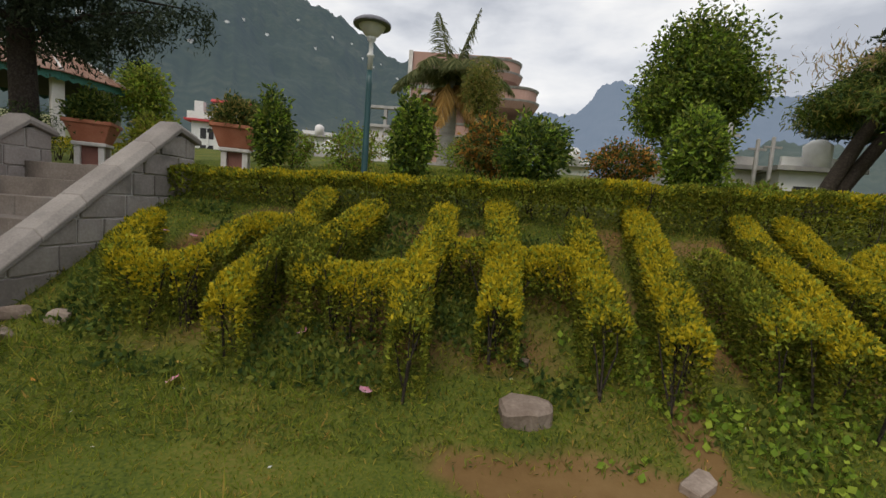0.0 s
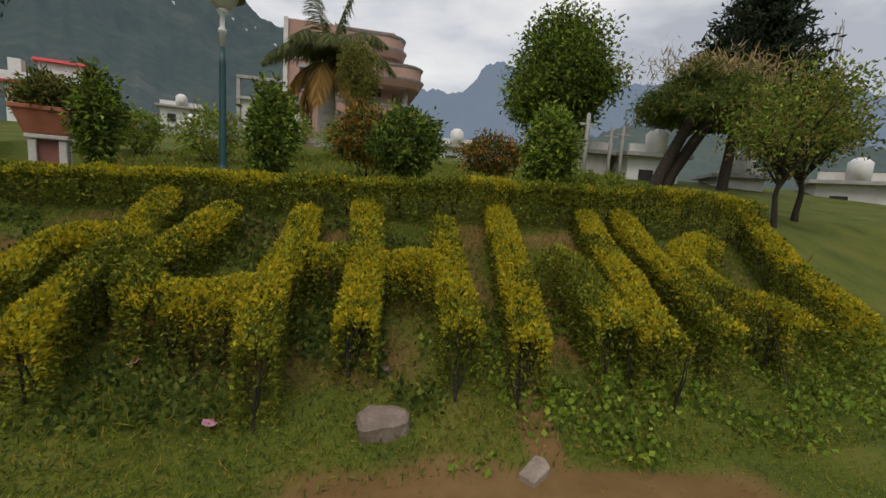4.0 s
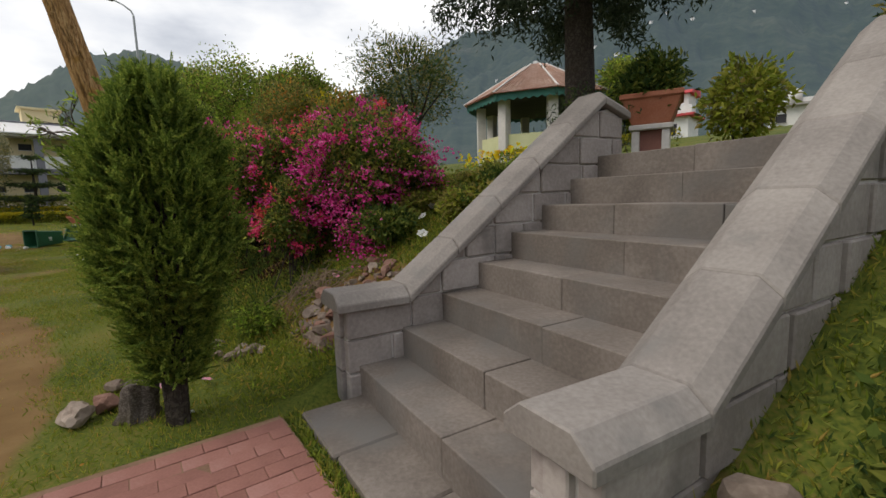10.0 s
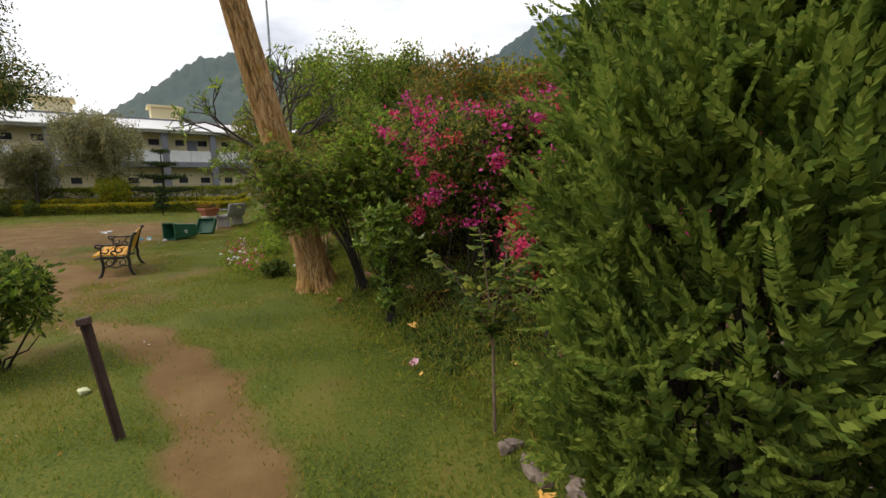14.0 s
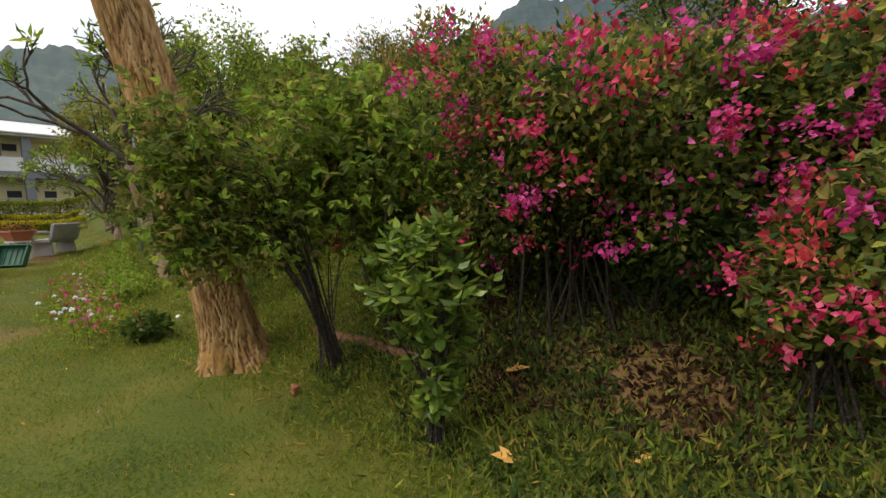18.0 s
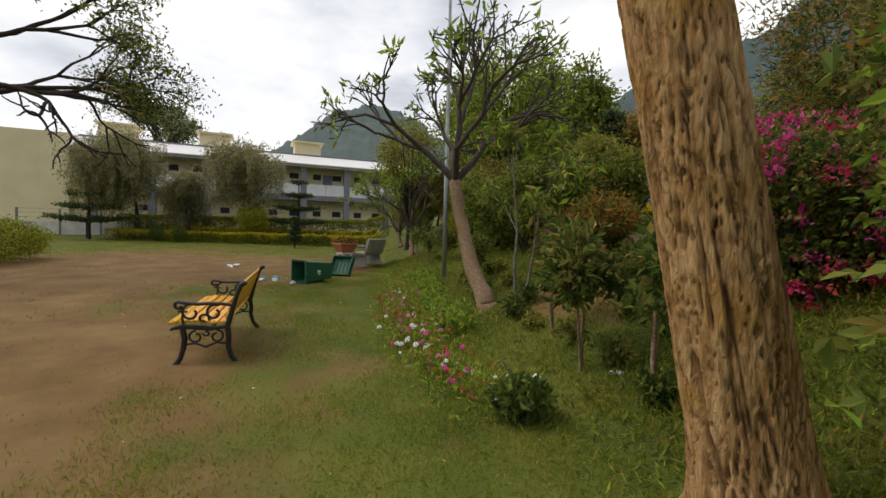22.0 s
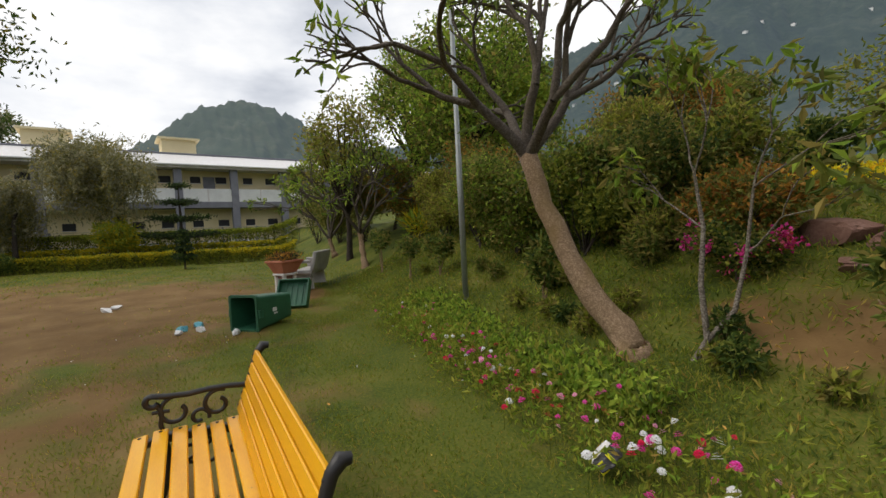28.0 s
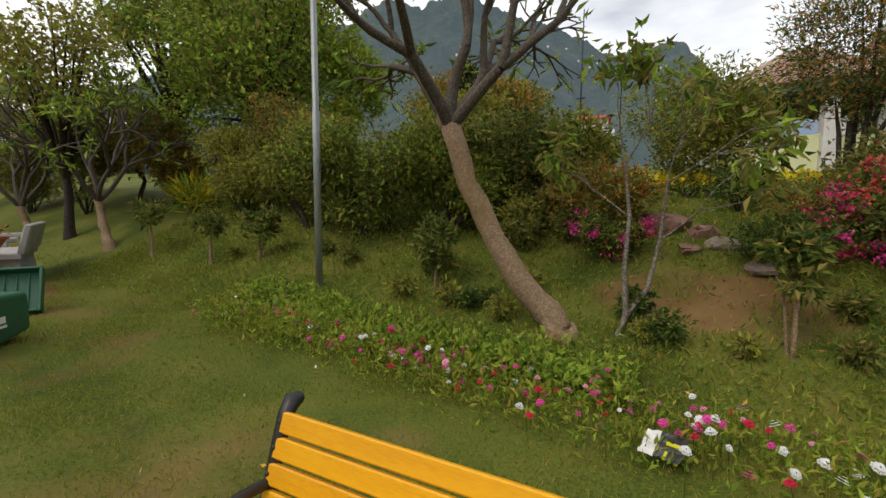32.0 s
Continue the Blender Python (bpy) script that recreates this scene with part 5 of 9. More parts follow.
def big_trunk():
    """The leaning old trunk: buttressed foot, ridged bark, two limbs high up."""
    root = thing("old_tree", "leaning old tree trunk with cracked orange-brown bark", "tree", pose(-11.43, 1.98, 0.0))
    seg, hs = 150, np.concatenate([np.linspace(-0.1, 2.6, 150), np.linspace(2.64, 5.6, 70)])
    V, cracks = [], []
    for h in hs:
        base = 0.218 - 0.012 * h + 0.125 * math.exp(-max(h, 0) / 0.2)
        for i in range(seg):
            a = 2 * math.pi * i / seg
            flare = 1 + 0.30 * math.exp(-max(h, 0) / 0.28) * math.sin(a * 4 + 0.6) * 0.6
            rdg = 1 + 0.05 * noise.noise((math.cos(a) * 4.2, math.sin(a) * 4.2, h * 0.9)) + 0.045 * (abs(noise.noise((math.cos(a) * 9, math.sin(a) * 9, h * 1.6))) - 0.2)
            u, w = a * 0.2 + 0.05 * noise.noise((math.cos(a) * 2, math.sin(a) * 2, h * 3.0)), h * 0.2
            pc = (math.cos(u * 5) * 6.2, math.sin(u * 5) * 6.2, w * 6.5)
            f1 = abs(noise.noise(pc) + 0.35 * noise.noise((pc[0] * 2.7, pc[1] * 2.7, pc[2] * 2.2)))
            f2 = abs(noise.noise((pc[0] * 1.9 + 7, pc[1] * 1.9, pc[2] * 1.7)))
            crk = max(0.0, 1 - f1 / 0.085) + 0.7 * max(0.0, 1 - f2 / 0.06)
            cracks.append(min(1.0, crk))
            rad = base * flare * rdg - 0.028 * min(1.0, crk) + 0.004 * noise.noise((math.cos(a) * 22, math.sin(a) * 22, h * 7))
            V.append((-0.043 * h + math.cos(a) * rad, -0.218 * h + math.sin(a) * rad, h))
    ix = np.arange(len(V)).reshape(-1, seg)
    Q = np.stack([ix[:-1], np.roll(ix, -1, 1)[:-1], np.roll(ix, -1, 1)[1:], ix[1:]], -1).reshape(-1, 4)
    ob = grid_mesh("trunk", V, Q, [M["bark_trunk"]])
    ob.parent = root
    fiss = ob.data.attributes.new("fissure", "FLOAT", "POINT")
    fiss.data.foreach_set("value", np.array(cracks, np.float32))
    r = random.Random(5)
    paths, tips = [], []
    for way, st in (((-0.5, -0.4, 1), 4.6), ((0.6, -0.2, 0.9), 5.3), ((-0.2, 0.6, 0.9), 5.5)):
        branches((-0.043 * st, -0.218 * st, st), way, 1.6, 0.12, 2, 0.5, r, out=paths, tips=tips)
    tube_part("branching", paths, M["bark_big"], root, sides=8)
    P = np.concatenate([p + rng.normal(0, 0.35, (160, 3)) for p, _ in tips])
    leaves("crown", P, 0.11, 0.4, [M["leaf_mid"], M["leaf_dark"]], root, midx=rng.integers(0, 2, len(P)), up=-0.4)
    roots = []
    for a, ln in ((1.1, 0.9), (2.6, 0.8)):
        roots.append([((math.cos(a) * 0.18, math.sin(a) * 0.18, 0.10), 0.06), ((math.cos(a) * 0.5, math.sin(a) * 0.5, 0.03), 0.045), ((math.cos(a + 0.2) * ln, math.sin(a + 0.2) * ln, float(land(-11.43 + math.cos(a + 0.2) * ln, 1.98 + math.sin(a + 0.2) * ln)) - 0.01), 0.02)])
    tube_part("root_flare", roots, M["bark_big"], root, sides=8)


big_trunk()


def bough(label, start, ends, n, leaf, mats):
    """Arching canes with leaves strung along their outer half."""
    z0 = float(land(start[0], start[1]))
    root = thing("hibiscus_shrub", label, "shrub", pose(start[0], start[1], z0))
    r = random.Random(8)
    paths, P = [], []
    for e in ends:
        e = np.array(e) - (start[0], start[1], z0)
        m = e * (0.45, 0.45, 0.75) + (r.gauss(0, 0.06), r.gauss(0, 0.06), 0.25)
        paths.append([((r.gauss(0, 0.03), r.gauss(0, 0.03), -0.04), 0.009), (m * (0.5, 0.5, 0.6), 0.007), (m, 0.006), (e, 0.002)])
        for j in range(n):
            s = r.random() ** 0.45
            P.append(m * (1 - s) + e * s + rng.normal(0, 0.085, 3) - (0, 0, 0.04))
    P = np.array(P)
    lobed_leaves("foliage", P, leaf, [M[q] for q in mats], root, midx=rng.integers(0, len(mats), len(P)))
    tube_part("stemwork", paths, M["bark_dark"], root, sides=5, kind="stuff")


BOUGHS = random.Random(14)
bough("loose leafy boughs arching past the big trunk", (-10.4, 2.35), [(BOUGHS.uniform(-10.6, -10.3), BOUGHS.uniform(1.17, 1.5), BOUGHS.uniform(1.0, 2.1)) for _ in range(22)], 130, 0.062, ["leaf_mid", "leaf_mid", "leaf_olive", "leaf_light"])

log = thing("fallen_log", "reddish brown fallen log lying beside the old trunk", "log")
LA, LB = Vector((-11.2, 2.5, 0)), Vector((-9.55, 2.7, 0))
log_path = []
for i in range(7):
    q = LA.lerp(LB, i / 6)
    log_path.append(((q.x + 0.03 * math.sin(i * 1.7), q.y + 0.025 * math.cos(i * 2.1), float(land(q.x, q.y)) + 0.012), (0.03, 0.055, 0.05, 0.06, 0.048, 0.055, 0.03)[i]))
tube_part("wood", [log_path], M["bark_log"], log, sides=12)


def frangipani(name, label, foot, fork, crown_r, seed, depth=4, trunk_r=0.12, length=0.85, leaf_n=9, z=None):
    """A plumeria: leaning smooth trunk, candelabra of forked blunt limbs, leaf tufts at the tips."""
    r = random.Random(seed)
    z0 = float(land(*foot)) if z is None else z
    root = thing(name, label, "tree", pose(foot[0], foot[1], z0))
    f = np.array(fork, float) - np.array((foot[0], foot[1], z0))
    q1, q2 = f * (0.36, 0.36, 0.26), f * (0.74, 0.72, 0.63)
    knots_ = [((0.06, 0, -0.1), 1.5), ((0.0, 0, 0.08), 1.12), (q1, 0.92), (q2, 0.82), (f, 0.84), (f + unit(f) * 0.12, 0.6)]
    stem_line = []
    for (pa, ra), (pb, rb_) in zip(knots_, knots_[1:]):
        for k in range(4):
            w = k / 4
            stem_line.append((np.array(pa) * (1 - w) + np.array(pb) * w + np.array([r.gauss(0, 0.012) for _ in range(3)]), trunk_r * (ra * (1 - w) + rb_ * w) * r.uniform(0.92, 1.1)))
    stem_line.append((np.array(knots_[-1][0]), trunk_r * 0.6))
    tube_part("trunk", [stem_line], M["bark_grey"], root, sides=18)
    paths, tips = [], []
    ways = [(-0.75, 0.25, 0.9), (0.8, -0.1, 0.95), (0.1, 0.75, 0.9), (-0.15, -0.7, 1.0), (0.0, 0.05, 1.2)]
    for w in ways:
        branches(f, np.array(w) + np.array([r.gauss(0, 0.12) for _ in range(3)]), length * r.uniform(0.85, 1.1), trunk_r * 0.55, depth, 0.52, r, curl=0.28, shrink=0.78, out=paths, tips=tips, kids=(2, 3), rise=0.02)
    tube_part("branching", paths, M["bark_limb"], root, sides=7)
    P, O = [], []
    for p, d in tips:
        k = r.randint(leaf_n // 2, leaf_n)
        P.append(np.tile(p, (k, 1)) + rng.normal(0, 0.03, (k, 3)))
        O.append(np.tile(d, (k, 1)))
    leaves("crown", np.concatenate(P), 0.17, 0.27, [M["leaf_light"], M["leaf_mid"]], root, midx=rng.integers(0, 2, sum(map(len, P))), out=np.concatenate(O), outw=0.35, fold=0.12)
    return root


frangipani("frangipani_tree", "leaning frangipani tree with bare candelabra limbs and sparse leaf tufts", (-15.96, 2.26), (-16.95, 2.0, 2.15), 2.3, 8, depth=5, length=0.78, leaf_n=3, trunk_r=0.118)
frangipani("frangipani_tree", "small forked frangipani tree at the edge of the lawn", (-24.6, 2.45), (-25.0, 2.5, 1.45), 1.8, 21, trunk_r=0.085, length=0.85, leaf_n=9)
frangipani("frangipani_tree", "small forked frangipani tree at the edge of the lawn", (-28.6, 2.6), (-28.8, 2.5, 1.3), 1.8, 33, trunk_r=0.09, length=0.95, leaf_n=10)

# ---------- park furniture ----------
def arc(cx, cz, r, a0, a1, n=14):
    return [(cx + r * math.cos(radians(a0 + (a1 - a0) * i / n)), cz + r * math.sin(radians(a0 + (a1 - a0) * i / n))) for i in range(n + 1)]


def spiral(cx, cz, r0, r1, a0, a1, n=22):
    return [(cx + (r0 + (r1 - r0) * i / n) * math.cos(radians(a0 + (a1 - a0) * i / n)), cz + (r0 + (r1 - r0) * i / n) * math.sin(radians(a0 + (a1 - a0) * i / n))) for i in range(n + 1)]


def bar(name, pts, r, x, parent, taper=None):
    """A cast iron bar bent in the plane of the bench end; points are (forward y, height)."""
    k = len(pts)
    rad = taper or [r] * k
    return tube_part(name, [[((x, y, z), rr) for (y, z), rr in zip(pts, rad)]], M["iron"], parent, sides=8)


def bench():
    """A park bench: two cast iron scrollwork ends and yellow slats. Its length runs along x, its front faces -y."""
    root = thing("park_bench", "park bench with yellow painted slats and black cast iron ends", "bench", pose(-15.28, -1.03, -0.01, 0, 1.6, 3.6))
    half = 0.74
    for sgn in (-1, 1):
        x = sgn * half
        end = part("iron_end", prism([(-0.33, 0.385), (-0.24, 0.415), (0.05, 0.385), (0.17, 0.40), (0.205, 0.44), (0.165, 0.365), (0.0, 0.345), (-0.24, 0.37), (-0.335, 0.355)], "x", x - 0.022, x + 0.022, 0.006), M["iron"], root, "black cast iron bench end with scrolls")
        # back post, sweeping up and curling outward at the top
        bar("back_post", [(0.15, 0.38), (0.175, 0.46), (0.20, 0.56), (0.235, 0.68), (0.265, 0.765), (0.295, 0.80), (0.325, 0.795)], 0.022, x, end, [0.026, 0.025, 0.023, 0.022, 0.024, 0.028, 0.02])
        bar("rear_leg", [(0.15, 0.39), (0.165, 0.28), (0.16, 0.18), (0.19, 0.08), (0.235, 0.02), (0.26, 0.012)], 0.022, x, end, [0.027, 0.026, 0.025, 0.024, 0.026, 0.02])
        bar("front_leg", [(-0.235, 0.385), (-0.215, 0.28), (-0.225, 0.18), (-0.255, 0.08), (-0.30, 0.02), (-0.325, 0.012)], 0.022, x, end, [0.027, 0.026, 0.025, 0.024, 0.026, 0.02])
        arm = [(0.20, 0.585), (0.10, 0.60), (0.0, 0.605), (-0.10, 0.60), (-0.20, 0.61), (-0.265, 0.625)] + arc(-0.265, 0.595, 0.03, 90, 330, 10)
        bar("armrest", arm, 0.016, x, end)
        bar("scroll", spiral(-0.16, 0.52, 0.085, 0.035, 95, 400), 0.012, x, end)
        bar("scroll", spiral(0.04, 0.515, 0.08, 0.03, 60, 420), 0.012, x, end)
        bar("scroll", spiral(-0.055, 0.46, 0.05, 0.02, -20, 300), 0.011, x, end)
        bar("scroll", [(-0.22, 0.40), (-0.235, 0.46), (-0.225, 0.53), (-0.245, 0.565)], 0.012, x, end)
        bar("scroll", [(-0.27, 0.535), (-0.19, 0.53)], 0.010, x, end)
        # openwork panel under the seat
        bar("apron_rail", [(-0.215, 0.215), (-0.13, 0.225), (-0.075, 0.205), (-0.035, 0.185), (0.005, 0.205), (0.06, 0.225), (0.155, 0.215)], 0.011, x, end)
        bar("scroll", spiral(-0.12, 0.285, 0.062, 0.03, 90, 450), 0.010, x, end)
        bar("scroll", spiral(0.06, 0.285, 0.062, 0.03, 90, -270), 0.010, x, end)
        bar("scroll", spiral(-0.03, 0.32, 0.03, 0.012, 180, 500), 0.009, x, end)
    seat_y = [-0.325, -0.235, -0.148, -0.060, 0.028, 0.112]
    seat_z = [0.422, 0.434, 0.428, 0.418, 0.410, 0.414]
    for y, z in zip(seat_y, seat_z):
        ob = part("seat_slat", box(-half + 0.02, half - 0.02, -0.0345, 0.0345, -0.0125, 0.0125, 0.005), M["yellow_slat"], root)
        ob.matrix_local = pose(0, y, z, rng.normal(0, 0.6) + (8 if y < -0.3 else 0), 0, rng.normal(0, 0.08))
        for sgn in (-1, 1):
            b = part("bolt", lathe([(0.009, 0.0), (0.009, 0.002), (0.005, 0.005)], 10), M["iron"], ob)
            b.matrix_local = pose(sgn * (half - 0.05), 0, 0.0125)
    for i, k in enumerate(np.linspace(0.06, 0.92, 5)):
        y, z = 0.165 + 0.115 * k + 0.01, 0.455 + 0.32 * k
        ob = part("back_slat", box(-half - 0.005, half + 0.005, -0.0115, 0.0115, -0.031, 0.031, 0.005), M["yellow_slat"], root)
        ob.matrix_local = pose(0, y - 0.03, z, -19, 0, rng.normal(0, 0.08))
        for sgn in (-1, 1):
            b = part("bolt", lathe([(0.008, 0.0), (0.008, 0.002), (0.004, 0.005)], 10), M["iron"], ob)
            b.matrix_local = pose(sgn * half, -0.0115, 0, 90)
    return root


bench()


def wheel_bin():
    """A tapered plastic bin on its side, mouth toward -y, and its lid beside it."""
    z0 = float(land(-20.4, -0.5))
    root = thing("dustbin", "green plastic dustbin lying on its side with litter inside", "dustbin", pose(-20.32, -0.45, z0 + 0.262, 0, 0, 132) @ Matrix.Scale(0.9, 4))
    # local: x runs from mouth (-) to bottom (+)
    bm = bmesh.new()
    def ring(x, w, h, r=0.05):
        out = []
        for cy, cz, a0 in ((w, h, 0), (-w, h, 90), (-w, -h, 180), (w, -h, 270)):
            for k in range(4):
                a = radians(a0 + 30 * k)
                out.append(bm.verts.new((x, (cy - math.copysign(r, cy)) + r * math.cos(a), (cz - math.copysign(r, cz)) + r * math.sin(a))))
        return out
    rings = [ring(0.43, 0.20, 0.21), ring(-0.40, 0.265, 0.275), ring(-0.40, 0.29, 0.30), ring(-0.445, 0.29, 0.30), ring(-0.445, 0.25, 0.26), ring(0.40, 0.185, 0.195)]
    for a, b in zip(rings, rings[1:]):
        for i in range(len(a)):
            j = (i + 1) % len(a)
            bm.faces.new((a[i], a[j], b[j], b[i]))
    bm.faces.new(rings[0]), bm.faces.new(rings[-1])
    bmesh.ops.recalc_face_normals(bm, faces=bm.faces)
    body = part("body", bm, M["green_plastic"], root)
    for s in (-1, 1):
        part("handle", box(-0.43, -0.36, s * 0.30, s * 0.325, -0.06, 0.06, 0.006), M["green_plastic"], root)
    e = part("emblem", box(-0.04, 0.05, -0.2455, -0.243, -0.03, 0.035), M["plastic_white"], root, "white stencilled emblem")
    e.matrix_local = pose(0, 0, 0, 0, 0, -4.3)
    e2 = part("emblem", box(-0.02, 0.06, -0.2455, -0.243, -0.075, -0.05), M["plastic_white"], root, "white stencilled emblem")
    e2.matrix_local = pose(0, 0, 0, 0, 0, -4.3)
    lid = thing("plastic_cover", "green plastic bin cover standing on edge on the grass", "cover", pose(-21.70, 0.19, z0 + 0.25, 58, 0, 62) @ Matrix.Scale(0.88, 4))
    part("panel", box(-0.32, 0.32, -0.30, 0.30, -0.012, 0.012, 0.01), M["green_plastic"], lid)
    for a in ((-0.335, -0.30, -0.32, 0.32), (0.30, 0.335, -0.32, 0.32), (-0.30, 0.30, -0.32, -0.285), (-0.30, 0.30, 0.285, 0.32)):
        part("rim", box(a[0], a[1], a[2], a[3], -0.03, 0.14, 0.008), M["green_plastic"], lid)
    for x in (-0.18, -0.06, 0.06, 0.18):
        part("rib", box(x - 0.012, x + 0.012, -0.28, 0.28, 0.012, 0.03, 0.004), M["green_plastic"], lid)
    # litter
    for (x, y, sx_, sy_, m, nm, lb) in ((-20.0, -0.86, 0.17, 0.05, "plastic_white", "carton", "crumpled white and red carton at the dustbin mouth"), (-20.95, -1.35, 0.13, 0.12, "blue_bag", "plastic_bag", "crumpled light blue plastic bag on bare earth"), (-20.75, -1.55, 0.12, 0.10, "blue_bag", "plastic_bag", "crumpled light blue plastic bag on bare earth"), (-20.55, -1.30, 0.12, 0.06, "plastic_white", "paper_cup", "crushed white paper cup on bare earth"), (-20.5, -1.6, 0.10, 0.06, "plastic_white", "paper_cup", "crushed white paper cup on bare earth"), (-23.6, -3.0, 0.30, 0.08, "plastic_white", "plastic_sheet", "strip of white plastic on bare earth"), (-23.9, -2.9, 0.16, 0.08, "plastic_white", "plastic_sheet", "strip of white plastic on bare earth")):
        lump(nm, lb, "litter", (x, y), (sx_ * 0.8, sy_ * 0.9, 0.06), m, sub=3, rough_amt=0.95)


def lump(name, label, category, at, size, mat, sink=0.3, seed=None, sub=2, rough_amt=0.35, group="", z=None):
    """An uneven lump (stone, crumpled paper) resting on the ground."""
    bm = bmesh.new()
    bmesh.ops.create_icosphere(bm, subdivisions=sub, radius=1.0)
    s = Vector((rng.random() * 50, rng.random() * 50, rng.random() * 50)) if seed is None else Vector((seed, seed * 2.3, 1))
    rc = random.Random(int(s.x * 1000))
    cuts = [(Vector((rc.gauss(0, 1), rc.gauss(0, 1), rc.gauss(0, 0.8))).normalized(), rc.uniform(0.5, 0.78)) for _ in range(9)]
    for v in bm.verts:
        k = 1 + rough_amt * noise.noise(v.co * 1.1 + s) + rough_amt * 0.4 * noise.noise(v.co * 2.7 + s)
        c = v.co * k
        for nv, dv in cuts:
            c -= nv * max(0.0, c.dot(nv) - dv)
        v.co = Vector((max(-0.86, min(0.86, c.x)) * size[0], max(-0.86, min(0.86, c.y)) * size[1], max(-0.8, min(0.8, c.z)) * size[2]))
    ob = part(name, bm, M[mat], None)
    z0 = float(land(*at)) if z is None else z
    ob.matrix_world = pose(at[0], at[1], z0 + size[2] * (0.8 - sink), rng.uniform(-8, 8), rng.uniform(-8, 8), rng.uniform(0, 360))
    return tagged(ob, label, category, group)


wheel_bin()


def concrete_bench():
    z0 = float(land(-24.6, 0.6))
    root = thing("concrete_bench", "weathered grey concrete garden bench with a leaning back", "bench", pose(-24.3, 0.95, z0, 0, 0, -25))
    part("seat", box(-0.75, 0.75, -0.25, 0.25, 0.36, 0.45, 0.015), M["concrete"], root)
    bk = part("back", box(-0.75, 0.75, -0.04, 0.04, 0.0, 0.45, 0.015), M["concrete"], root)
    bk.matrix_local = pose(0, 0.24, 0.44, -14)
    for s in (-1, 1):
        part("support", prism([(-0.22, 0.0), (0.24, 0.0), (0.20, 0.36), (-0.25, 0.36)], "x", s * 0.6 - 0.05, s * 0.6 + 0.05, 0.008), M["concrete"], root)
        part("armrest", box(s * 0.72 - 0.06, s * 0.72 + 0.06, -0.26, 0.22, 0.62, 0.69, 0.012), M["concrete"], root)
        part("arm_post", box(s * 0.72 - 0.05, s * 0.72 + 0.05, -0.24, -0.12, 0.45, 0.62, 0.01), M["concrete"], root)


concrete_bench()


def square_pot(r0, r1, h):
    """A square flared terracotta planter with a rim."""
    bm = bmesh.new()
    rings = []
    for r, z in ((r0, 0), (r1, h - 0.05), (r1 + 0.02, h - 0.05), (r1 + 0.02, h), (r1 - 0.03, h), (r0 * 0.9, 0.05)):
        rings.append([bm.verts.new((sx_ * r, sy_ * r, z)) for sx_, sy_ in ((1, 1), (-1, 1), (-1, -1), (1, -1))])
    for a, b in zip(rings, rings[1:]):
        for i in range(4):
            bm.faces.new((a[i], a[(i + 1) % 4], b[(i + 1) % 4], b[i]))
    bm.faces.new(rings[0][::-1]), bm.faces.new(rings[-1])
    bmesh.ops.recalc_face_normals(bm, faces=bm.faces)
    bmesh.ops.bevel(bm, geom=list(bm.edges), offset=0.008, segments=1, affect="EDGES")
    return bm


def pot_on_stand(at, stand_h, r0, r1, h, label, turn, plant_mats, n, z=None, pr=0.3):
    z0 = float(land(*at)) if z is None else z
    st = thing("plant_stand", "small whitewashed square stand under a planter", "stand", pose(at[0], at[1], z0, 0, 0, turn), group="planter stands")
    part("base_plate", box(-0.17, 0.17, -0.17, 0.17, -0.05, 0.05, 0.008), M["dirty_white"], st)
    for a in (-1, 1):
        for b in (-1, 1):
            part("post", box(a * 0.13 - 0.035, a * 0.13 + 0.035, b * 0.13 - 0.035, b * 0.13 + 0.035, 0.05, stand_h - 0.05, 0.006), M["dirty_white"], st)
    part("core", box(-0.12, 0.12, -0.12, 0.12, 0.05, stand_h - 0.05), M["brick"], st)
    part("top_plate", box(-0.19, 0.19, -0.19, 0.19, stand_h - 0.05, stand_h, 0.008), M["dirty_white"], st)
    pot = thing("planter", label, "planter", pose(at[0], at[1], z0 + stand_h, 0, 0, turn), group="terracotta planters")
    part("pot", square_pot(r0, r1, h), M["terracotta"], pot)
    part("soil", box(-r1 + 0.04, r1 - 0.04, -r1 + 0.04, r1 - 0.04, h - 0.12, h - 0.03), M["soil"], pot)
    if n:
        P, O = ball_points(n, (0, 0, h + pr * 0.45), (r1 * 1.35, r1 * 1.35, pr), 0.3)
        leaves("foliage", P, 0.07, 0.35, [M[m] for m in plant_mats], pot, midx=rng.integers(0, len(plant_mats), len(P)), out=O, outw=0.5, up=0.3)
    return pot


pot_on_stand((-4.92, 5.78), 0.39, 0.17, 0.25, 0.28, "flared square terracotta planter with feathery green plant", 25, ["leaf_dark", "leaf_mid"], 3600, z=1.49, pr=0.3)
pot_on_stand((-3.02, 5.92), 0.42, 0.19, 0.27, 0.30, "flared square terracotta planter with feathery green plant", 20, ["leaf_dark", "leaf_olive"], 2800, pr=0.3)
pot_on_stand((-23.2, 0.24), 0.50, 0.17, 0.27, 0.28, "flared square terracotta planter with dark wilted plant", 30, ["conifer", "leaf_rust"], 700, pr=0.12)


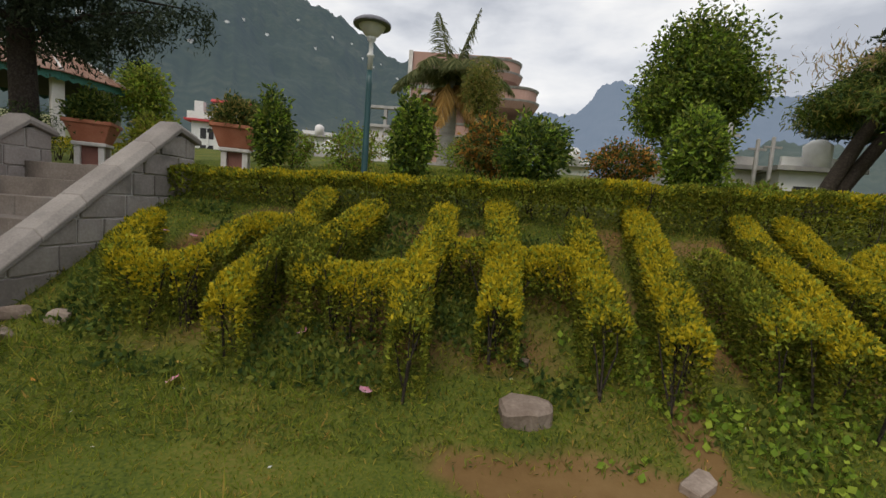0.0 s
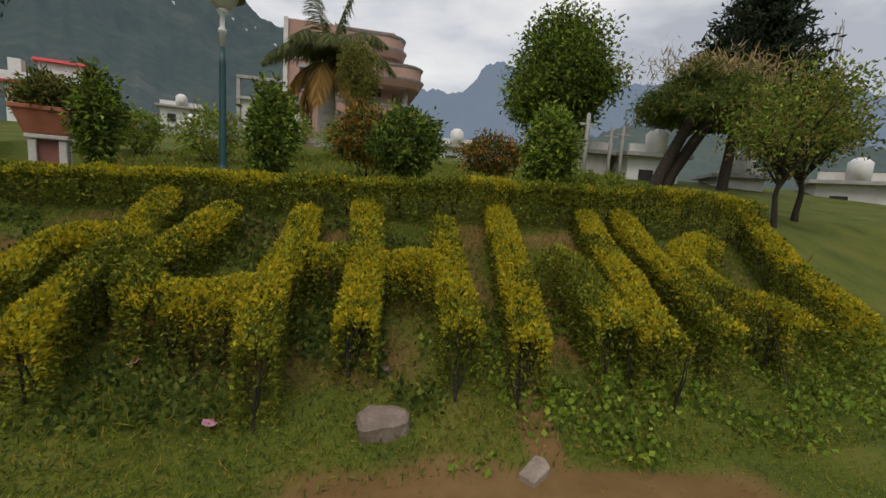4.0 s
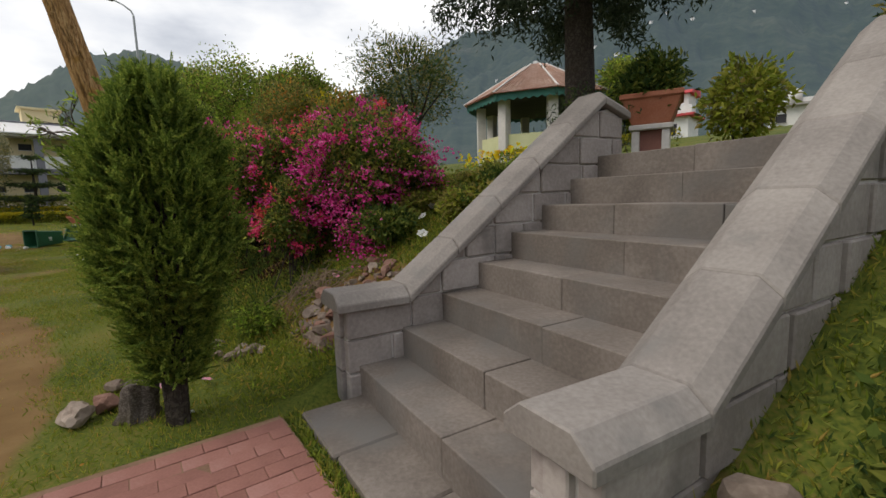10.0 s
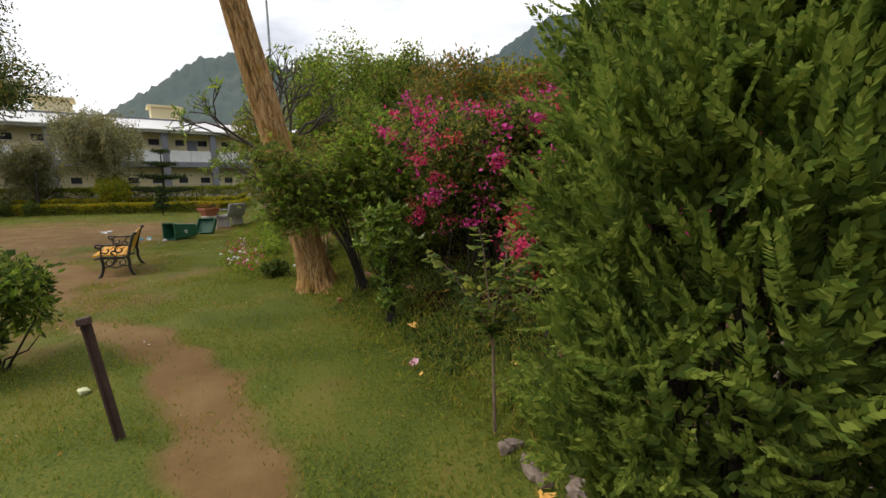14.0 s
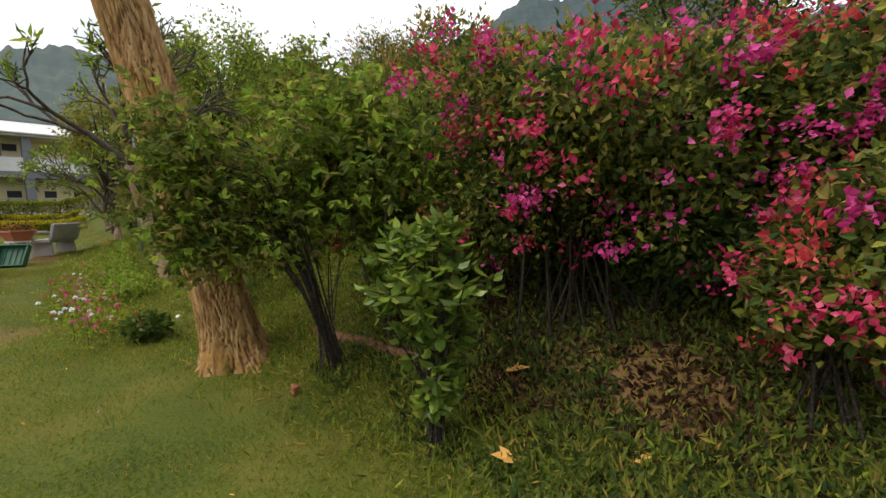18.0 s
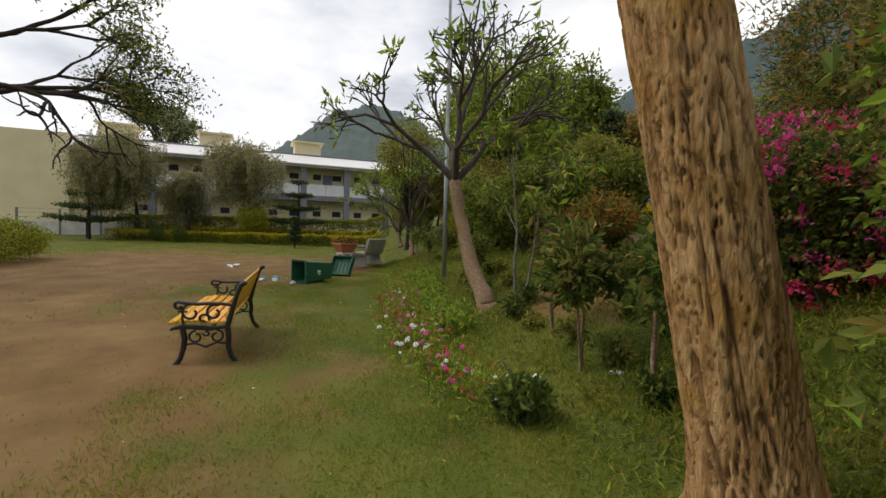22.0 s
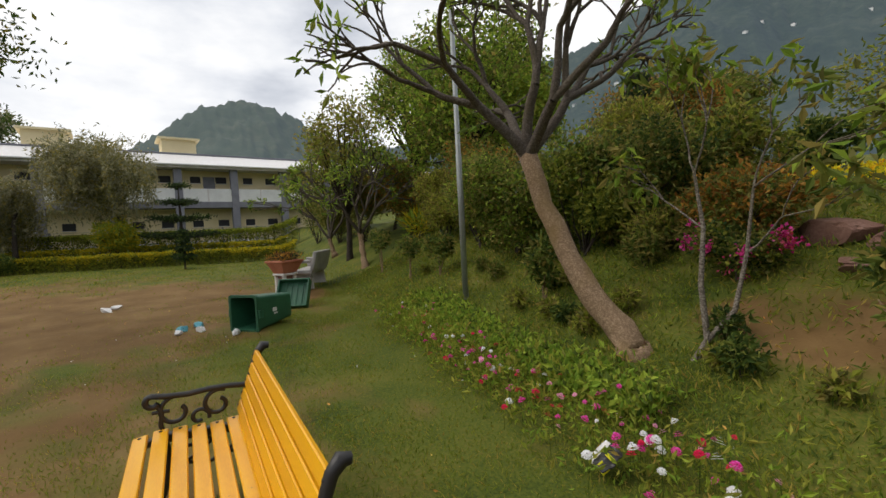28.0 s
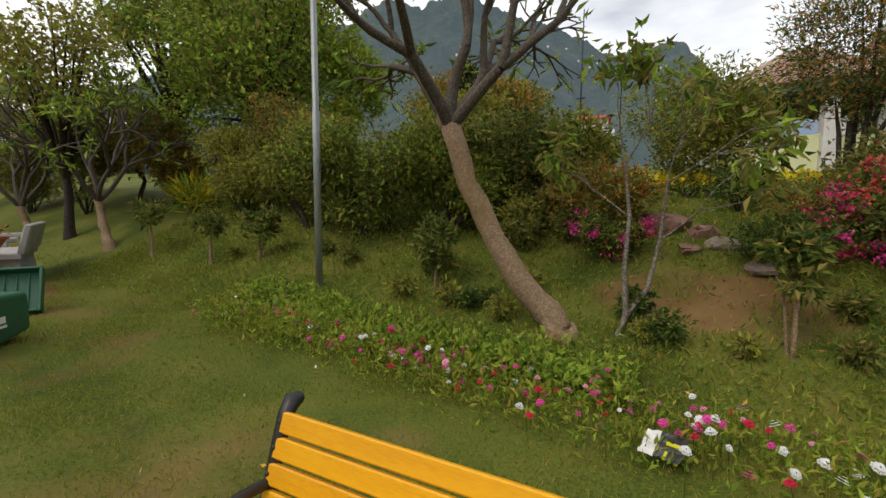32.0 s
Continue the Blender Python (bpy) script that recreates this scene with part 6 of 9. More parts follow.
def post_lamp():
    z0 = float(land(-1.4, 6.7))
    root = thing("street_lamp", "dark green lamp post with a white mushroom lantern", "lamp", pose(-1.4, 6.7, z0) @ Matrix.Diagonal((1.12, 1.12, 1.105, 1)))
    part("column", lathe([(0.075, -0.05), (0.075, 0.06), (0.055, 0.1), (0.045, 0.14), (0.04, 1.35), (0.04, 1.55)], 20), M["lamp_green"], root)
    part("neck", lathe([(0.035, 1.55), (0.035, 1.72), (0.05, 1.73), (0.05, 1.76), (0.03, 1.78), (0.028, 1.92), (0.055, 1.95), (0.06, 1.99)], 20), M["white_paint"], root)
    part("diffuser", lathe([(0.06, 1.99), (0.11, 2.03), (0.17, 2.11), (0.19, 2.15)], 28), M["plastic_white"], root)
    part("hood", lathe([(0.25, 2.13), (0.255, 2.15), (0.25, 2.17), (0.20, 2.205), (0.10, 2.24), (0.02, 2.25)], 28), M["grey_paint"], root, "grey domed lantern hood")


post_lamp()
steel_pole = thing("street_lamp", "galvanised steel street lamp with a curved arm standing in the shrubs", "street lamp", pose(-19.0, 2.33, float(land(-19.0, 2.33))))
part("pole", lathe([(0.045, -0.1), (0.045, 2.2), (0.038, 2.22), (0.036, 4.5), (0.03, 6.5), (0.028, 6.55)], 14), M["steel"], steel_pole)
part("bracket", box(-0.14, 0.14, -0.015, 0.015, 3.55, 3.58), M["steel"], steel_pole)
tube_part("arm", [[((0, 0, 6.4), 0.024), ((0, 0, 6.55), 0.024), ((0, -0.05, 6.68), 0.022), ((0, -0.22, 6.80), 0.02), ((0, -0.46, 6.90), 0.02)]], M["steel"], steel_pole, sides=8)
part("lamp_head", prism([(-0.92, 6.93), (-0.88, 6.99), (-0.5, 6.95), (-0.42, 6.90), (-0.46, 6.86), (-0.86, 6.89)], "x", -0.07, 0.07, 0.015), M["grey_paint"], steel_pole, "grey housing of the lamp")

stake = thing("iron_stake", "leaning rusty iron stake in the lawn", "post", pose(-8.02, 0.175, -0.05, 8, -4, 0))
part("angle_bar", prism([(-0.022, -0.022), (0.022, -0.022), (0.022, -0.014), (-0.014, -0.014), (-0.014, 0.022), (-0.022, 0.022)], "z", -0.1, 0.80), M["rust_pole"], stake)
part("cap", box(-0.02, 0.045, -0.03, 0.03, 0.76, 0.80, 0.004), M["rust_pole"], stake)

# fallen packet and scraps
packet = thing("snack_packet", "torn black, white and yellow snack packet in the flowers", "litter", pose(-15.0, 0.9, 0.09, 36, -6, -25) @ Matrix.Scale(1.15, 4))
for nm, x0, x1, y0, y1, m in (("foil", -0.10, -0.025, -0.075, 0.06, "plastic_white"), ("print", -0.025, 0.10, -0.07, 0.065, "black_print")):
    bm = bmesh.new()
    bmesh.ops.create_grid(bm, x_segments=8, y_segments=8, size=0.5)
    for v in bm.verts:
        x, y = x0 + (v.co.x + 0.5) * (x1 - x0), y0 + (v.co.y + 0.5) * (y1 - y0)
        v.co = Vector((x, y, 0.018 * noise.noise((x * 25, y * 25, 2)) + 0.02 - 0.5 * x * x))
    bmesh.ops.solidify(bm, geom=list(bm.faces), thickness=0.004)
    part(nm, bm, M[m], packet)
for i in range(3):
    part("stripe", box(0.02 + 0.025 * i, 0.032 + 0.025 * i, -0.072, -0.03, 0.012 - 0.008 * i, 0.02 - 0.006 * i), M["marigold"], packet)
part("stripe", box(0.015, 0.09, 0.0, 0.018, 0.016, 0.027), M["marigold"], packet)

# ---------- the long two-storey building ----------
def long_building():
    """Two storeys with open galleries, white parapet panels and a pale sheet roof. Local x runs along the front."""
    z0 = 1.1
    root = thing("school_building", "long two-storey cream building with white gallery panels", "building", pose(-48.2, -7.9, z0, 0, 0, 100.5) @ Matrix.Diagonal((1, 1, 0.96, 1)))
    L0, L1, BAY = -10.1, 26.7, 3.68
    # front faces local -y after turning; depth goes to +y
    part("wall", box(L0 - 1.4, L1, 1.2, 8.0, 0, 6.1), M["cream"], root, "cream painted wall")
    part("floor_slab", box(L0, L1, 0.0, 1.2, 3.0, 3.45), M["grey_paint"], root, "grey painted gallery slab edge")
    part("roof_slab", box(L0 - 1.35, L1 + 0.3, -0.3, 8.3, 5.95, 6.12), M["dirty_white"], root)
    part("roof_sheet", prism([(-0.5, 6.12), (8.5, 6.12), (8.5, 7.45), (2.2, 7.35), (-0.5, 6.2)], "x", L0 - 1.4, L1 + 0.4), M["plastic_white"], root, "white painted sheet roof")
    part("ridge_cap", box(L0 - 1.4, L1 + 0.4, 2.1, 2.5, 7.34, 7.46), M["grey_paint"], root)
    x = L0
    i = 0
    while x < L1 + 0.1:
        part("pillar", box(x - 0.25, x + 0.25, -0.04, 0.42, 0, 5.95), M["grey_paint"], root, "blue-grey painted pillar")
        if x + BAY <= L1 + 0.2:
            part("gallery_panel", box(x + 0.25, x + BAY - 0.25, 0.02, 0.12, 3.45, 4.45), M["white_paint"], root, "white gallery parapet panel")
            part("gallery_post", box(x + 1.8, x + 1.9, -0.01, 0.02, 3.45, 4.45), M["dirty_white"], root)
            for fl, zz in ((0, 1.6), (1, 5.0)):
                for k, w in ((0.9, 0.45), (2.6, 0.5)):
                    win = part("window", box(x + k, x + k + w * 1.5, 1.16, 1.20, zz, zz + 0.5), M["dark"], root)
                    part("window_frame", box(x + k - 0.05, x + k + w * 1.5 + 0.05, 1.14, 1.16, zz - 0.05, zz), M["dirty_white"], win)
            if i % 2 == 0:
                d = part("door", box(x + 1.75, x + 2.55, 1.15, 1.20, 3.45, 5.5), M["grey_paint"], root)
        x += BAY
        i += 1
    for xx in (-10.6, -3.6, 4.1):
        t = part("water_tank_room", box(xx, xx + 2.3, 3.2, 5.2, 7.3, 8.7), M["cream"], root, "cream water tank room on the roof")
        part("cap_slab", box(xx - 0.25, xx + 2.55, 2.95, 5.45, 8.7, 8.85), M["cream"], t)
    # end wall block
    part("stair_tower", box(L0 - 6.0, L0 - 1.45, 0.4, 8.0, 0, 7.2), M["cream"], root, "plain cream end block")


long_building()
fence = thing("white_fence", "low white compound wall with a wire fence before the building", "fence", pose(-45.2, -7.5, 0.72, 0, 0, 100))
for i in range(15):
    part("post", box(-13 + 2.2 * i - 0.05, -13 + 2.2 * i + 0.05, -0.05, 0.05, 0, 1.7), M["grey_paint"], fence)
    part("panel", box(-13 + 2.2 * i + 0.06, -13 + 2.2 * i + 2.14, -0.03, 0.03, 0, 0.85), M["dirty_white"], fence)
    for zz in (1.1, 1.4, 1.65):
        part("wire", box(-13 + 2.2 * i + 0.05, -13 + 2.2 * i + 2.15, -0.008, 0.008, zz, zz + 0.016), M["grey_paint"], fence)

hedge("far_hedge", "long low clipped golden hedge beyond the lawn", [[(-39.5, -13.5), (-37.2, -6), (-34.8, 2.2)]], 0.8, 0.62, 1600, 0.42, group="far hedges", low=0.0, leaf=0.09)
hedge("far_hedge", "long low clipped golden hedge beyond the lawn", [[(-41.6, -11.0), (-39.5, -4), (-37.6, 2.2)]], 0.8, 0.85, 1600, 0.36, group="far hedges", low=0.0, leaf=0.09)
hedge("far_hedge", "long dark green clipped hedge beyond the lawn", [[(-44.2, -15.0), (-41.9, -6), (-39.3, 3.0)]], 0.9, 1.55, 1900, -0.6, group="far hedges", low=0.0, leaf=0.10)


def weeping(at, h, r, seed, n=20000):
    """A loose weeping tree with hanging sprays."""
    root = thing("weeping_tree", "loose grey-green bottlebrush tree with weeping sprays", "tree", pose(*at, float(land(*at))), group="trees before the building")
    rr = random.Random(seed)
    paths, tips = branches((0, 0, h * 0.35), (0, 0, 1), h * 0.28, 0.09, 3, 0.55, rr, kids=(2, 3), shrink=0.75)
    paths.append([((0, 0, -0.1), 0.16), ((0.03, 0, h * 0.2), 0.12), ((0, 0, h * 0.35), 0.1)])
    tube_part("branching", paths, M["bark_dark"], root, sides=6)
    P = []
    for p, d in tips:
        for j in range(max(3, n // len(tips) // 45)):
            q = p + rng.normal(0, r * 0.30, 3) * (1, 1, 0.7)
            ln = rng.uniform(0.8, 2.8)
            s = rng.random(45)[:, None]
            P.append(q + np.array((0, 0, -1.0)) * s * ln + rng.normal(0, 0.09, (45, 3)))
    P = np.concatenate(P)
    P = P[P[:, 2] > 0.7]
    leaves("crown", P, 0.22, 0.24, [M["leaf_olive"], M["leaf_grey"], M["leaf_grey"]], root, midx=rng.integers(0, 3, len(P)), up=-0.9)


weeping((-41.2, -5.6), 5.6, 2.4, 2, 34000)
weeping((-40.3, -12.4), 5.4, 2.4, 6, 34000)
weeping((-40.6, -9.6), 4.0, 1.6, 11, 15000)
weeping((-41.5, -15.6), 4.2, 1.8, 13, 9000)


def tiered_pine(at, h, r, tiers, name="araucaria", label="small dark pine with flat tiers of branches", lean=0.0, mat="leaf_dark", n=260, z=None, leaf=0.2):
    root = thing(name, label, "tree", pose(*at, float(land(*at)) if z is None else z), group="")
    paths = [[((0, 0, -0.1), h * 0.028), ((lean * 0.4, 0, h * 0.5), h * 0.02), ((lean, 0, h), h * 0.006)]]
    P, O = [], []
    for t in range(tiers):
        k = t / (tiers - 1)
        z_ = h * (0.32 + 0.66 * k)
        rad = r * (1 - 0.78 * k)
        nb = 9 - int(4 * k)
        for b in range(nb):
            a = 6.283 * b / nb + t * 0.7
            e = np.array((lean * z_ / h + math.cos(a) * rad, math.sin(a) * rad, z_ + 0.10 * rad))
            s0 = np.array((lean * z_ / h, 0, z_))
            paths.append([(s0, h * 0.008), ((s0 + e) / 2 + (0, 0, -0.06 * rad), h * 0.006), (e, h * 0.003)])
            m = max(8, int(n * rad / r / nb * 2))
            s = rng.random(m)[:, None] ** 0.7
            P.append(s0 + (e - s0) * s + rng.normal(0, 0.07 * r, (m, 3)) * (1, 1, 0.35))
            O.append(np.tile((e - s0) / np.linalg.norm(e - s0), (m, 1)))
    tube_part("branching", paths, M["bark_dark"], root, sides=5)
    leaves("crown", np.concatenate(P), leaf, 0.3, [M[mat], M["conifer"]], root, midx=rng.integers(0, 2, sum(map(len, P))), out=np.concatenate(O), outw=0.6, up=0.2)


tiered_pine((-38.8, -2.7), 3.9, 1.75, 4, n=900, leaf=0.16)
tiered_pine((-39.6, -14.6), 3.4, 2.0, 4, n=700)
tiered_pine((-33.4, -2.3), 1.5, 0.3, 4, label="thin young pine on the lawn")
shrub("golden_bush", "rounded yellow-green bush beyond the lawn", (-39.0, -5.4), (1.0, 1.0, 0.8), 0.7, ["hedge_bright", "hedge_gold"], 2600, 0.16, weights=(0.6, 0.4), stems=4, stem_r=0.03)
for q in ((-37.9, -3.4), (-37.4, -9.0), (-38.0, -10.4)):
    shrub("ball_shrub", "small clipped round shrub by the far hedge", q, (0.42, 0.42, 0.42), 0.05, ["leaf_mid", "leaf_dark"], 900, 0.1, weights=(0.5, 0.5), group="ball shrubs")
shrub("golden_bush", "wide clipped yellow-green bush at the edge of the earth ground", (-24.8, -9.6), (2.1, 1.1, 0.62), 0.0, ["hedge_bright", "hedge_gold", "hedge_green"], 14000, 0.07, weights=(0.4, 0.12, 0.48), stems=6, shell=0.8)
def shade_tree(at):
    """A wide old tree: long level boughs, fine forks, loose tufts of small leaves at the tips."""
    z0 = float(land(*at))
    root = thing("shade_tree", "large dark tree with spreading boughs over the ground", "tree", pose(*at, z0))
    r = random.Random(14)
    tube_part("trunk", [[((0, 0, -0.1), 0.32), ((0.05, 0, 0.5), 0.24), ((0.1, 0.1, 2.0), 0.2), ((0.2, 0.2, 4.0), 0.15)]], M["bark_dark"], root, sides=10)
    paths, tips = [], []
    for way, ln in (((-0.42, 1.0, 0.30), 1.9), ((-0.05, 1.0, 0.22), 1.7), ((0.35, 0.9, 0.45), 1.9), ((-1.0, 0.3, 0.4), 1.9), ((0.9, 0.1, 0.4), 1.8), ((-0.3, -0.9, 0.4), 1.8), ((0.1, 0.2, 1.0), 1.5)):
        branches((0.2, 0.2, 3.9), way, ln, 0.085, 4, 0.48, r, curl=0.4, shrink=0.74, out=paths, tips=tips, rise=0.05)
    tube_part("branching", paths, M["bark_dark"], root, sides=5)
    P = np.concatenate([p + rng.normal(0, 1, (74, 3)) * (0.25, 0.25, 0.15) for p, _ in tips if p[2] > 3.9])
    leaves("crown", P, 0.11, 0.42, [M["leaf_dark"], M["leaf_olive"]], root, midx=(rng.random(len(P)) < 0.4).astype(int), up=-0.3)


shade_tree((-21.6, -8.9))
leafy_tree("far_tree", "rounded tree behind the roof of the building", (-58, -17.2), 8.0, 0.3, (0, 0, 10.9), (3.0, 3.8, 2.5), 6000, 0.3, ["leaf_grey", "leaf_dark"], lumps=18, seed=6, weights=(0.5, 0.5))


# ---------- gazebo ----------
def gazebo(at, z0, size, turn, label):
    root = thing("gazebo", label, "gazebo", pose(*at, z0, 0, 0, turn) @ Matrix.Diagonal((size[0], size[0], size[1], 1)))
    part("plinth", lathe([(2.3, -1.2), (2.3, 0.18), (2.22, 0.2)], 8), M["dirty_white"], root)
    R = 2.0
    for i in range(8):
        a, b = radians(45 * i), radians(45 * (i + 1))
        p = part("pillar", box(-0.15, 0.15, -0.15, 0.15, 0.2, 2.75, 0.01), M["dirty_white"], root)
        p.matrix_local = pose(R * math.cos(a), R * math.sin(a), 0, 0, 0, 45 * i)
        mx, my = R * (math.cos(a) + math.cos(b)) / 2, R * (math.sin(a) + math.sin(b)) / 2
        if i != 1:
            w = part("low_wall", box(-0.06, 0.06, -0.62, 0.62, 0.2, 1.35), M["lime"], root, "pale lime-washed low wall")
            w.matrix_local = pose(mx, my, 0, 0, 0, 45 * i + 22.5)
        v = part("valance", prism([(-1.0, 2.86), (1.0, 2.86), (1.0, 2.62)] + [(1.0 - 0.125 * k, 2.55 if k % 2 else 2.64) for k in range(1, 16)] + [(-1.0, 2.62)], "x", -0.012, 0.012), M["fringe"], root, "dark green scalloped valance")
        v.matrix_local = pose(mx * 1.235, my * 1.235, 0, 0, 0, 45 * i + 22.5)
    bm = bmesh.new()
    er, ez, tr, tz = 2.62, 2.86, 0.38, 4.45
    lo = [bm.verts.new((er * math.cos(radians(45 * i)), er * math.sin(radians(45 * i)), ez)) for i in range(8)]
    hi = [bm.verts.new((tr * math.cos(radians(45 * i)), tr * math.sin(radians(45 * i)), tz)) for i in range(8)]
    apex = bm.verts.new((0, 0, tz + 0.12))
    for i in range(8):
        j = (i + 1) % 8
        bm.faces.new((lo[i], lo[j], hi[j], hi[i])), bm.faces.new((hi[i], hi[j], apex))
    bmesh.ops.solidify(bm, geom=list(bm.faces), thickness=0.04)
    roof = part("roof", bm, M["roof_tin"], root)
    # corrugation ribs and hip caps
    for i in range(8):
        a, b = radians(45 * i), radians(45 * (i + 1))
        A0, B0 = np.array((math.cos(a), math.sin(a))), np.array((math.cos(b), math.sin(b)))
        ribs = []
        for k in range(1, 12):
            s = k / 12
            e = A0 * (1 - s) + B0 * s
            ribs.append([((*(e * er), ez + 0.012), 0.013), ((*(e * tr), tz + 0.012), 0.01)])
        tube_part("roof_ribs", ribs, M["roof_tin"], roof, sides=5, kind="stuff")
        tube_part("hip_cap", [[((*(A0 * er), ez + 0.02), 0.035), ((*(A0 * tr), tz + 0.02), 0.03)]], M["dirty_white"], roof, sides=6)
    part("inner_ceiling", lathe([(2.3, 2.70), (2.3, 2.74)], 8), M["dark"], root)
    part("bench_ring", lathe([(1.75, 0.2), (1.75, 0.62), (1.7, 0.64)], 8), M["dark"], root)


gazebo((-12.55, 12.8), 2.05, (0.92, 0.75), 10, "octagonal garden gazebo with rusty pink tin roof and green valance")
mast = thing("radio_mast", "thin dark lattice mast far beyond the terrace", "mast", pose(-20.5, 25.0, 2.5))
part("mast", lathe([(0.07, 0), (0.05, 6), (0.03, 10.2)], 8), M["dark"], mast)
for zz in (5.2, 6.4, 8.6):
    part("crossarm", box(-0.25, 0.25, -0.03, 0.03, zz, zz + 0.07), M["dark"], mast)


# ---------- houses beyond the terrace ----------
def red_house():
    root = thing("white_house", "small white house with a red-trimmed roof terrace", "house", pose(-24.0, 44.0, 2.6, 0, 0, 12))
    part("wall", box(-2.4, 2.4, -2.0, 2.0, 0, 5.2), M["white_paint"], root)
    part("roof_slab", box(-2.9, 2.9, -2.5, 2.2, 5.2, 5.4), M["red_paint"], root, "red-edged roof slab")
    part("parapet", box(-2.7, 2.7, -2.3, -2.2, 5.4, 6.1), M["white_paint"], root)
    part("stair_room", box(-0.6, 2.2, -1.2, 1.6, 5.4, 7.3), M["white_paint"], root)
    part("red_roof", prism([(-1.6, 7.3), (2.0, 7.3), (2.0, 7.9), (-1.2, 7.6)], "x", -0.9, 2.5), M["red_paint"], root)
    part("tank", box(-2.3, -1.5, -1.6, -0.8, 5.4, 7.2), M["plastic_white"], root)
    for i in range(4):
        part("rail_post", box(-2.1 + 1.2 * i, -2.0 + 1.2 * i, -2.25, -2.15, 2.8, 4.2), M["white_paint"], root)
    for zz in (2.0, 3.6):
        for x in (-1.6, 0.3):
            w = part("window", box(x, x + 1.2, -2.03, -2.0, zz, zz + 1.0), M["dark"], root)
            part("frame", box(x + 0.56, x + 0.62, -2.05, -2.03, zz, zz + 1.0), M["white_paint"], w)


red_house()


def rounded_slab(x0, x1, y0, y1, r, z0, z1, grow=0.0):
    """A slab whose front right corner is rounded in plan; grow flares its upper edge."""
    bm = bmesh.new()
    rings = []
    for z, g in ((z0, 0.0), (z1, grow)):
        pts = [(x0 - g, y1), (x0 - g, y0 - g)]
        pts += [(x1 - r + (r + g) * math.sin(radians(9 * k)), y0 + r - (r + g) * math.cos(radians(9 * k))) for k in range(11)]
        pts.append((x1 + g, y1))
        rings.append([bm.verts.new((a, b, z)) for a, b in pts])
    n = len(rings[0])
    for i in range(n):
        bm.faces.new((rings[0][i], rings[0][(i + 1) % n], rings[1][(i + 1) % n], rings[1][i]))
    bm.faces.new(rings[0][::-1]), bm.faces.new(rings[1])
    bmesh.ops.recalc_face_normals(bm, faces=bm.faces)
    return bm


def pink_building():
    root = thing("brick_building", "unfinished pink brick building with rounded balconies", "building", pose(0, 34.0, 1.6, 0, 0, 0))
    part("wall", box(-4.1, 3.4, 0, 8, 0, 11.4), M["pink_brick"], root)
    part("white_wall", box(-5.6, -3.0, -2.2, -0.1, 0, 4.6), M["white_paint"], root, "white painted lower block")
    part("white_slot", box(-4.95, -4.7, -2.23, -2.2, 1.6, 2.9), M["grey_paint"], root)
    for zz, inset in ((4.9, 0.3), (7.7, 0.0), (10.0, 1.25)):
        x1 = 5.35 - inset
        bal = part("balcony", rounded_slab(-0.6, x1, -1.9 + inset, 7.5, 1.5, zz - 0.45, zz, 0.28), M["pink_brick"], root, "rounded brick balcony with moulded edges")
        part("moulding", rounded_slab(-0.6, x1 + 0.28, -2.18 + inset, 7.4, 1.78, zz + 0.003, zz + 0.14, 0.06), M["concrete"], bal)
        part("parapet", rounded_slab(-0.6, x1 + 0.1, -2.0 + inset, 7.3, 1.6, zz + 0.143, zz + 0.9, 0.0), M["pink_brick"], bal)
        part("coping", rounded_slab(-0.6, x1 + 0.16, -2.06 + inset, 7.35, 1.66, zz + 0.903, zz + 1.05, 0.08), M["concrete"], bal)
    for x, y in ((4.3, -0.7), (1.2, -1.2), (4.6, 3.0)):
        part("column", lathe([(0.2, 0), (0.2, 7.25)], 12), M["concrete"], root).matrix_local = pose(x, y, 0)
    for zz in (0.9, 3.8, 6.7):
        for x in (-3.3, -1.5, 1.6):
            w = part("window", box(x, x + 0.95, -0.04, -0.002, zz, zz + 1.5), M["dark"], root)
            part("sill", box(x - 0.1, x + 1.05, -0.14, -0.002, zz - 0.12, zz - 0.002), M["concrete"], w)
            part("lintel", box(x - 0.15, x + 1.1, -0.06, -0.002, zz + 1.502, zz + 1.7), M["concrete"], w)
    for zz in (2.9, 5.8, 8.7):
        part("floor_band", box(-4.16, -0.62, -0.08, -0.003, zz, zz + 0.3), M["concrete"], root)
    part("corner_post", box(-4.4, -4.103, -0.25, 0.2, 0, 11.4), M["dirty_white"], root)
    for z1 in (5.5, 6.9):
        part("frame_beam", box(-7.4, -4.45, -0.5, 0.0, z1, z1 + 0.2), M["concrete"], root)
    for x in (-7.4, -6.0):
        part("frame_post", box(x, x + 0.22, -0.45, -0.05, 0, 6.9), M["concrete"], root)
    part("infill", box(-7.15, -4.45, -0.2, -0.1, 0, 5.5), M["dirty_white"], root)


pink_building()


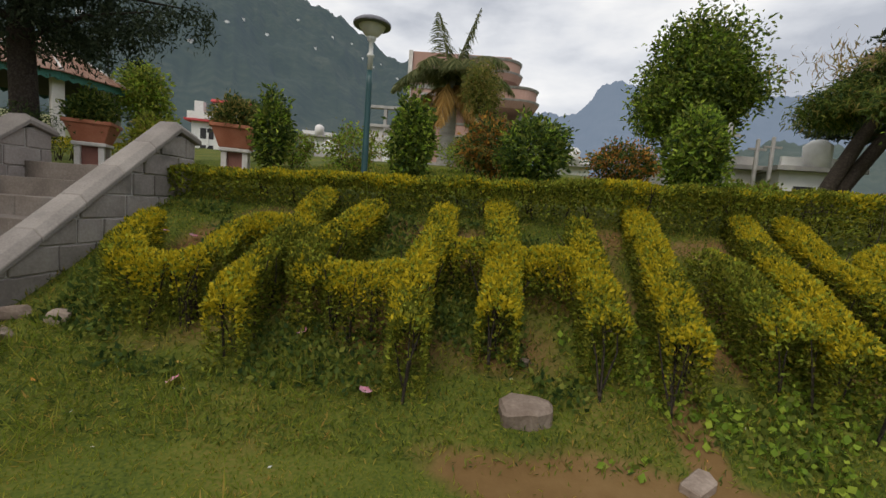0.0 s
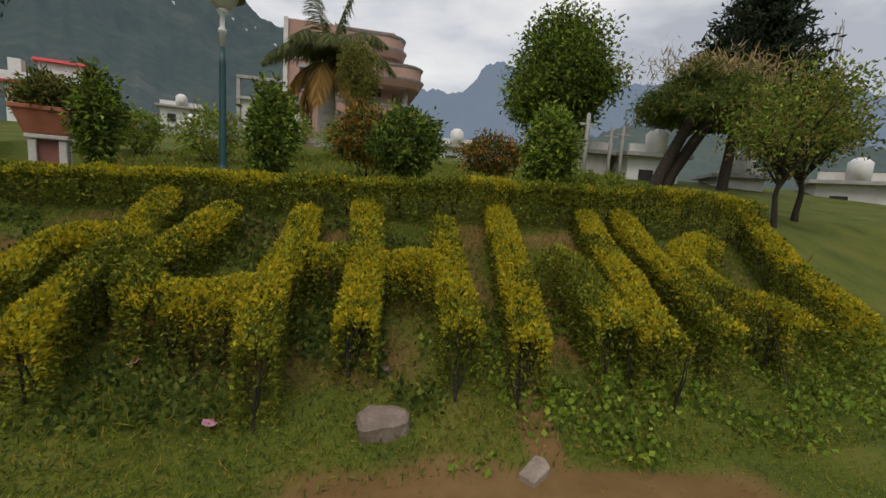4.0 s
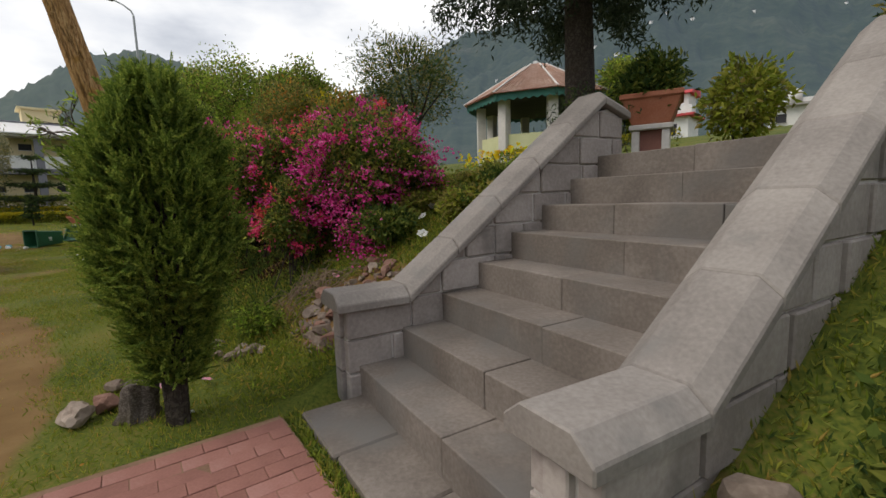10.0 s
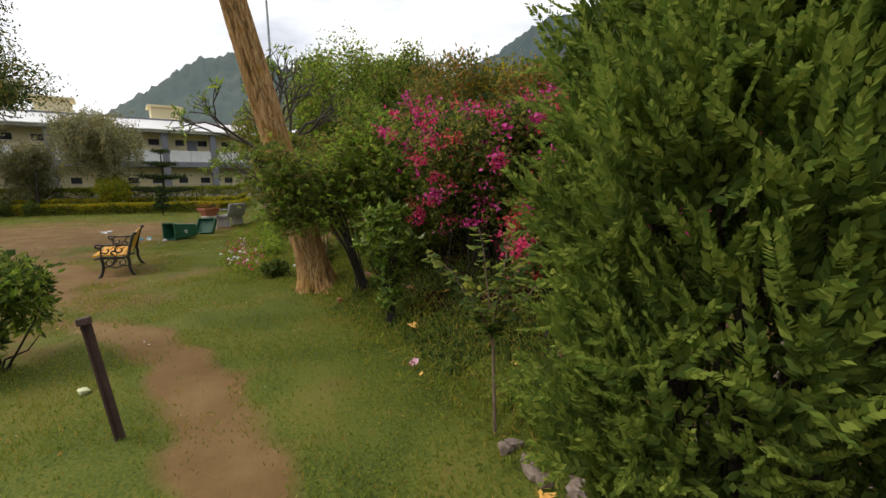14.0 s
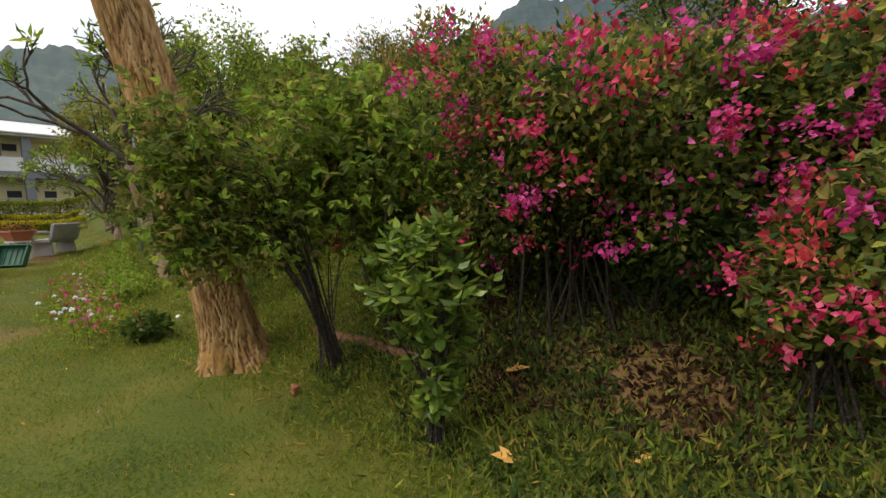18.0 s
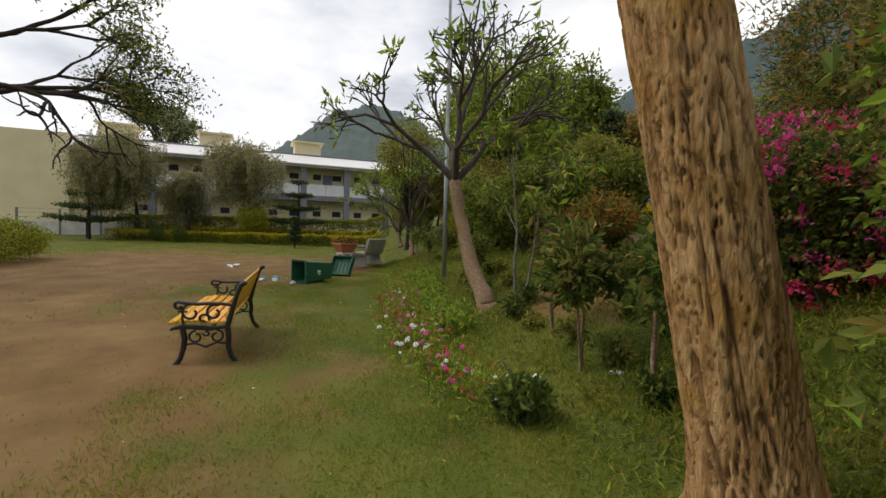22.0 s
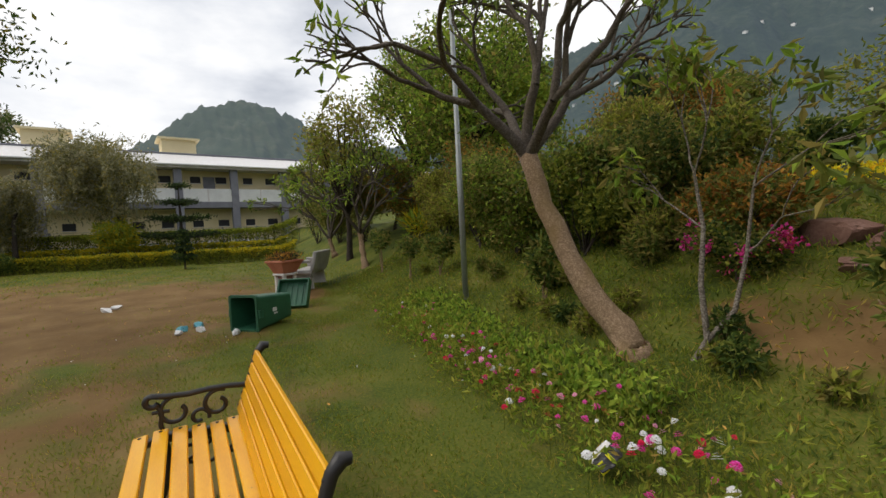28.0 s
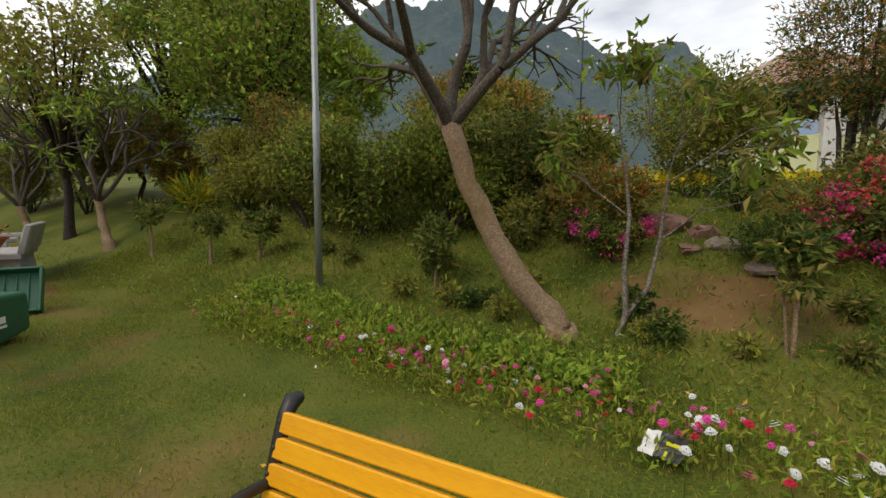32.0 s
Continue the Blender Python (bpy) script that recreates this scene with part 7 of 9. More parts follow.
def low_house(at, w, d, h, label, turn, z0, mat="white_paint"):
    root = thing("low_house", label, "house", pose(at[0], at[1], z0, 0, 0, turn))
    part("wall", box(-w / 2, w / 2, 0, d, -1, h), M[mat], root)
    part("roof", box(-w / 2 - 0.3, w / 2 + 0.3, -0.4, d + 0.3, h, h + 0.15), M["concrete"], root)
    for i in range(int(w // 1.6)):
        x = -w / 2 + 0.5 + 1.6 * i
        win = part("window", box(x, x + 0.6, -0.03, 0.0, h - 1.1, h - 0.5), M["dark"], root)
        part("sill", box(x - 0.05, x + 0.65, -0.08, 0, h - 1.16, h - 1.1), M["concrete"], win)
    part("parapet", box(-w / 2, w / 2, -0.02, 0.1, h + 0.15, h + 0.5), M[mat], root)
    part("water_tank", lathe([(0.4, h + 0.15), (0.42, h + 0.9), (0.2, h + 1.1)], 14), M["plastic_white"], root)


low_house((12.3, 15.4), 2.2, 4, 1.5, "low white house with a flat concrete roof", -6, 2.0)
low_house((9.5, 16.5), 3.0, 3, 1.55, "low grey-white house with a flat concrete roof", -4, 2.0, "dirty_white")
low_house((16.2, 15.0), 1.7, 3, 0.95, "low white house half hidden by trees", -30, 2.0, "dirty_white")
low_house((21.0, 14.0), 2.6, 3, 1.0, "low white house half hidden by trees", -45, 2.0, "dirty_white")
low_house((6.7, 26.0), 2.0, 3, 2.3, "low white house with a flat concrete roof", -4, 2.0)
low_house((-6.5, 22.0), 2.4, 2.5, 0.9, "small grey shed with a flat roof", 10, 2.3, "concrete")
low_house((-13.0, 40.0), 3.0, 3, 4.6, "narrow white house with a roof tank", 15, 2.3)
for x, y, h in ((9.0, 21, 3.2), (7.6, 12.6, 2.4), (10.0, 15.0, 2.5), (10.5, 15.0, 2.6)):
    po = thing("utility_pole", "pale thin utility pole among the houses", "pole", pose(x, y, 1.9), group="utility poles")
    part("pole", lathe([(0.07, 0), (0.06, h), (0.03, h + 0.03)], 10), M["concrete"], po)
    part("crossarm", box(-0.3, 0.3, -0.03, 0.03, h - 0.35, h - 0.28), M["concrete"], po)

tower = thing("relay_tower", "pale lattice relay tower on the far valley side", "mast", pose(79.0, 60.0, 12.0))
for a, b in ((-1, -1), (-1, 1), (1, -1), (1, 1)):
    tube_part("leg", [[((a * 0.9, b * 0.9, 0), 0.09), ((a * 0.3, b * 0.3, 21), 0.07)]], M["concrete"], tower, sides=4)
for k in range(11):
    w0, w1 = 0.9 - 0.057 * k, 0.9 - 0.057 * (k + 1)
    tube_part("lacing", [[((-w0, -w0, 2 * k), 0.05), ((w1, -w1, 2 * k + 1.9), 0.05)], [((w0, -w0, 2 * k), 0.05), ((-w1, -w1, 2 * k + 1.9), 0.05)]], M["concrete"], tower, sides=3)

# ---------- trees and shrubs of the terrace ----------
def palm(at, h, z=None):
    z0 = float(land(*at)) if z is None else z
    root = thing("royal_palm", "royal palm with grey trunk and drooping half-dead fronds", "palm", pose(*at, z0))
    part("trunk", lathe([(0.42, -0.1), (0.36, 0.4), (0.30, h * 0.4), (0.27, h * 0.75), (0.2, h * 0.8), (0.16, h)], 20), M["palm_trunk"], root)
    r = random.Random(3)
    for i in range(20):
        a = i * 2.399
        dead = i >= 13
        up = r.uniform(0.5, 1.3) if not dead else r.uniform(-0.15, 0.3)
        if i < 2:
            up = 3.5
        ln = r.uniform(2.3, 3.1) * (0.85 if dead else 1.0)
        d = np.array((math.cos(a), math.sin(a), up))
        d /= np.linalg.norm(d)
        pts = []
        p = np.array((0, 0, h - (0.25 if dead else 0.0)))
        v = d.copy()
        for k in range(13):
            pts.append(p.copy())
            p = p + v * ln / 12
            v = v + np.array((0, 0, -(0.17 if not dead else 0.24) if i >= 2 else -0.03))
            v /= np.linalg.norm(v)
        pts = np.array(pts)
        fr = tube_part("frond", [[(q, 0.03 * (1 - k / 14)) for k, q in enumerate(pts)]], M["palm_dead" if dead else "palm_leaf"], root, sides=4)
        tan = unit(np.gradient(pts, axis=0))
        side = unit(np.cross(tan, np.array((0, 0, 1.0))))
        P, D, S = [], [], []
        for k in range(150):
            s = 0.6 + 11.3 * k / 150
            j = int(s)
            q = pts[j] + (pts[j + 1] - pts[j]) * (s - j)
            for sg in (-1, 1):
                P.append(q)
                D.append(side[j] * sg * 0.8 + tan[j] * 0.55 + np.array((0, 0, -0.55 if not dead else -1.2)) + rng.normal(0, 0.16, 3))
                S.append(0.62 * math.sin(math.pi * min(1, 0.15 + s / 14)) + 0.1)
        P, D, S = np.array(P), unit(np.array(D)), np.array(S)[:, None]
        w = unit(np.cross(D, rng.normal(size=D.shape)))
        bend = np.array((0, 0, -0.12)) * S
        V = np.stack([P - w * 0.008, P + w * 0.008, P + D * S * 0.55 + w * 0.017 + bend, P + D * S + bend * 3, P + D * S * 0.55 - w * 0.017 + bend], 1)
        V = V[:, [0, 1, 2, 4, 3]].reshape(-1, 3)
        n = len(P)
        b = np.arange(n)[:, None] * 5
        Q = np.concatenate([b + np.array([[0, 1, 2, 3]]), b + np.array([[3, 2, 4, 4]])])[: n]
        T = np.concatenate([b + np.array([[0, 1, 2]]), b + np.array([[0, 2, 3]]), b + np.array([[3, 2, 4]])])
        lf = tagged(grid_mesh("leaflet_comb", V, T, [M["palm_dead" if dead else "palm_leaf"]], smooth=False), kind="stuff")
        lf.parent = fr


palm((-0.47, 16.0), 4.0, z=1.9)

leafy_tree("broadleaf_tree", "tall fresh green tree with an uneven crown", (8.15, 16.0), 1.6, 0.2, (0.0, 0.0, 3.5), (2.1, 2.0, 2.3), 30000, 0.17, ["leaf_mid", "leaf_dark", "leaf_light"], lumps=40, seed=15, weights=(0.55, 0.2, 0.25))
# leaning tree with two trunks and a wide umbrella crown
lean = thing("leaning_tree", "leaning twin-trunked tree with a wide drooping crown", "tree", pose(6.95, 8.3, float(land(6.95, 8.3))))
for o, dx in ((0.0, 0.65), (0.26, 0.9)):
    tube_part("trunk", [[((o - 0.25, 0, -0.1), 0.16), ((o, -0.05, 0.6), 0.13), ((o + dx * 0.5, -0.1, 1.35), 0.12), ((o + dx, -0.2, 2.1), 0.08)]], M["bark_dark"], lean, sides=9)
P_, O_, boughs_ = [], [], []
for i in range(46):
    a_, q_ = rng.random() * 6.28, rng.random() ** 0.5
    c_ = np.array((0.95, -0.1, 2.2)) + np.array((1.35 * q_ * math.cos(a_), 1.0 * q_ * math.sin(a_), 0.45 - 0.75 * q_ ** 2 + rng.normal(0, 0.12)))
    boughs_.append([((0.6, -0.12, 1.8), 0.035), ((np.array((0.6, -0.12, 1.9)) + c_) / 2 + (0, 0, 0.12), 0.02), (c_, 0.006)])
    p_, o_ = ball_points(520, c_, (0.46, 0.42, 0.34), 0.2)
    P_.append(p_), O_.append(o_)
tube_part("branching", boughs_, M["bark_dark"], lean, sides=5)
leaves("crown", np.concatenate(P_), 0.15, 0.17, [M["leaf_dark"], M["leaf_mid"], M["leaf_olive"]], lean, midx=rng.choice(3, 46 * 520, p=(0.45, 0.4, 0.15)), up=-0.9, out=np.concatenate(O_), outw=0.4)
Pt = np.array((1.15, -0.1, 2.78)) + rng.normal(0, 1, (1700, 3)) * (0.75, 0.5, 0.13)
leaves("new_growth", Pt, 0.19, 0.12, [M["leaf_olive"], M["straw"]], lean, midx=rng.integers(0, 2, 1700), up=1.4, label="straw-coloured new shoots on the crown")
tiered_pine((13.9, 13.6), 7.3, 3.0, 8, name="araucaria", label="tall dark araucaria with tiered drooping branches", lean=0.8, mat="conifer", n=2200, leaf=0.26)

SH = "dense upright shrub with glossy green leaves"
shrub("terrace_shrub", "slim upright shrub with glossy green leaves", (-2.33, 5.48), (0.25, 0.25, 0.56), 0.10, ["leaf_mid", "leaf_dark", "leaf_light"], 3000, 0.07, weights=(0.4, 0.35, 0.25), group="terrace shrubs")
shrub("terrace_shrub", SH, (-0.53, 5.36), (0.29, 0.29, 0.58), 0.08, ["leaf_mid", "leaf_dark", "leaf_light"], 4200, 0.075, weights=(0.35, 0.35, 0.3), group="terrace shrubs")
shrub("terrace_shrub", "broad rounded shrub with dark glossy leaves", (1.15, 6.35), (0.58, 0.55, 0.52), 0.15, ["leaf_dark", "leaf_mid", "leaf_light"], 5200, 0.08, weights=(0.5, 0.3, 0.2), group="terrace shrubs")
shrub("terrace_shrub", "broad shrub with brownish green leaves", (0.62, 7.3), (0.62, 0.5, 0.5), 0.2, ["leaf_rust", "leaf_dark", "leaf_olive"], 4200, 0.08, weights=(0.4, 0.35, 0.25), group="terrace shrubs")
shrub("terrace_shrub", SH, (2.95, 5.38), (0.40, 0.38, 0.62), 0.08, ["leaf_light", "leaf_mid", "leaf_dark"], 5200, 0.075, weights=(0.4, 0.35, 0.25), group="terrace shrubs")
shrub("terrace_shrub", "spreading shrub with dark reddish leaves", (2.8, 7.3), (0.68, 0.5, 0.36), 0.22, ["leaf_rust", "leaf_dark"], 3600, 0.07, weights=(0.45, 0.55), group="terrace shrubs")
for q, rr in (((4.5, 7.1), 0.28), ((5.1, 7.3), 0.3), ((-1.9, 8.0), 0.6), ((-1.0, 9.5), 0.7), ((-3.4, 9.0), 0.5), ((0.2, 10.5), 0.6)):
    shrub("terrace_shrub", "small light green shrub on the terrace", q, (rr, rr, rr * 0.75), 0.05, ["leaf_light", "leaf_olive", "leaf_mid"], 1800, 0.075, weights=(0.45, 0.3, 0.25), group="terrace shrubs")
leafy_tree("willow_tree", "narrow weeping green tree beside the palm", (0.55, 11.5), 1.5, 0.06, (0, 0, 1.9), (0.5, 0.5, 1.2), 6000, 0.12, ["leaf_olive", "leaf_mid"], lumps=12, seed=5, width=0.2, weights=(0.6, 0.4), up=-0.8)
leafy_tree("slope_tree", "small spreading tree at the end of the hedge", (7.5, 6.0), 0.9, 0.05, (0, 0, 1.9), (1.3, 1.1, 1.15), 4300, 0.08, ["leaf_olive", "leaf_mid", "leaf_light"], lumps=22, seed=9, weights=(0.4, 0.4, 0.2))
leafy_tree("slope_tree", "small spreading tree at the end of the hedge", (9.2, 7.0), 0.9, 0.06, (0, 0, 1.6), (1.4, 1.2, 0.9), 4600, 0.09, ["leaf_mid", "leaf_dark", "leaf_olive"], lumps=20, seed=19, weights=(0.45, 0.25, 0.3))


def conifer():
    """The dark weeping conifer over the head of the stair."""
    at = (-5.45, 5.35)
    root = thing("weeping_conifer", "dark weeping conifer with hanging branchlets", "tree", pose(*at, 1.45))
    tube_part("trunk", [[((0, 0, -0.1), 0.2), ((0.02, 0, 0.6), 0.15), ((-0.02, 0, 1.8), 0.13), ((0, 0.05, 4.5), 0.07)]], M["bark_dark"], root, sides=12)
    r = random.Random(17)
    paths, P = [], []
    for i in range(46):
        a = i * 2.399
        z = 1.6 + 2.8 * (i / 46)
        ln = r.uniform(1.05, 2.15) * (1.0 - 0.35 * i / 46)
        e = np.array((math.cos(a) * ln, math.sin(a) * ln, z + r.uniform(0.1, 0.5)))
        s0 = np.array((0, 0, z))
        m = (s0 + e) / 2 + (0, 0, 0.12)
        paths.append([(s0, 0.035), (m, 0.022), (e, 0.008)])
        for k in range(24):
            q = s0 + (e - s0) * r.uniform(0.25, 1.05) + np.array((r.gauss(0, 0.12), r.gauss(0, 0.12), 0.05))
            h = r.uniform(0.15, 0.55)
            s = rng.random(60)[:, None]
            P.append(q - np.array((0, 0, 1.0)) * s * h + rng.normal(0, 0.06, (60, 3)))
    tube_part("branching", paths, M["bark_dark"], root, sides=5)
    leaves("foliage", np.concatenate(P), 0.085, 0.26, [M["conifer"]], root, up=-0.8)
    P2, O2 = ball_points(1800, (0.15, -0.1, 0.55), (0.45, 0.4, 0.3), 0.2)
    leaves("low_growth", P2, 0.06, 0.2, [M["conifer"], M["leaf_dark"]], root, midx=rng.integers(0, 2, 1800))


conifer()

# behind the bougainvillea and the hollow
shrub("grey_bush", "large rounded dark bush with feathery pale shoots", (-8.9, 5.5), (0.95, 0.9, 0.75), 0.9, ["leaf_dark", "leaf_olive"], 9000, 0.085, width=0.2, weights=(0.65, 0.35), stems=7, stem_r=0.03, up=0.3)
shrub("grey_bush", "large rounded dark bush with feathery pale shoots", (-13.35, 5.0), (0.8, 0.7, 0.95), 0.85, ["leaf_dark", "leaf_olive", "leaf_rust"], 9000, 0.085, width=0.2, weights=(0.5, 0.3, 0.2), stems=7, stem_r=0.03, up=0.3)
shrub("yellow_bush", "rounded bush with yellowing olive leaves", (-11.3, 5.2), (1.0, 0.8, 0.65), 0.7, ["leaf_olive", "hedge_gold", "leaf_mid"], 7000, 0.08, weights=(0.5, 0.2, 0.3), stems=7, stem_r=0.02)
shrub("yellow_bush", "rounded bush with rusty olive leaves", (-10.1, 5.0), (0.9, 0.7, 0.6), 0.5, ["leaf_olive", "leaf_rust", "leaf_mid"], 6000, 0.08, weights=(0.4, 0.3, 0.3), stems=7, stem_r=0.02)
leafy_tree("broadleaf_tree", "olive green tree beyond the terrace shrubs", (-19.8, 8.6), 1.3, 0.12, (0, 0, 1.8), (1.8, 1.5, 1.0), 13000, 0.11, ["leaf_olive", "leaf_lime", "leaf_mid"], lumps=22, seed=31, weights=(0.45, 0.25, 0.3))
leafy_tree("broadleaf_tree", "tall fresh green tree behind the lawn shrubs", (-23.4, 5.2), 1.6, 0.15, (0, 0, 3.3), (2.4, 1.9, 2.7), 19000, 0.13, ["leaf_mid", "leaf_olive", "leaf_light"], lumps=34, seed=44, weights=(0.35, 0.2, 0.45))
leafy_tree("rust_tree", "small tree with rust-tinged olive leaves on the terrace", (-19.0, 6.9), 1.0, 0.08, (0, 0, 1.75), (1.3, 1.0, 0.95), 9000, 0.085, ["leaf_rust", "leaf_olive", "leaf_mid"], lumps=18, seed=51, weights=(0.4, 0.35, 0.25))
leafy_tree("rust_tree", "small tree with rust-tinged olive leaves on the terrace", (-21.6, 4.3), 0.6, 0.07, (0, 0, 1.3), (1.2, 0.9, 1.0), 11000, 0.085, ["leaf_olive", "leaf_rust", "leaf_mid"], lumps=14, seed=53, weights=(0.45, 0.2, 0.35))
leafy_tree("low_tree", "bushy green tree behind the steel pole", (-19.3, 3.6), 0.4, 0.06, (0, 0, 1.1), (1.7, 0.9, 0.95), 18000, 0.08, ["leaf_mid", "leaf_olive", "leaf_light"], lumps=20, seed=57, weights=(0.5, 0.3, 0.2))
leafy_tree("low_tree", "bushy green tree at the foot of the bank", (-17.4, 4.2), 0.4, 0.05, (0, 0, 0.85), (1.2, 0.8, 0.75), 11000, 0.075, ["leaf_olive", "leaf_mid", "leaf_dark"], lumps=16, seed=58, weights=(0.35, 0.35, 0.3))
leafy_tree("low_tree", "bushy green tree at the edge of the lawn", (-27.5, 4.5), 0.8, 0.06, (0, 0, 1.5), (1.6, 1.3, 0.9), 8000, 0.1, ["leaf_mid", "leaf_olive", "leaf_rust"], lumps=16, seed=59, weights=(0.4, 0.35, 0.25))
leafy_tree("low_tree", "bushy green tree at the edge of the lawn", (-31.5, 4.8), 0.8, 0.06, (0, 0, 1.6), (1.8, 1.4, 1.0), 7000, 0.11, ["leaf_mid", "leaf_olive"], lumps=16, seed=60, weights=(0.5, 0.5))
tiered_pine((-18.8, 6.1), 2.4, 0.6, 6, label="young pine with stiff tiers on the terrace")
for q, h, rr, rz, n, lb in (((-13.27, 2.22), 0.40, 0.46, 0.44, 1500, "rounded sapling with dark leaves on a bare stem"), ((-12.5, 2.28), 0.55, 0.31, 0.30, 620, "slim sapling with dark leaves on a bare stem"), ((-14.18, 2.41), 0.5, 0.27, 0.25, 560, "slim sapling with yellowing leaves on a bare stem"), ((-17.4, 2.56), 0.22, 0.27, 0.36, 620, "small sapling with glossy dark leaves"), ((-21.4, 2.45), 0.30, 0.26, 0.3, 500, "small sapling with glossy dark leaves"), ((-22.9, 2.35), 0.5, 0.3, 0.3, 500, "slim sapling at the edge of the lawn"), ((-20.6, 2.7), 0.25, 0.35, 0.35, 600, "small sapling with glossy dark leaves")):
    shrub("sapling", lb, q, (rr, rr, rz), h, ["leaf_dark", "leaf_mid", "leaf_olive"], n, 0.10, width=0.42, weights=(0.25, 0.45, 0.3), stems=1, stem_r=0.014, bark="bark_grey", category="sapling", group="saplings", lumps=6, shell=0.2)
# thin pale-stemmed tree on the bank
thin = thing("pale_sapling", "thin crooked sapling with pale bark and light leaves", "tree", pose(-15.44, 2.36, float(land(-15.44, 2.36))))
thin_limbs = [[((0, 0, -0.05), 0.03), ((0.06, 0.12, 0.15), 0.027), ((0.03, 0.10, 0.6), 0.022), ((0.05, 0.12, 1.05), 0.018), ((0.0, 0.1, 1.5), 0.012)], [((0.06, 0.12, 0.15), 0.024), ((0.22, 0.22, 0.4), 0.02), ((0.30, 0.25, 0.85), 0.016), ((0.33, 0.3, 1.35), 0.01)]]
for q in thin_limbs:
    tube_part("limb", [q], M["bark_pale"], thin, sides=8)
rt = random.Random(77)
tw, tp = [], []
for s0, w in (((0.0, 0.1, 1.5), (-0.3, 0, 1)), ((0.05, 0.12, 1.05), (-0.8, 0.1, 0.6)), ((0.33, 0.3, 1.35), (0.6, 0.1, 0.6)), ((0.30, 0.25, 0.85), (0.9, -0.1, 0.5)), ((0.33, 0.3, 1.35), (0.1, 0.3, 1.0)), ((0.0, 0.1, 1.5), (0.4, -0.3, 0.8))):
    branches(s0, w, 0.42, 0.009, 2, 0.5, rt, out=tw, tips=tp, kids=(2, 3), shrink=0.7, rise=0.0)
tube_part("twig_tangle", tw, M["bark_pale"], thin, sides=5)
leaves("crown", np.concatenate([p + rng.normal(0, 0.07, (16, 3)) for p, _ in tp]), 0.13, 0.33, [M["leaf_light"], M["leaf_mid"], M["leaf_olive"]], thin, midx=rng.integers(0, 3, 16 * len(tp)), up=-0.5)
shrub("coleus_shrub", "shrub with reddish and olive leaves on the bank", (-15.9, 4.0), (0.8, 0.5, 0.4), 0.1, ["leaf_rust", "leaf_olive", "leaf_mid"], 3600, 0.075, weights=(0.4, 0.3, 0.3), stems=6)
shrub("coleus_shrub", "shrub with olive leaves along the terrace edge", (-12.9, 4.4), (0.8, 0.5, 0.5), 0.1, ["leaf_olive", "leaf_mid"], 3600, 0.075, weights=(0.5, 0.5), stems=6)
shrub("croton_shrub", "spiky yellow-green croton on the lawn edge", (-24.3, 4.0), (0.5, 0.4, 0.3), 0.05, ["hedge_gold", "leaf_light"], 300, 0.4, width=0.12, weights=(0.6, 0.4), stems=4, up=1.2)

for q, h, rr, mats, nn, lb in (((-17.9, 3.7), 0.2, (0.9, 0.6, 0.7), ["leaf_mid", "leaf_lime"], 7000, "leafy shrub with mid green leaves on the bank"), ((-20.6, 3.7), 0.25, (1.0, 0.7, 0.85), ["leaf_olive", "leaf_mid", "leaf_lime"], 8000, "leafy shrub with olive leaves on the bank"), ((-22.6, 3.9), 0.2, (1.1, 0.7, 0.8), ["leaf_lime", "leaf_olive"], 8000, "leafy shrub with yellow-green leaves on the bank"), ((-25.3, 4.2), 0.3, (1.3, 0.8, 1.0), ["leaf_olive", "leaf_rust", "leaf_mid"], 9000, "leafy shrub with rusty olive leaves on the bank"), ((-28.2, 3.6), 0.3, (1.3, 0.8, 1.0), ["leaf_mid", "leaf_olive"], 8000, "leafy shrub with mid green leaves on the bank"), ((-31.0, 3.4), 0.3, (1.4, 0.9, 1.0), ["leaf_olive", "leaf_mid"], 8000, "leafy shrub with olive leaves on the bank"), ((-16.6, 4.9), 0.2, (1.0, 0.6, 0.6), ["leaf_lime", "leaf_olive", "leaf_mid"], 6000, "feathery yellow-green shrub on the terrace edge"), ((-18.4, 5.4), 0.25, (1.2, 0.7, 0.8), ["leaf_olive", "leaf_lime"], 7000, "feathery yellow-green shrub on the terrace edge"), ((-34.5, 3.2), 0.4, (1.5, 1.0, 1.4), ["leaf_mid", "leaf_olive"], 7000, "leafy tree-like shrub at the end of the lawn")):
    shrub("bank_shrub", lb, q, rr, h, mats, nn, 0.085, weights=None, stems=8, stem_r=0.02, lumps=9, group="shrubs along the bank")
leafy_tree("lime_tree", "slender tree with fresh yellow-green shoots", (-21.3, 5.6), 1.4, 0.07, (0, 0, 2.3), (0.8, 0.7, 1.1), 7000, 0.10, ["leaf_lime", "leaf_light"], lumps=14, seed=71)

from mathutils.bvhtree import BVHTree


# ---------- more growth on the bank and the terrace ----------
shrub("vine_bush", "tall bright green bush against the gazebo", (-10.2, 13.9), (1.0, 0.9, 1.25), 0.05, ["leaf_mid", "leaf_light", "leaf_lime"], 6000, 0.13, weights=(0.45, 0.3, 0.25), stems=8, stem_r=0.03, lumps=9)
shrub("feathery_bush", "wide yellow-green bush with bare pale twigs on the terrace", (-14.9, 6.4), (1.2, 0.8, 1.05), 0.1, ["leaf_lime", "leaf_olive", "leaf_mid"], 11000, 0.085, width=0.35, weights=(0.4, 0.35, 0.25), stems=14, stem_r=0.016, bark="bark_pale", lumps=16)
shrub("terrace_bush", "dark broad-leaved bush beyond the marigolds", (-16.5, 7.5), (0.62, 0.55, 0.55), 0.1, ["leaf_dark", "leaf_mid"], 3200, 0.11, width=0.5, weights=(0.6, 0.4), stems=6, lumps=6)
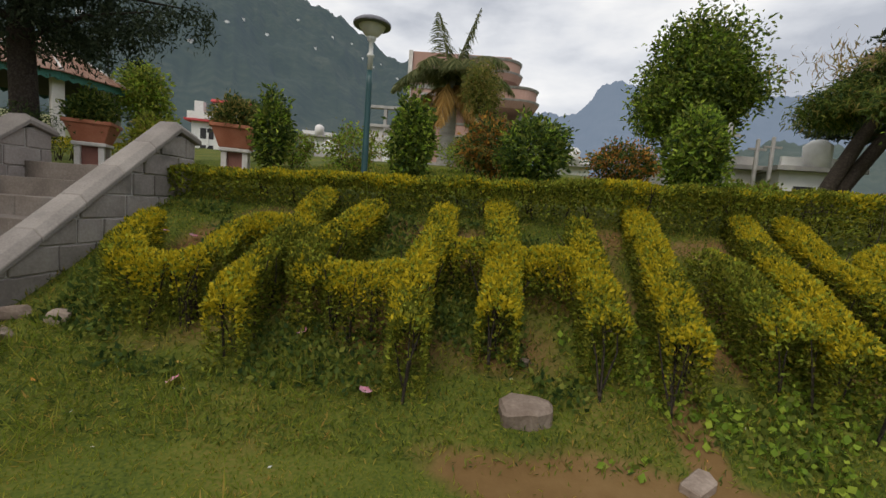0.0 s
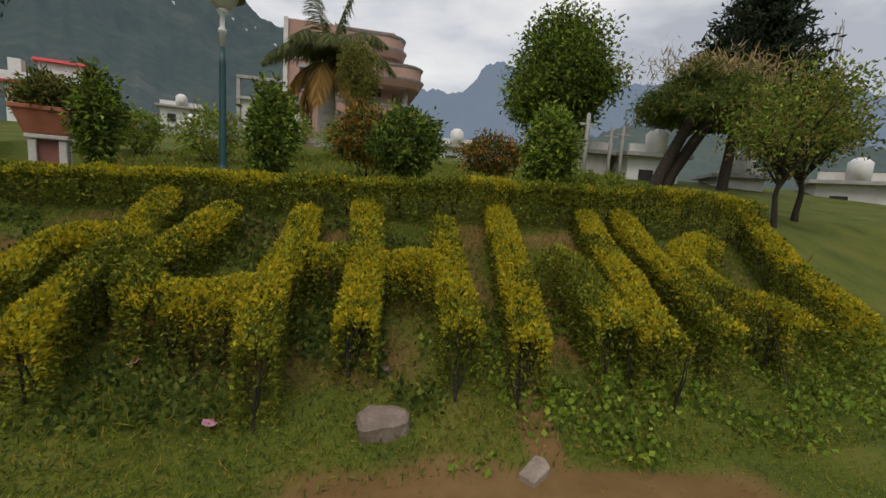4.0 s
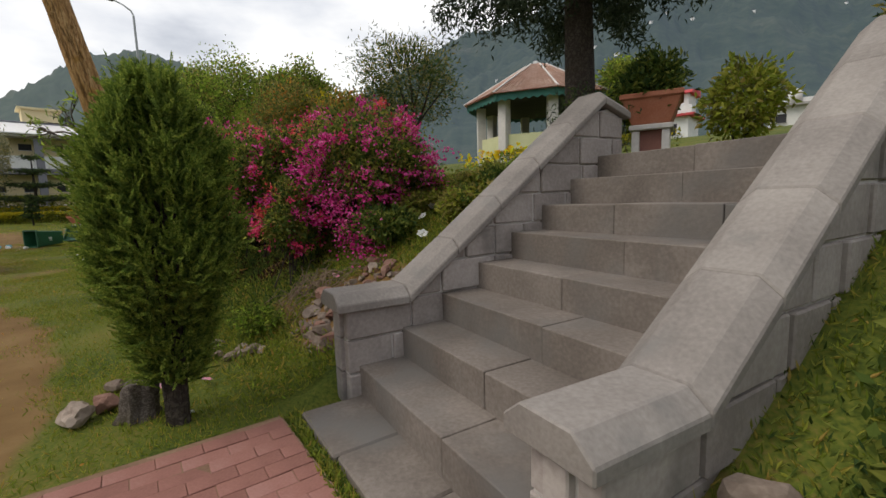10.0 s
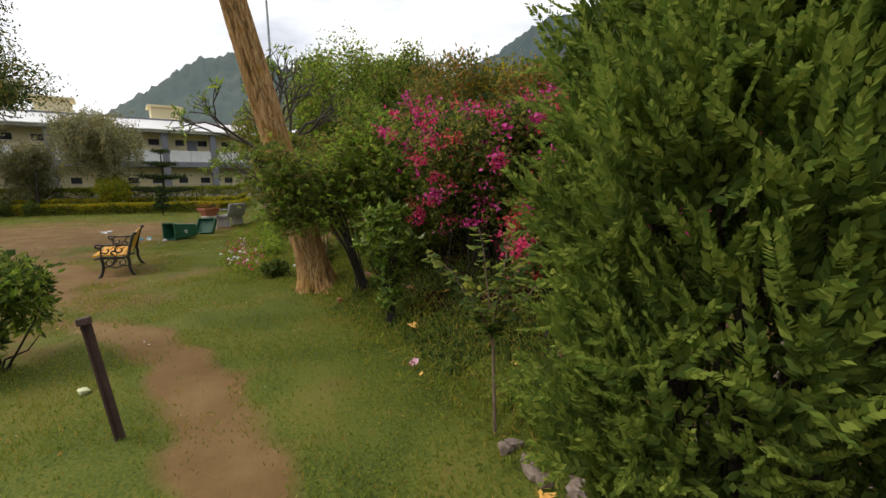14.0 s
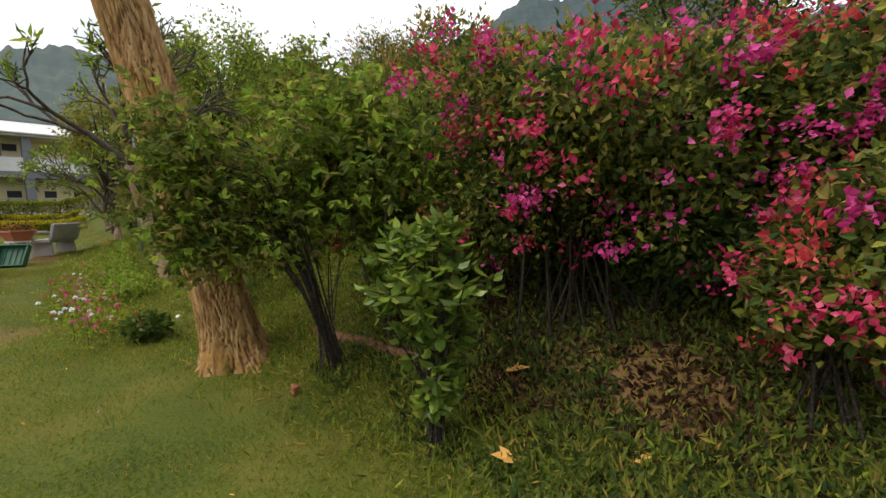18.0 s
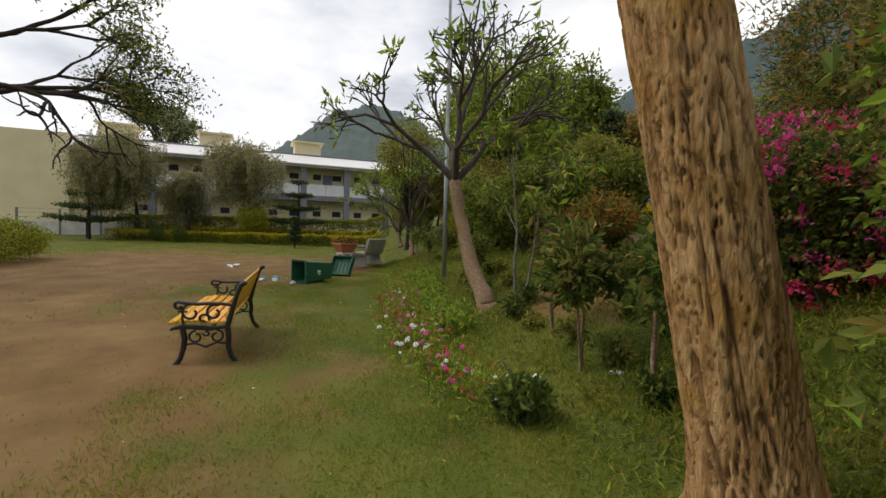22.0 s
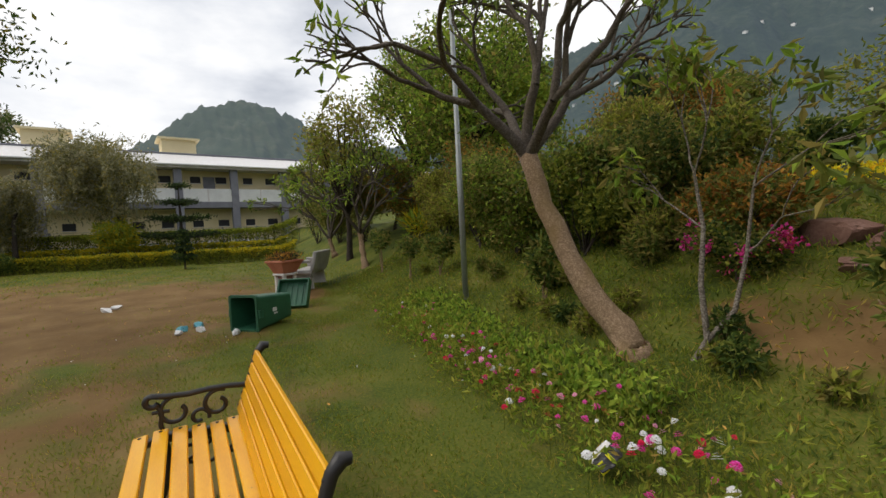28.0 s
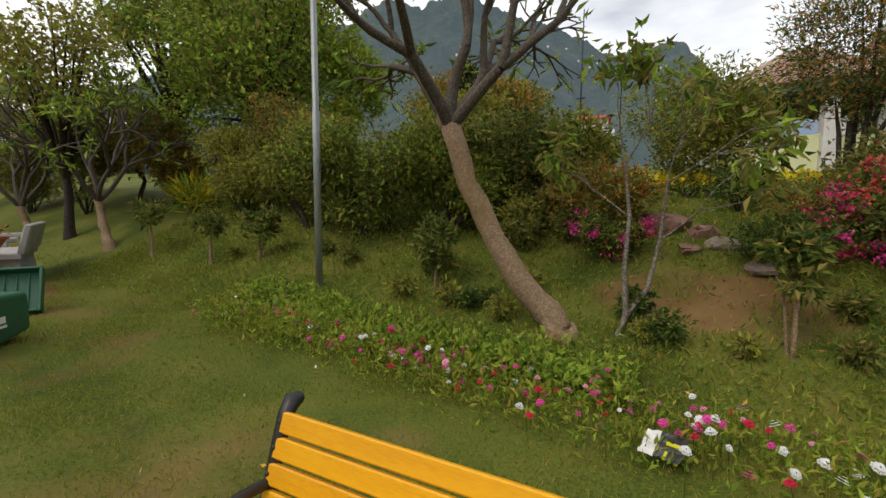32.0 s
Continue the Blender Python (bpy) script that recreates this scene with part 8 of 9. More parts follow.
leafy_tree("umbrella_tree", "low flat-topped dark green tree on the terrace", (-20.5, 10.4), 0.9, 0.08, (0, 0, 1.5), (1.15, 1.0, 0.5), 6500, 0.11, ["leaf_dark", "leaf_mid"], lumps=14, seed=83, weights=(0.6, 0.4), squash=0.7)
leafy_tree("broadleaf_tree", "loose grey-green tree at the end of the bank", (-26.6, 2.6), 1.6, 0.10, (0, 0, 3.5), (1.9, 1.5, 1.5), 5000, 0.12, ["leaf_olive", "leaf_lime"], lumps=24, seed=87, weights=(0.6, 0.4))
leafy_tree("broadleaf_tree", "tall dark green tree behind the lawn shrubs", (-27.6, 5.6), 2.0, 0.16, (0, 0, 4.2), (2.2, 1.8, 2.2), 9000, 0.14, ["leaf_mid", "leaf_light", "leaf_olive"], lumps=24, seed=91, weights=(0.4, 0.35, 0.25))
leafy_tree("broadleaf_tree", "tall fresh green tree far beyond the terrace", (-29.0, 10.2), 2.4, 0.22, (0, 0, 4.6), (2.7, 2.5, 2.4), 15000, 0.2, ["leaf_mid", "leaf_light", "leaf_olive"], lumps=26, seed=97, weights=(0.4, 0.35, 0.25))
rb = random.Random(61)
KINDS = ((["leaf_rust", "leaf_olive", "leaf_mid"], "low straggling shrub with reddish olive leaves on the bank"), (["leaf_mid", "leaf_olive"], "low straggling green shrub on the bank"), (["leaf_olive", "leaf_lime"], "low straggling yellow-green shrub on the bank"), (["leaf_dark", "leaf_mid"], "low dark green shrub on the bank"))
for i in range(34):
    x = -12.2 - 5.6 * rb.random()
    y = rb.uniform(3.3, 5.0)
    if abs(x + 15.2) < 0.8 and 3.4 < y < 4.6:
        continue
    mats, lb = KINDS[i % 4]
    k = rb.uniform(0.7, 1.25)
    shrub("bank_weed", lb, (x, y), (0.30 * k, 0.26 * k, 0.24 * k), 0.06, mats, int(620 * k), 0.075, width=rb.choice((0.3, 0.45, 0.55)), stems=6, stem_r=0.006, shell=0.2, group="weeds on the bank")
for i in range(16):
    x, y = rb.uniform(-7.3, -5.75), rb.uniform(3.55, 5.0)
    mats, lb = KINDS[rb.choice((0, 1, 2, 3))]
    k = rb.uniform(0.5, 0.9)
    shrub("bank_weed", lb, (x, y), (0.28 * k, 0.26 * k, 0.18 * k), 0.02, mats, int(560 * k), 0.065, width=0.45, stems=4, stem_r=0.004, shell=0.2, group="weeds on the bank")
for i in range(22):
    x = -12.4 - 9.0 * rb.random()
    y = rb.uniform(2.2, 3.1)
    mats, lb = KINDS[rb.choice((1, 3, 2))]
    k = rb.uniform(0.35, 0.7)
    shrub("bank_weed", lb, (x, y), (0.26 * k, 0.24 * k, 0.22 * k), 0.02, mats, int(420 * k), 0.07, width=0.45, stems=4, stem_r=0.004, shell=0.2, group="weeds on the bank")
for i, (x, y, s) in enumerate(((-15.25, 4.25, 0.5), (-14.75, 4.1, 0.3), (-14.9, 3.75, 0.2))):
    lump("bank_boulder", "broad red-brown rock outcrop bedded in the bank", "stone", (x, y), (s, s * 0.6, s * 0.42), "rock_red", sink=0.7, sub=4, rough_amt=0.75)

# small white houses high on the mountain
tree_of = BVHTree.FromPolygons([v.co for v in big_hill.data.vertices], [tuple(p.vertices) for p in big_hill.data.polygons])
for az, el in ((28.0, 18.4), (26.5, 19.0), (31.4, 15.7), (23.9, 18.0), (33.9, 16.8), (39.1, 16.7), (10.5, 16.8), (11.4, 16.4), (6.8, 16.2), (5.5, 15.2), (8.2, 15.4), (3.7, 15.6), (12.8, 17.2), (40.9, 15.9), (45.8, 14.2), (14.2, 18.6), (16.5, 19.0), (18.4, 17.5), (20.6, 20.1)):
    d = Vector((-math.sin(radians(az)) * math.cos(radians(el)), math.cos(radians(az)) * math.cos(radians(el)), math.sin(radians(el))))
    hit_at = tree_of.ray_cast(Vector((-7, 0, 1.4)), d)[0]
    if hit_at is None:
        continue
    w = rb.uniform(0.9, 2.2)
    hs = thing("hill_house", "tiny white house high on the mountain", "house", pose(hit_at.x, hit_at.y, hit_at.z, 0, 0, rb.uniform(-30, 30)), group="houses on the mountain")
    part("wall", box(-w, w, -1.5, 1.5, -2.0, 1.4), M["white_paint"], hs)
    part("roof", prism([(-w - 0.2, 1.4), (w + 0.2, 1.4), (w * 0.6, 2.0), (-w * 0.6, 2.0)], "y", -1.7, 1.7), M["grey_paint"], hs)

# ---------- stones ----------
boulder = part("boulder", prism([(-0.16, -0.09), (0.02, -0.115), (0.15, -0.08), (0.165, 0.03), (0.10, 0.10), (-0.08, 0.11), (-0.17, 0.04)], "z", -0.06, 0.125, 0.022), M["rock"], None)
for v in boulder.data.vertices:
    v.co += Vector((0.018 * noise.noise(v.co * 9), 0.018 * noise.noise(v.co * 9 + Vector((5, 0, 0))), 0.022 * noise.noise(v.co * 7 + Vector((0, 9, 0)))))
boulder.matrix_world = pose(0.59, 2.47, float(land(0.59, 2.47)) - 0.025, 7, -3, 4)
tagged(boulder, "squarish grey-pink field stone on the grass", "stone")
lump("pebble", "small pale stone on the grass", "stone", (0.62, 2.85), (0.06, 0.05, 0.04), "rock")
brickbit = thing("brick_piece", "broken pale brick lying on bare earth", "brick", pose(1.43, 2.09, 0.045, 6, -8, 35))
part("brick", prism([(-0.10, -0.055), (0.07, -0.06), (0.11, 0.0), (0.09, 0.055), (-0.10, 0.05)], "z", -0.035, 0.035, 0.008), M["rock"], brickbit)
lump("pale_stone", "pale whitewashed stone beside the stair", "stone", (-2.72, 2.90), (0.12, 0.09, 0.07), "rock", seed=6.2)
lump("slab_stone", "flat grey stone leaning by the stair wall", "stone", (-3.03, 2.90), (0.16, 0.09, 0.07), "rock", seed=8.2)
lump("slab_stone", "flat grey stone leaning by the stair wall", "stone", (-3.0, 2.72), (0.15, 0.10, 0.06), "rock", seed=2.2)
lump("pale_stone", "pale stone half sunk in the bank", "stone", (1.36, 3.2), (0.09, 0.07, 0.08), "rock", seed=12.2)
rs = random.Random(23)
for i in range(190):
    k = rs.random()
    x = -5.62 - 0.95 * rs.random() - (0.55 * rs.random() if k < 0.3 else 0)
    y = 2.62 + 0.95 * rs.random()
    if seg_dist(np.array(x), np.array(y), [(-5.65, 2.7), (-6.2, 3.5)]) > 0.62:
        continue
    if x < -6.2 and rs.random() < 0.5:
        continue
    s = rs.choice((0.025, 0.032, 0.04, 0.05, 0.06, 0.085))
    red = rs.random() < 0.25
    lump("rubble_stone", "reddish angular rubble stone beside the stair" if red else "grey angular rubble stone beside the stair", "stone", (x, y), (s * rs.uniform(0.9, 1.4), s * rs.uniform(0.7, 1.0), s * rs.uniform(0.5, 0.8)), "rock_red" if red else "rock", sink=rs.uniform(0.0, 0.4), sub=2 if s < 0.05 else 3, group="rubble stones beside the stair", rough_amt=0.45)
for i in range(16):
    x, y = -6.2 - 0.75 * rs.random(), 2.05 + 0.4 * rs.random()
    lump("rubble_stone", "pale stone scattered on the grass by the stair", "stone", (x, y), (rs.uniform(0.05, 0.12), rs.uniform(0.04, 0.07), 0.045), "rock", group="rubble stones beside the stair", sub=1)
for q in ((-14.2, 3.5, 0.25, 0.16), (-14.5, 3.85, 0.3, 0.14)):
    lump("bank_rock", "broad flat grey rock bedded in the bank", "stone", q[:2], (q[2], q[3], 0.10), "rock", sink=0.5)
for i in range(46):
    k = rs.random()
    x, y = -6.35 + 0.95 * rs.random(), 2.65 + 0.85 * rs.random()
    s = rs.uniform(0.035, 0.07) if k < 0.85 else 0.095
    red = rs.random() < 0.5
    lump("rubble_stone", "reddish angular rubble stone beside the stair" if red else "grey angular rubble stone beside the stair", "stone", (x, y), (s * rs.uniform(0.9, 1.3), s * rs.uniform(0.7, 1.0), s * rs.uniform(0.55, 0.85)), "rock_red" if red else "rock", sink=rs.uniform(0.0, 0.35), sub=3, group="rubble stones beside the stair", rough_amt=0.5)
for i, (x, y) in enumerate(((-6.2, 3.2), (-5.95, 2.95), (-5.8, 3.3), (-6.1, 2.75), (-5.7, 2.85))):
    lump("paper_scrap", "torn white scrap of paper among the rubble", "litter", (x, y), (0.045, 0.03, 0.02), "plastic_white", sink=-2.2, sub=1, rough_amt=0.7)
lump("paper_scrap", "crumpled white paper on the rubble", "litter", (-6.38, 3.0), (0.055, 0.035, 0.035), "plastic_white", sink=0.1)
lump("paper_scrap", "crumpled white paper on the bank grass", "litter", (-13.0, 2.35), (0.08, 0.05, 0.03), "plastic_white")
lump("paper_scrap", "crumpled white paper on the bank grass", "litter", (-13.45, 1.9), (0.07, 0.05, 0.03), "plastic_white")
lump("bank_rock", "rust-brown boulder among the cut twigs", "stone", (-6.55, 3.05), (0.15, 0.11, 0.11), "rock_red", sink=0.35, sub=3)
lump("bank_rock", "flat pale stone among the rubble", "stone", (-6.28, 3.22), (0.13, 0.09, 0.04), "rock", sink=0.3, sub=3)
stump = thing("tree_stump", "short weathered brown stump at the foot of the arborvitae", "stump", pose(-5.75, 1.53, 0, 0, 4, 20))
wood = lathe([(0.03, -0.05), (0.12, -0.05), (0.105, 0.0), (0.09, 0.05), (0.085, 0.1), (0.082, 0.15), (0.08, 0.2), (0.06, 0.215), (0.02, 0.2)], 28)
for v in wood.verts:
    k = 1 + 0.55 * noise.noise((v.co.x * 22, v.co.y * 22, v.co.z * 5)) + 0.25 * noise.noise(v.co * 45)
    v.co = Vector((v.co.x * k, v.co.y * k, v.co.z + (0.05 * noise.noise(v.co * 14) if v.co.z > 0.12 else 0)))
part("wood", wood, M["bark_limb"], stump)
lump("pale_stone", "pale stone beside the tree stump", "stone", (-6.3, 1.4), (0.10, 0.07, 0.05), "rock", seed=3.1)
lump("brown_stone", "rough red-brown stone in the grass", "stone", (-5.88, 1.22), (0.12, 0.09, 0.08), "rock", seed=4.4, sub=3, rough_amt=0.6)
lump("brown_stone", "rough red-brown stone in the grass", "stone", (-5.98, 1.36), (0.09, 0.07, 0.07), "rock_red", seed=9.1, sub=3, rough_amt=0.6)
twigs = []
for i in range(90):
    q = np.array((-6.85 + rng.normal(0, 0.22), 3.05 + rng.normal(0, 0.16)))
    a, ln = rng.random() * 6.28, rng.uniform(0.15, 0.4)
    e = q + ln * np.array((math.cos(a), math.sin(a)))
    twigs.append([((*q, float(land(*q)) + rng.uniform(0.02, 0.14)), 0.004), ((*((q + e) / 2), float(land(*((q + e) / 2))) + rng.uniform(0.06, 0.18)), 0.004), ((*e, float(land(*e)) + rng.uniform(0.02, 0.1)), 0.002)])
tp_ = tube_part("brushwood", twigs, M["twig"], None, sides=4, kind="stuff")
tagged(tp_, "heap of dry brown cut twigs on the bank", "brushwood", kind="stuff")


# ---------- fallen flowers ----------
def flower_mesh(petals, r, mat, cup=0.25):
    V, Q = [], []
    for i in range(petals):
        a = 2 * math.pi * i / petals
        c, s = math.cos(a), math.sin(a)
        w = r * math.pi / petals * 0.95
        for u, v, z in ((0.08 * r, 0, 0), (0.6 * r, w, cup * r * 0.5), (r, 0, cup * r), (0.6 * r, -w, cup * r * 0.5)):
            V.append((u * c - v * s, u * s + v * c, z))
        Q.append([4 * i + k for k in range(4)])
    me = bpy.data.meshes.new("petals")
    me.from_pydata(V, [], Q)
    me.materials.append(M[mat])
    return me


big_pink = flower_mesh(5, 0.045, "petal_pink")
for x, y in ((-0.95, 2.93), (-0.4, 2.5), (-2.62, 3.88), (-2.32, 3.84), (-1.98, 3.95), (-6.04, 1.74), (-6.02, 1.66), (-6.84, 3.24), (-8.11, 2.06), (-1.58, 2.46), (-6.75, 3.05), (-5.95, 1.9)):
    f = thing("fallen_flower", "fallen pink five-petalled flower on the grass", "flower", pose(x, y, float(land(x, y)) + 0.05, rng.uniform(-25, 25), rng.uniform(-25, 25), rng.uniform(0, 360)), group="fallen flowers")
    ob = new("petal_ring", big_pink)
    ob.parent = f
for x, y in ((-6.53, 4.13), (-6.58, 4.3), (-6.2, 3.9), (-7.35, 4.9)):
    f = thing("white_flower", "white flower on the bank", "flower", pose(x, y, float(land(x, y)) + 0.08, -40, 10, rng.uniform(0, 360)), group="white flowers")
    ob = new("petal_ring", flower_mesh(6, 0.06, "petal_white"))
    ob.parent = f


def dry_leaf(x, y, s):
    bm = bmesh.new()
    pts = [(0, 0), (0.35, 0.22), (0.45, 0.6), (0.25, 0.55), (0, 1.0), (-0.25, 0.55), (-0.45, 0.6), (-0.35, 0.22)]
    vs = [bm.verts.new((u * s, v * s, s * 0.35 * abs(u) + s * 0.12 * v * v)) for u, v in pts]
    mid = bm.verts.new((0, 0.5 * s, 0.02 * s))
    for i in range(8):
        bm.faces.new((vs[i], vs[(i + 1) % 8], mid))
    ob = part("dry_leaf", bm, M["dry_leaf"], None)
    ob.matrix_world = pose(x, y, float(land(x, y)) + 0.03, rng.uniform(-30, 40), rng.uniform(-30, 30), rng.uniform(0, 360))
    tagged(ob, "curled orange-brown dead leaf on the grass", "leaf", "dead leaves")


for x, y, s in ((-9.17, 2.80, 0.18), (-8.75, 2.38, 0.13), (-7.9, 2.0, 0.07), (-6.45, 1.95, 0.12), (-7.55, 2.55, 0.1), (-8.3, 2.62, 0.09), (-9.9, 2.55, 0.11)):
    dry_leaf(x, y, s)
lump("brick_piece", "broken orange brick on the grass by the old tree", "brick", (-10.45, 2.03), (0.055, 0.045, 0.06), "terracotta", sink=0.2, seed=7.7)

# ---------- flower bed ----------
BED = [(-12.8, 1.36), (-14.0, 1.12), (-15.0, 1.08), (-16.2, 1.10), (-17.2, 1.24), (-18.3, 1.36), (-19.8, 1.5)]


def along(line, n, w):
    P = np.array(line)
    seg = np.hypot(*(P[1:] - P[:-1]).T)
    s = rng.random(n) * seg.sum()
    k = np.clip(np.searchsorted(np.cumsum(seg), s), 0, len(seg) - 1)
    f = (s - np.concatenate([[0], np.cumsum(seg)])[k]) / seg[k]
    d = (P[k + 1] - P[k]) / seg[k][:, None]
    c = P[k] + (P[k + 1] - P[k]) * f[:, None]
    return c + np.stack([-d[:, 1], d[:, 0]], 1) * (rng.normal(0, 0.5, n).clip(-1.2, 1.2) * w)[:, None]


bed = thing("flower_bed", "ragged border of phlox in pink, red and white", "flower bed")
xy = along(BED, 13000, 0.40)
keep_ = rng.random(len(xy)) < np.clip(0.45 - 0.18 * (xy[:, 0] + 16), 0.35, 1)
xy = xy[keep_]
hgt = 0.26 * rng.random(len(xy)) ** 1.3 * (0.6 + 0.8 * np.array([abs(noise.noise((a * 2.2, b * 2.2, 4))) for a, b in xy]) * 2)
leaves("foliage", np.column_stack([xy, land(xy[:, 0], xy[:, 1]) + hgt]), 0.06, 0.34, [M["leaf_light"], M["leaf_lime"], M["grass"]], bed, midx=rng.integers(0, 3, len(xy)), up=0.7)
blooms = {}
for key, mat in (("petal_mag", "petal_mag"), ("petal_red", "petal_red"), ("petal_white", "petal_white"), ("petal_pink", "petal_pink")):
    V, Q = [], []
    for j in range(17):
        o = np.array((0, 0, 0)) if j == 0 else np.array((0.019 * math.cos(j * 0.785), 0.019 * math.sin(j * 0.785), -0.010)) if j < 9 else np.array((0.031 * math.cos(j * 0.785 + 0.4), 0.031 * math.sin(j * 0.785 + 0.4), -0.028))
        for i in range(5):
            a = 2 * math.pi * i / 5 + j
            c, s = math.cos(a), math.sin(a)
            for u, v, z in ((0.002, 0, 0), (0.011, 0.008, 0.003), (0.017, 0, 0.002), (0.011, -0.008, 0.003)):
                V.append((o[0] + u * c - v * s, o[1] + u * s + v * c, o[2] + z + (0.01 if j == 0 else 0)))
            Q.append([len(V) - 4, len(V) - 3, len(V) - 2, len(V) - 1])
    me = bpy.data.meshes.new("bloom")
    me.from_pydata(V, [], Q)
    me.materials.append(M[mat])
    blooms[key] = me
st = []
for i, (x, y) in enumerate(along(BED, 260, 0.36)):
    if x < -17.5 and rng.random() < 0.45:
        continue
    z0 = float(land(x, y))
    h = rng.uniform(0.12, 0.28)
    key = rng.choice(list(blooms), p=(0.44, 0.26, 0.24, 0.06))
    ob = new("bloom", blooms[key])
    ob.parent = bed
    sc = rng.uniform(0.34, 0.74)
    ob.matrix_local = pose(x, y, z0 + h, rng.uniform(-35, 35), rng.uniform(-35, 35), rng.uniform(0, 360)) @ Matrix.Scale(sc, 4)
    st.append([((x + rng.normal(0, 0.02), y, z0 - 0.02), 0.003), ((x, y, z0 + h), 0.002)])
tube_part("stemwork", st, M["leaf_mid"], bed, sides=4, kind="stuff")
lush = thing("ground_cover", "lush light green seedlings along the border", "plants", kind="stuff")
xy = along([(-15.2, 1.6), (-17.2, 1.62), (-18.5, 1.75), (-19.8, 1.9)], 6200, 0.28)
leaves("foliage", np.column_stack([xy, land(xy[:, 0], xy[:, 1]) + 0.22 * rng.random(len(xy))]), 0.075, 0.5, [M["leaf_light"], M["leaf_mid"], M["leaf_lime"]], lush, midx=rng.choice(3, len(xy), p=(0.6, 0.25, 0.15)), up=0.8)
shrub("dahlia_clump", "low clump of broad dark green leaves beside the border", (-12.85, 1.5), (0.23, 0.21, 0.13), 0.02, ["leaf_mid", "leaf_dark"], 420, 0.09, width=0.5, weights=(0.6, 0.4), stems=4, stem_r=0.006)

shrub("lawn_shrub", "low leafy green shrub beside the trodden line", (-9.8, -0.95), (0.6, 0.5, 0.46), 0.03, ["leaf_mid", "leaf_light", "leaf_dark"], 3600, 0.075, weights=(0.5, 0.25, 0.25), stems=7, lumps=8)
lump("paper_scrap", "crumpled yellowish paper on the grass", "litter", (-8.9, -0.2), (0.07, 0.05, 0.03), "lime", sink=0.1)

mari = thing("marigold_bed", "bed of orange and yellow marigolds on the terrace", "flower bed")
xy = np.concatenate([along([(-12.2, 6.4), (-14.5, 6.4), (-18.0, 6.4)], 900, 0.55), along([(-6.4, 5.6), (-8.0, 6.0)], 45, 0.4)])
leaves("foliage", np.column_stack([np.repeat(xy, 4, 0) + rng.normal(0, 0.06, (len(xy) * 4, 2)), np.repeat(land(xy[:, 0], xy[:, 1]), 4) + 0.28 * rng.random(len(xy) * 4)]), 0.07, 0.35, [M["leaf_mid"], M["leaf_light"]], mari, midx=rng.integers(0, 2, len(xy) * 4), up=0.6)
heads = np.column_stack([xy, land(xy[:, 0], xy[:, 1]) + rng.uniform(0.2, 0.36, len(xy))])
leaves("bloom_cover", np.repeat(heads, 5, 0) + rng.normal(0, 0.012, (len(xy) * 5, 3)), 0.045, 0.9, [M["marigold"]], mari, up=0.9, label="orange and yellow marigold heads")

# ---------- turf, weeds and scraps ----------

def turf(n, xr, yr, length, wide, keep, mats, name, label, up=1.6, lift=0.0, cat="grass", probs=None):
    x, y = rng.uniform(*xr, n), rng.uniform(*yr, n)
    ok = keep(x, y) & ~((x > -5.4) & (x < -3.2) & (y > 2.2) & (y < 5.1)) & ~((x > -5.2) & (x < -3.3) & (y > -1.2) & (y < 2.2))
    x, y = x[ok], y[ok]
    z = land(x, y) + lift * rng.random(len(x)) - 0.004
    mi = rng.choice(len(mats), len(x), p=probs)
    ob = leaves(name, np.column_stack([x, y, z]), length, wide, [M[m] for m in mats], None, midx=mi, up=up, fold=0.05)
    return tagged(ob, label, cat, kind="stuff")


def thin_out(x, y):
    nz = np.sin(x * 3.1 + np.sin(y * 2.3)) * np.sin(y * 3.7 + np.sin(x * 1.9))
    return rng.random(len(x)) < np.clip(0.75 + 0.35 * nz - 0.93 * bare(x, y), 0.03, 1)


turf(300000, (-13.5, 4.0), (-3.4, 2.6), 0.036, 0.18, lambda x, y: thin_out(x, y) & (rng.random(len(x)) < (y + 3.4) / 1.8), ["grass"], "lawn_grass", "short worn lawn grass", up=1.3)
turf(200000, (-24.0, -12.0), (-3.6, 2.4), 0.036, 0.18, lambda x, y: thin_out(x, y) & (rng.random(len(x)) < (y + 3.6) / 1.8) & (rng.random(len(x)) < (-11.9 - x) / 1.6), ["grass"], "lawn_grass", "short worn lawn grass", up=1.3)
turf(60000, (-40.0, -12.0), (-12.0, 2.4), 0.06, 0.3, lambda x, y: thin_out(x, y) & ((y < -3) | (x < -24)), ["grass"], "lawn_grass", "short worn lawn grass on the far side", up=1.3)
turf(95000, (-3.22, 6.5), (2.1, 4.7), 0.046, 0.2, lambda x, y: rng.random(len(x)) < 0.8 - 0.6 * bare(x, y), ["grass", "leaf_mid", "leaf_dark"], "bank_grass", "rough grass and weeds on the planted bank", up=0.9, lift=0.04, probs=(0.5, 0.37, 0.13))
turf(80000, (-24.0, -5.4), (1.4, 5.2), 0.07, 0.2, lambda x, y: (y > np.interp(x, TX[:, 0], TX[:, 1]) - 0.1 + rng.normal(0, 0.28, len(x))) & (rng.random(len(x)) < 0.85 - 0.8 * bare(x, y)), ["grass", "leaf_mid", "leaf_light"], "bank_grass", "rough grass and weeds on the shaded bank", up=1.0, lift=0.05, probs=(0.68, 0.27, 0.05))
turf(16000, (0.9, 6.5), (1.9, 3.4), 0.05, 0.75, lambda x, y: (np.sin(x * 4.1) * np.sin(y * 5.3 + x) > -0.35) & (rng.random(len(x)) < (x - 0.8) / 0.9) & (y > 2.25 + 0.15 * np.sin(x * 5) + rng.normal(0, 0.06, len(x))), ["leaf_light", "leaf_mid"], "creeper", "creeping broad-leaved weeds on the bank", up=0.8, lift=0.06)
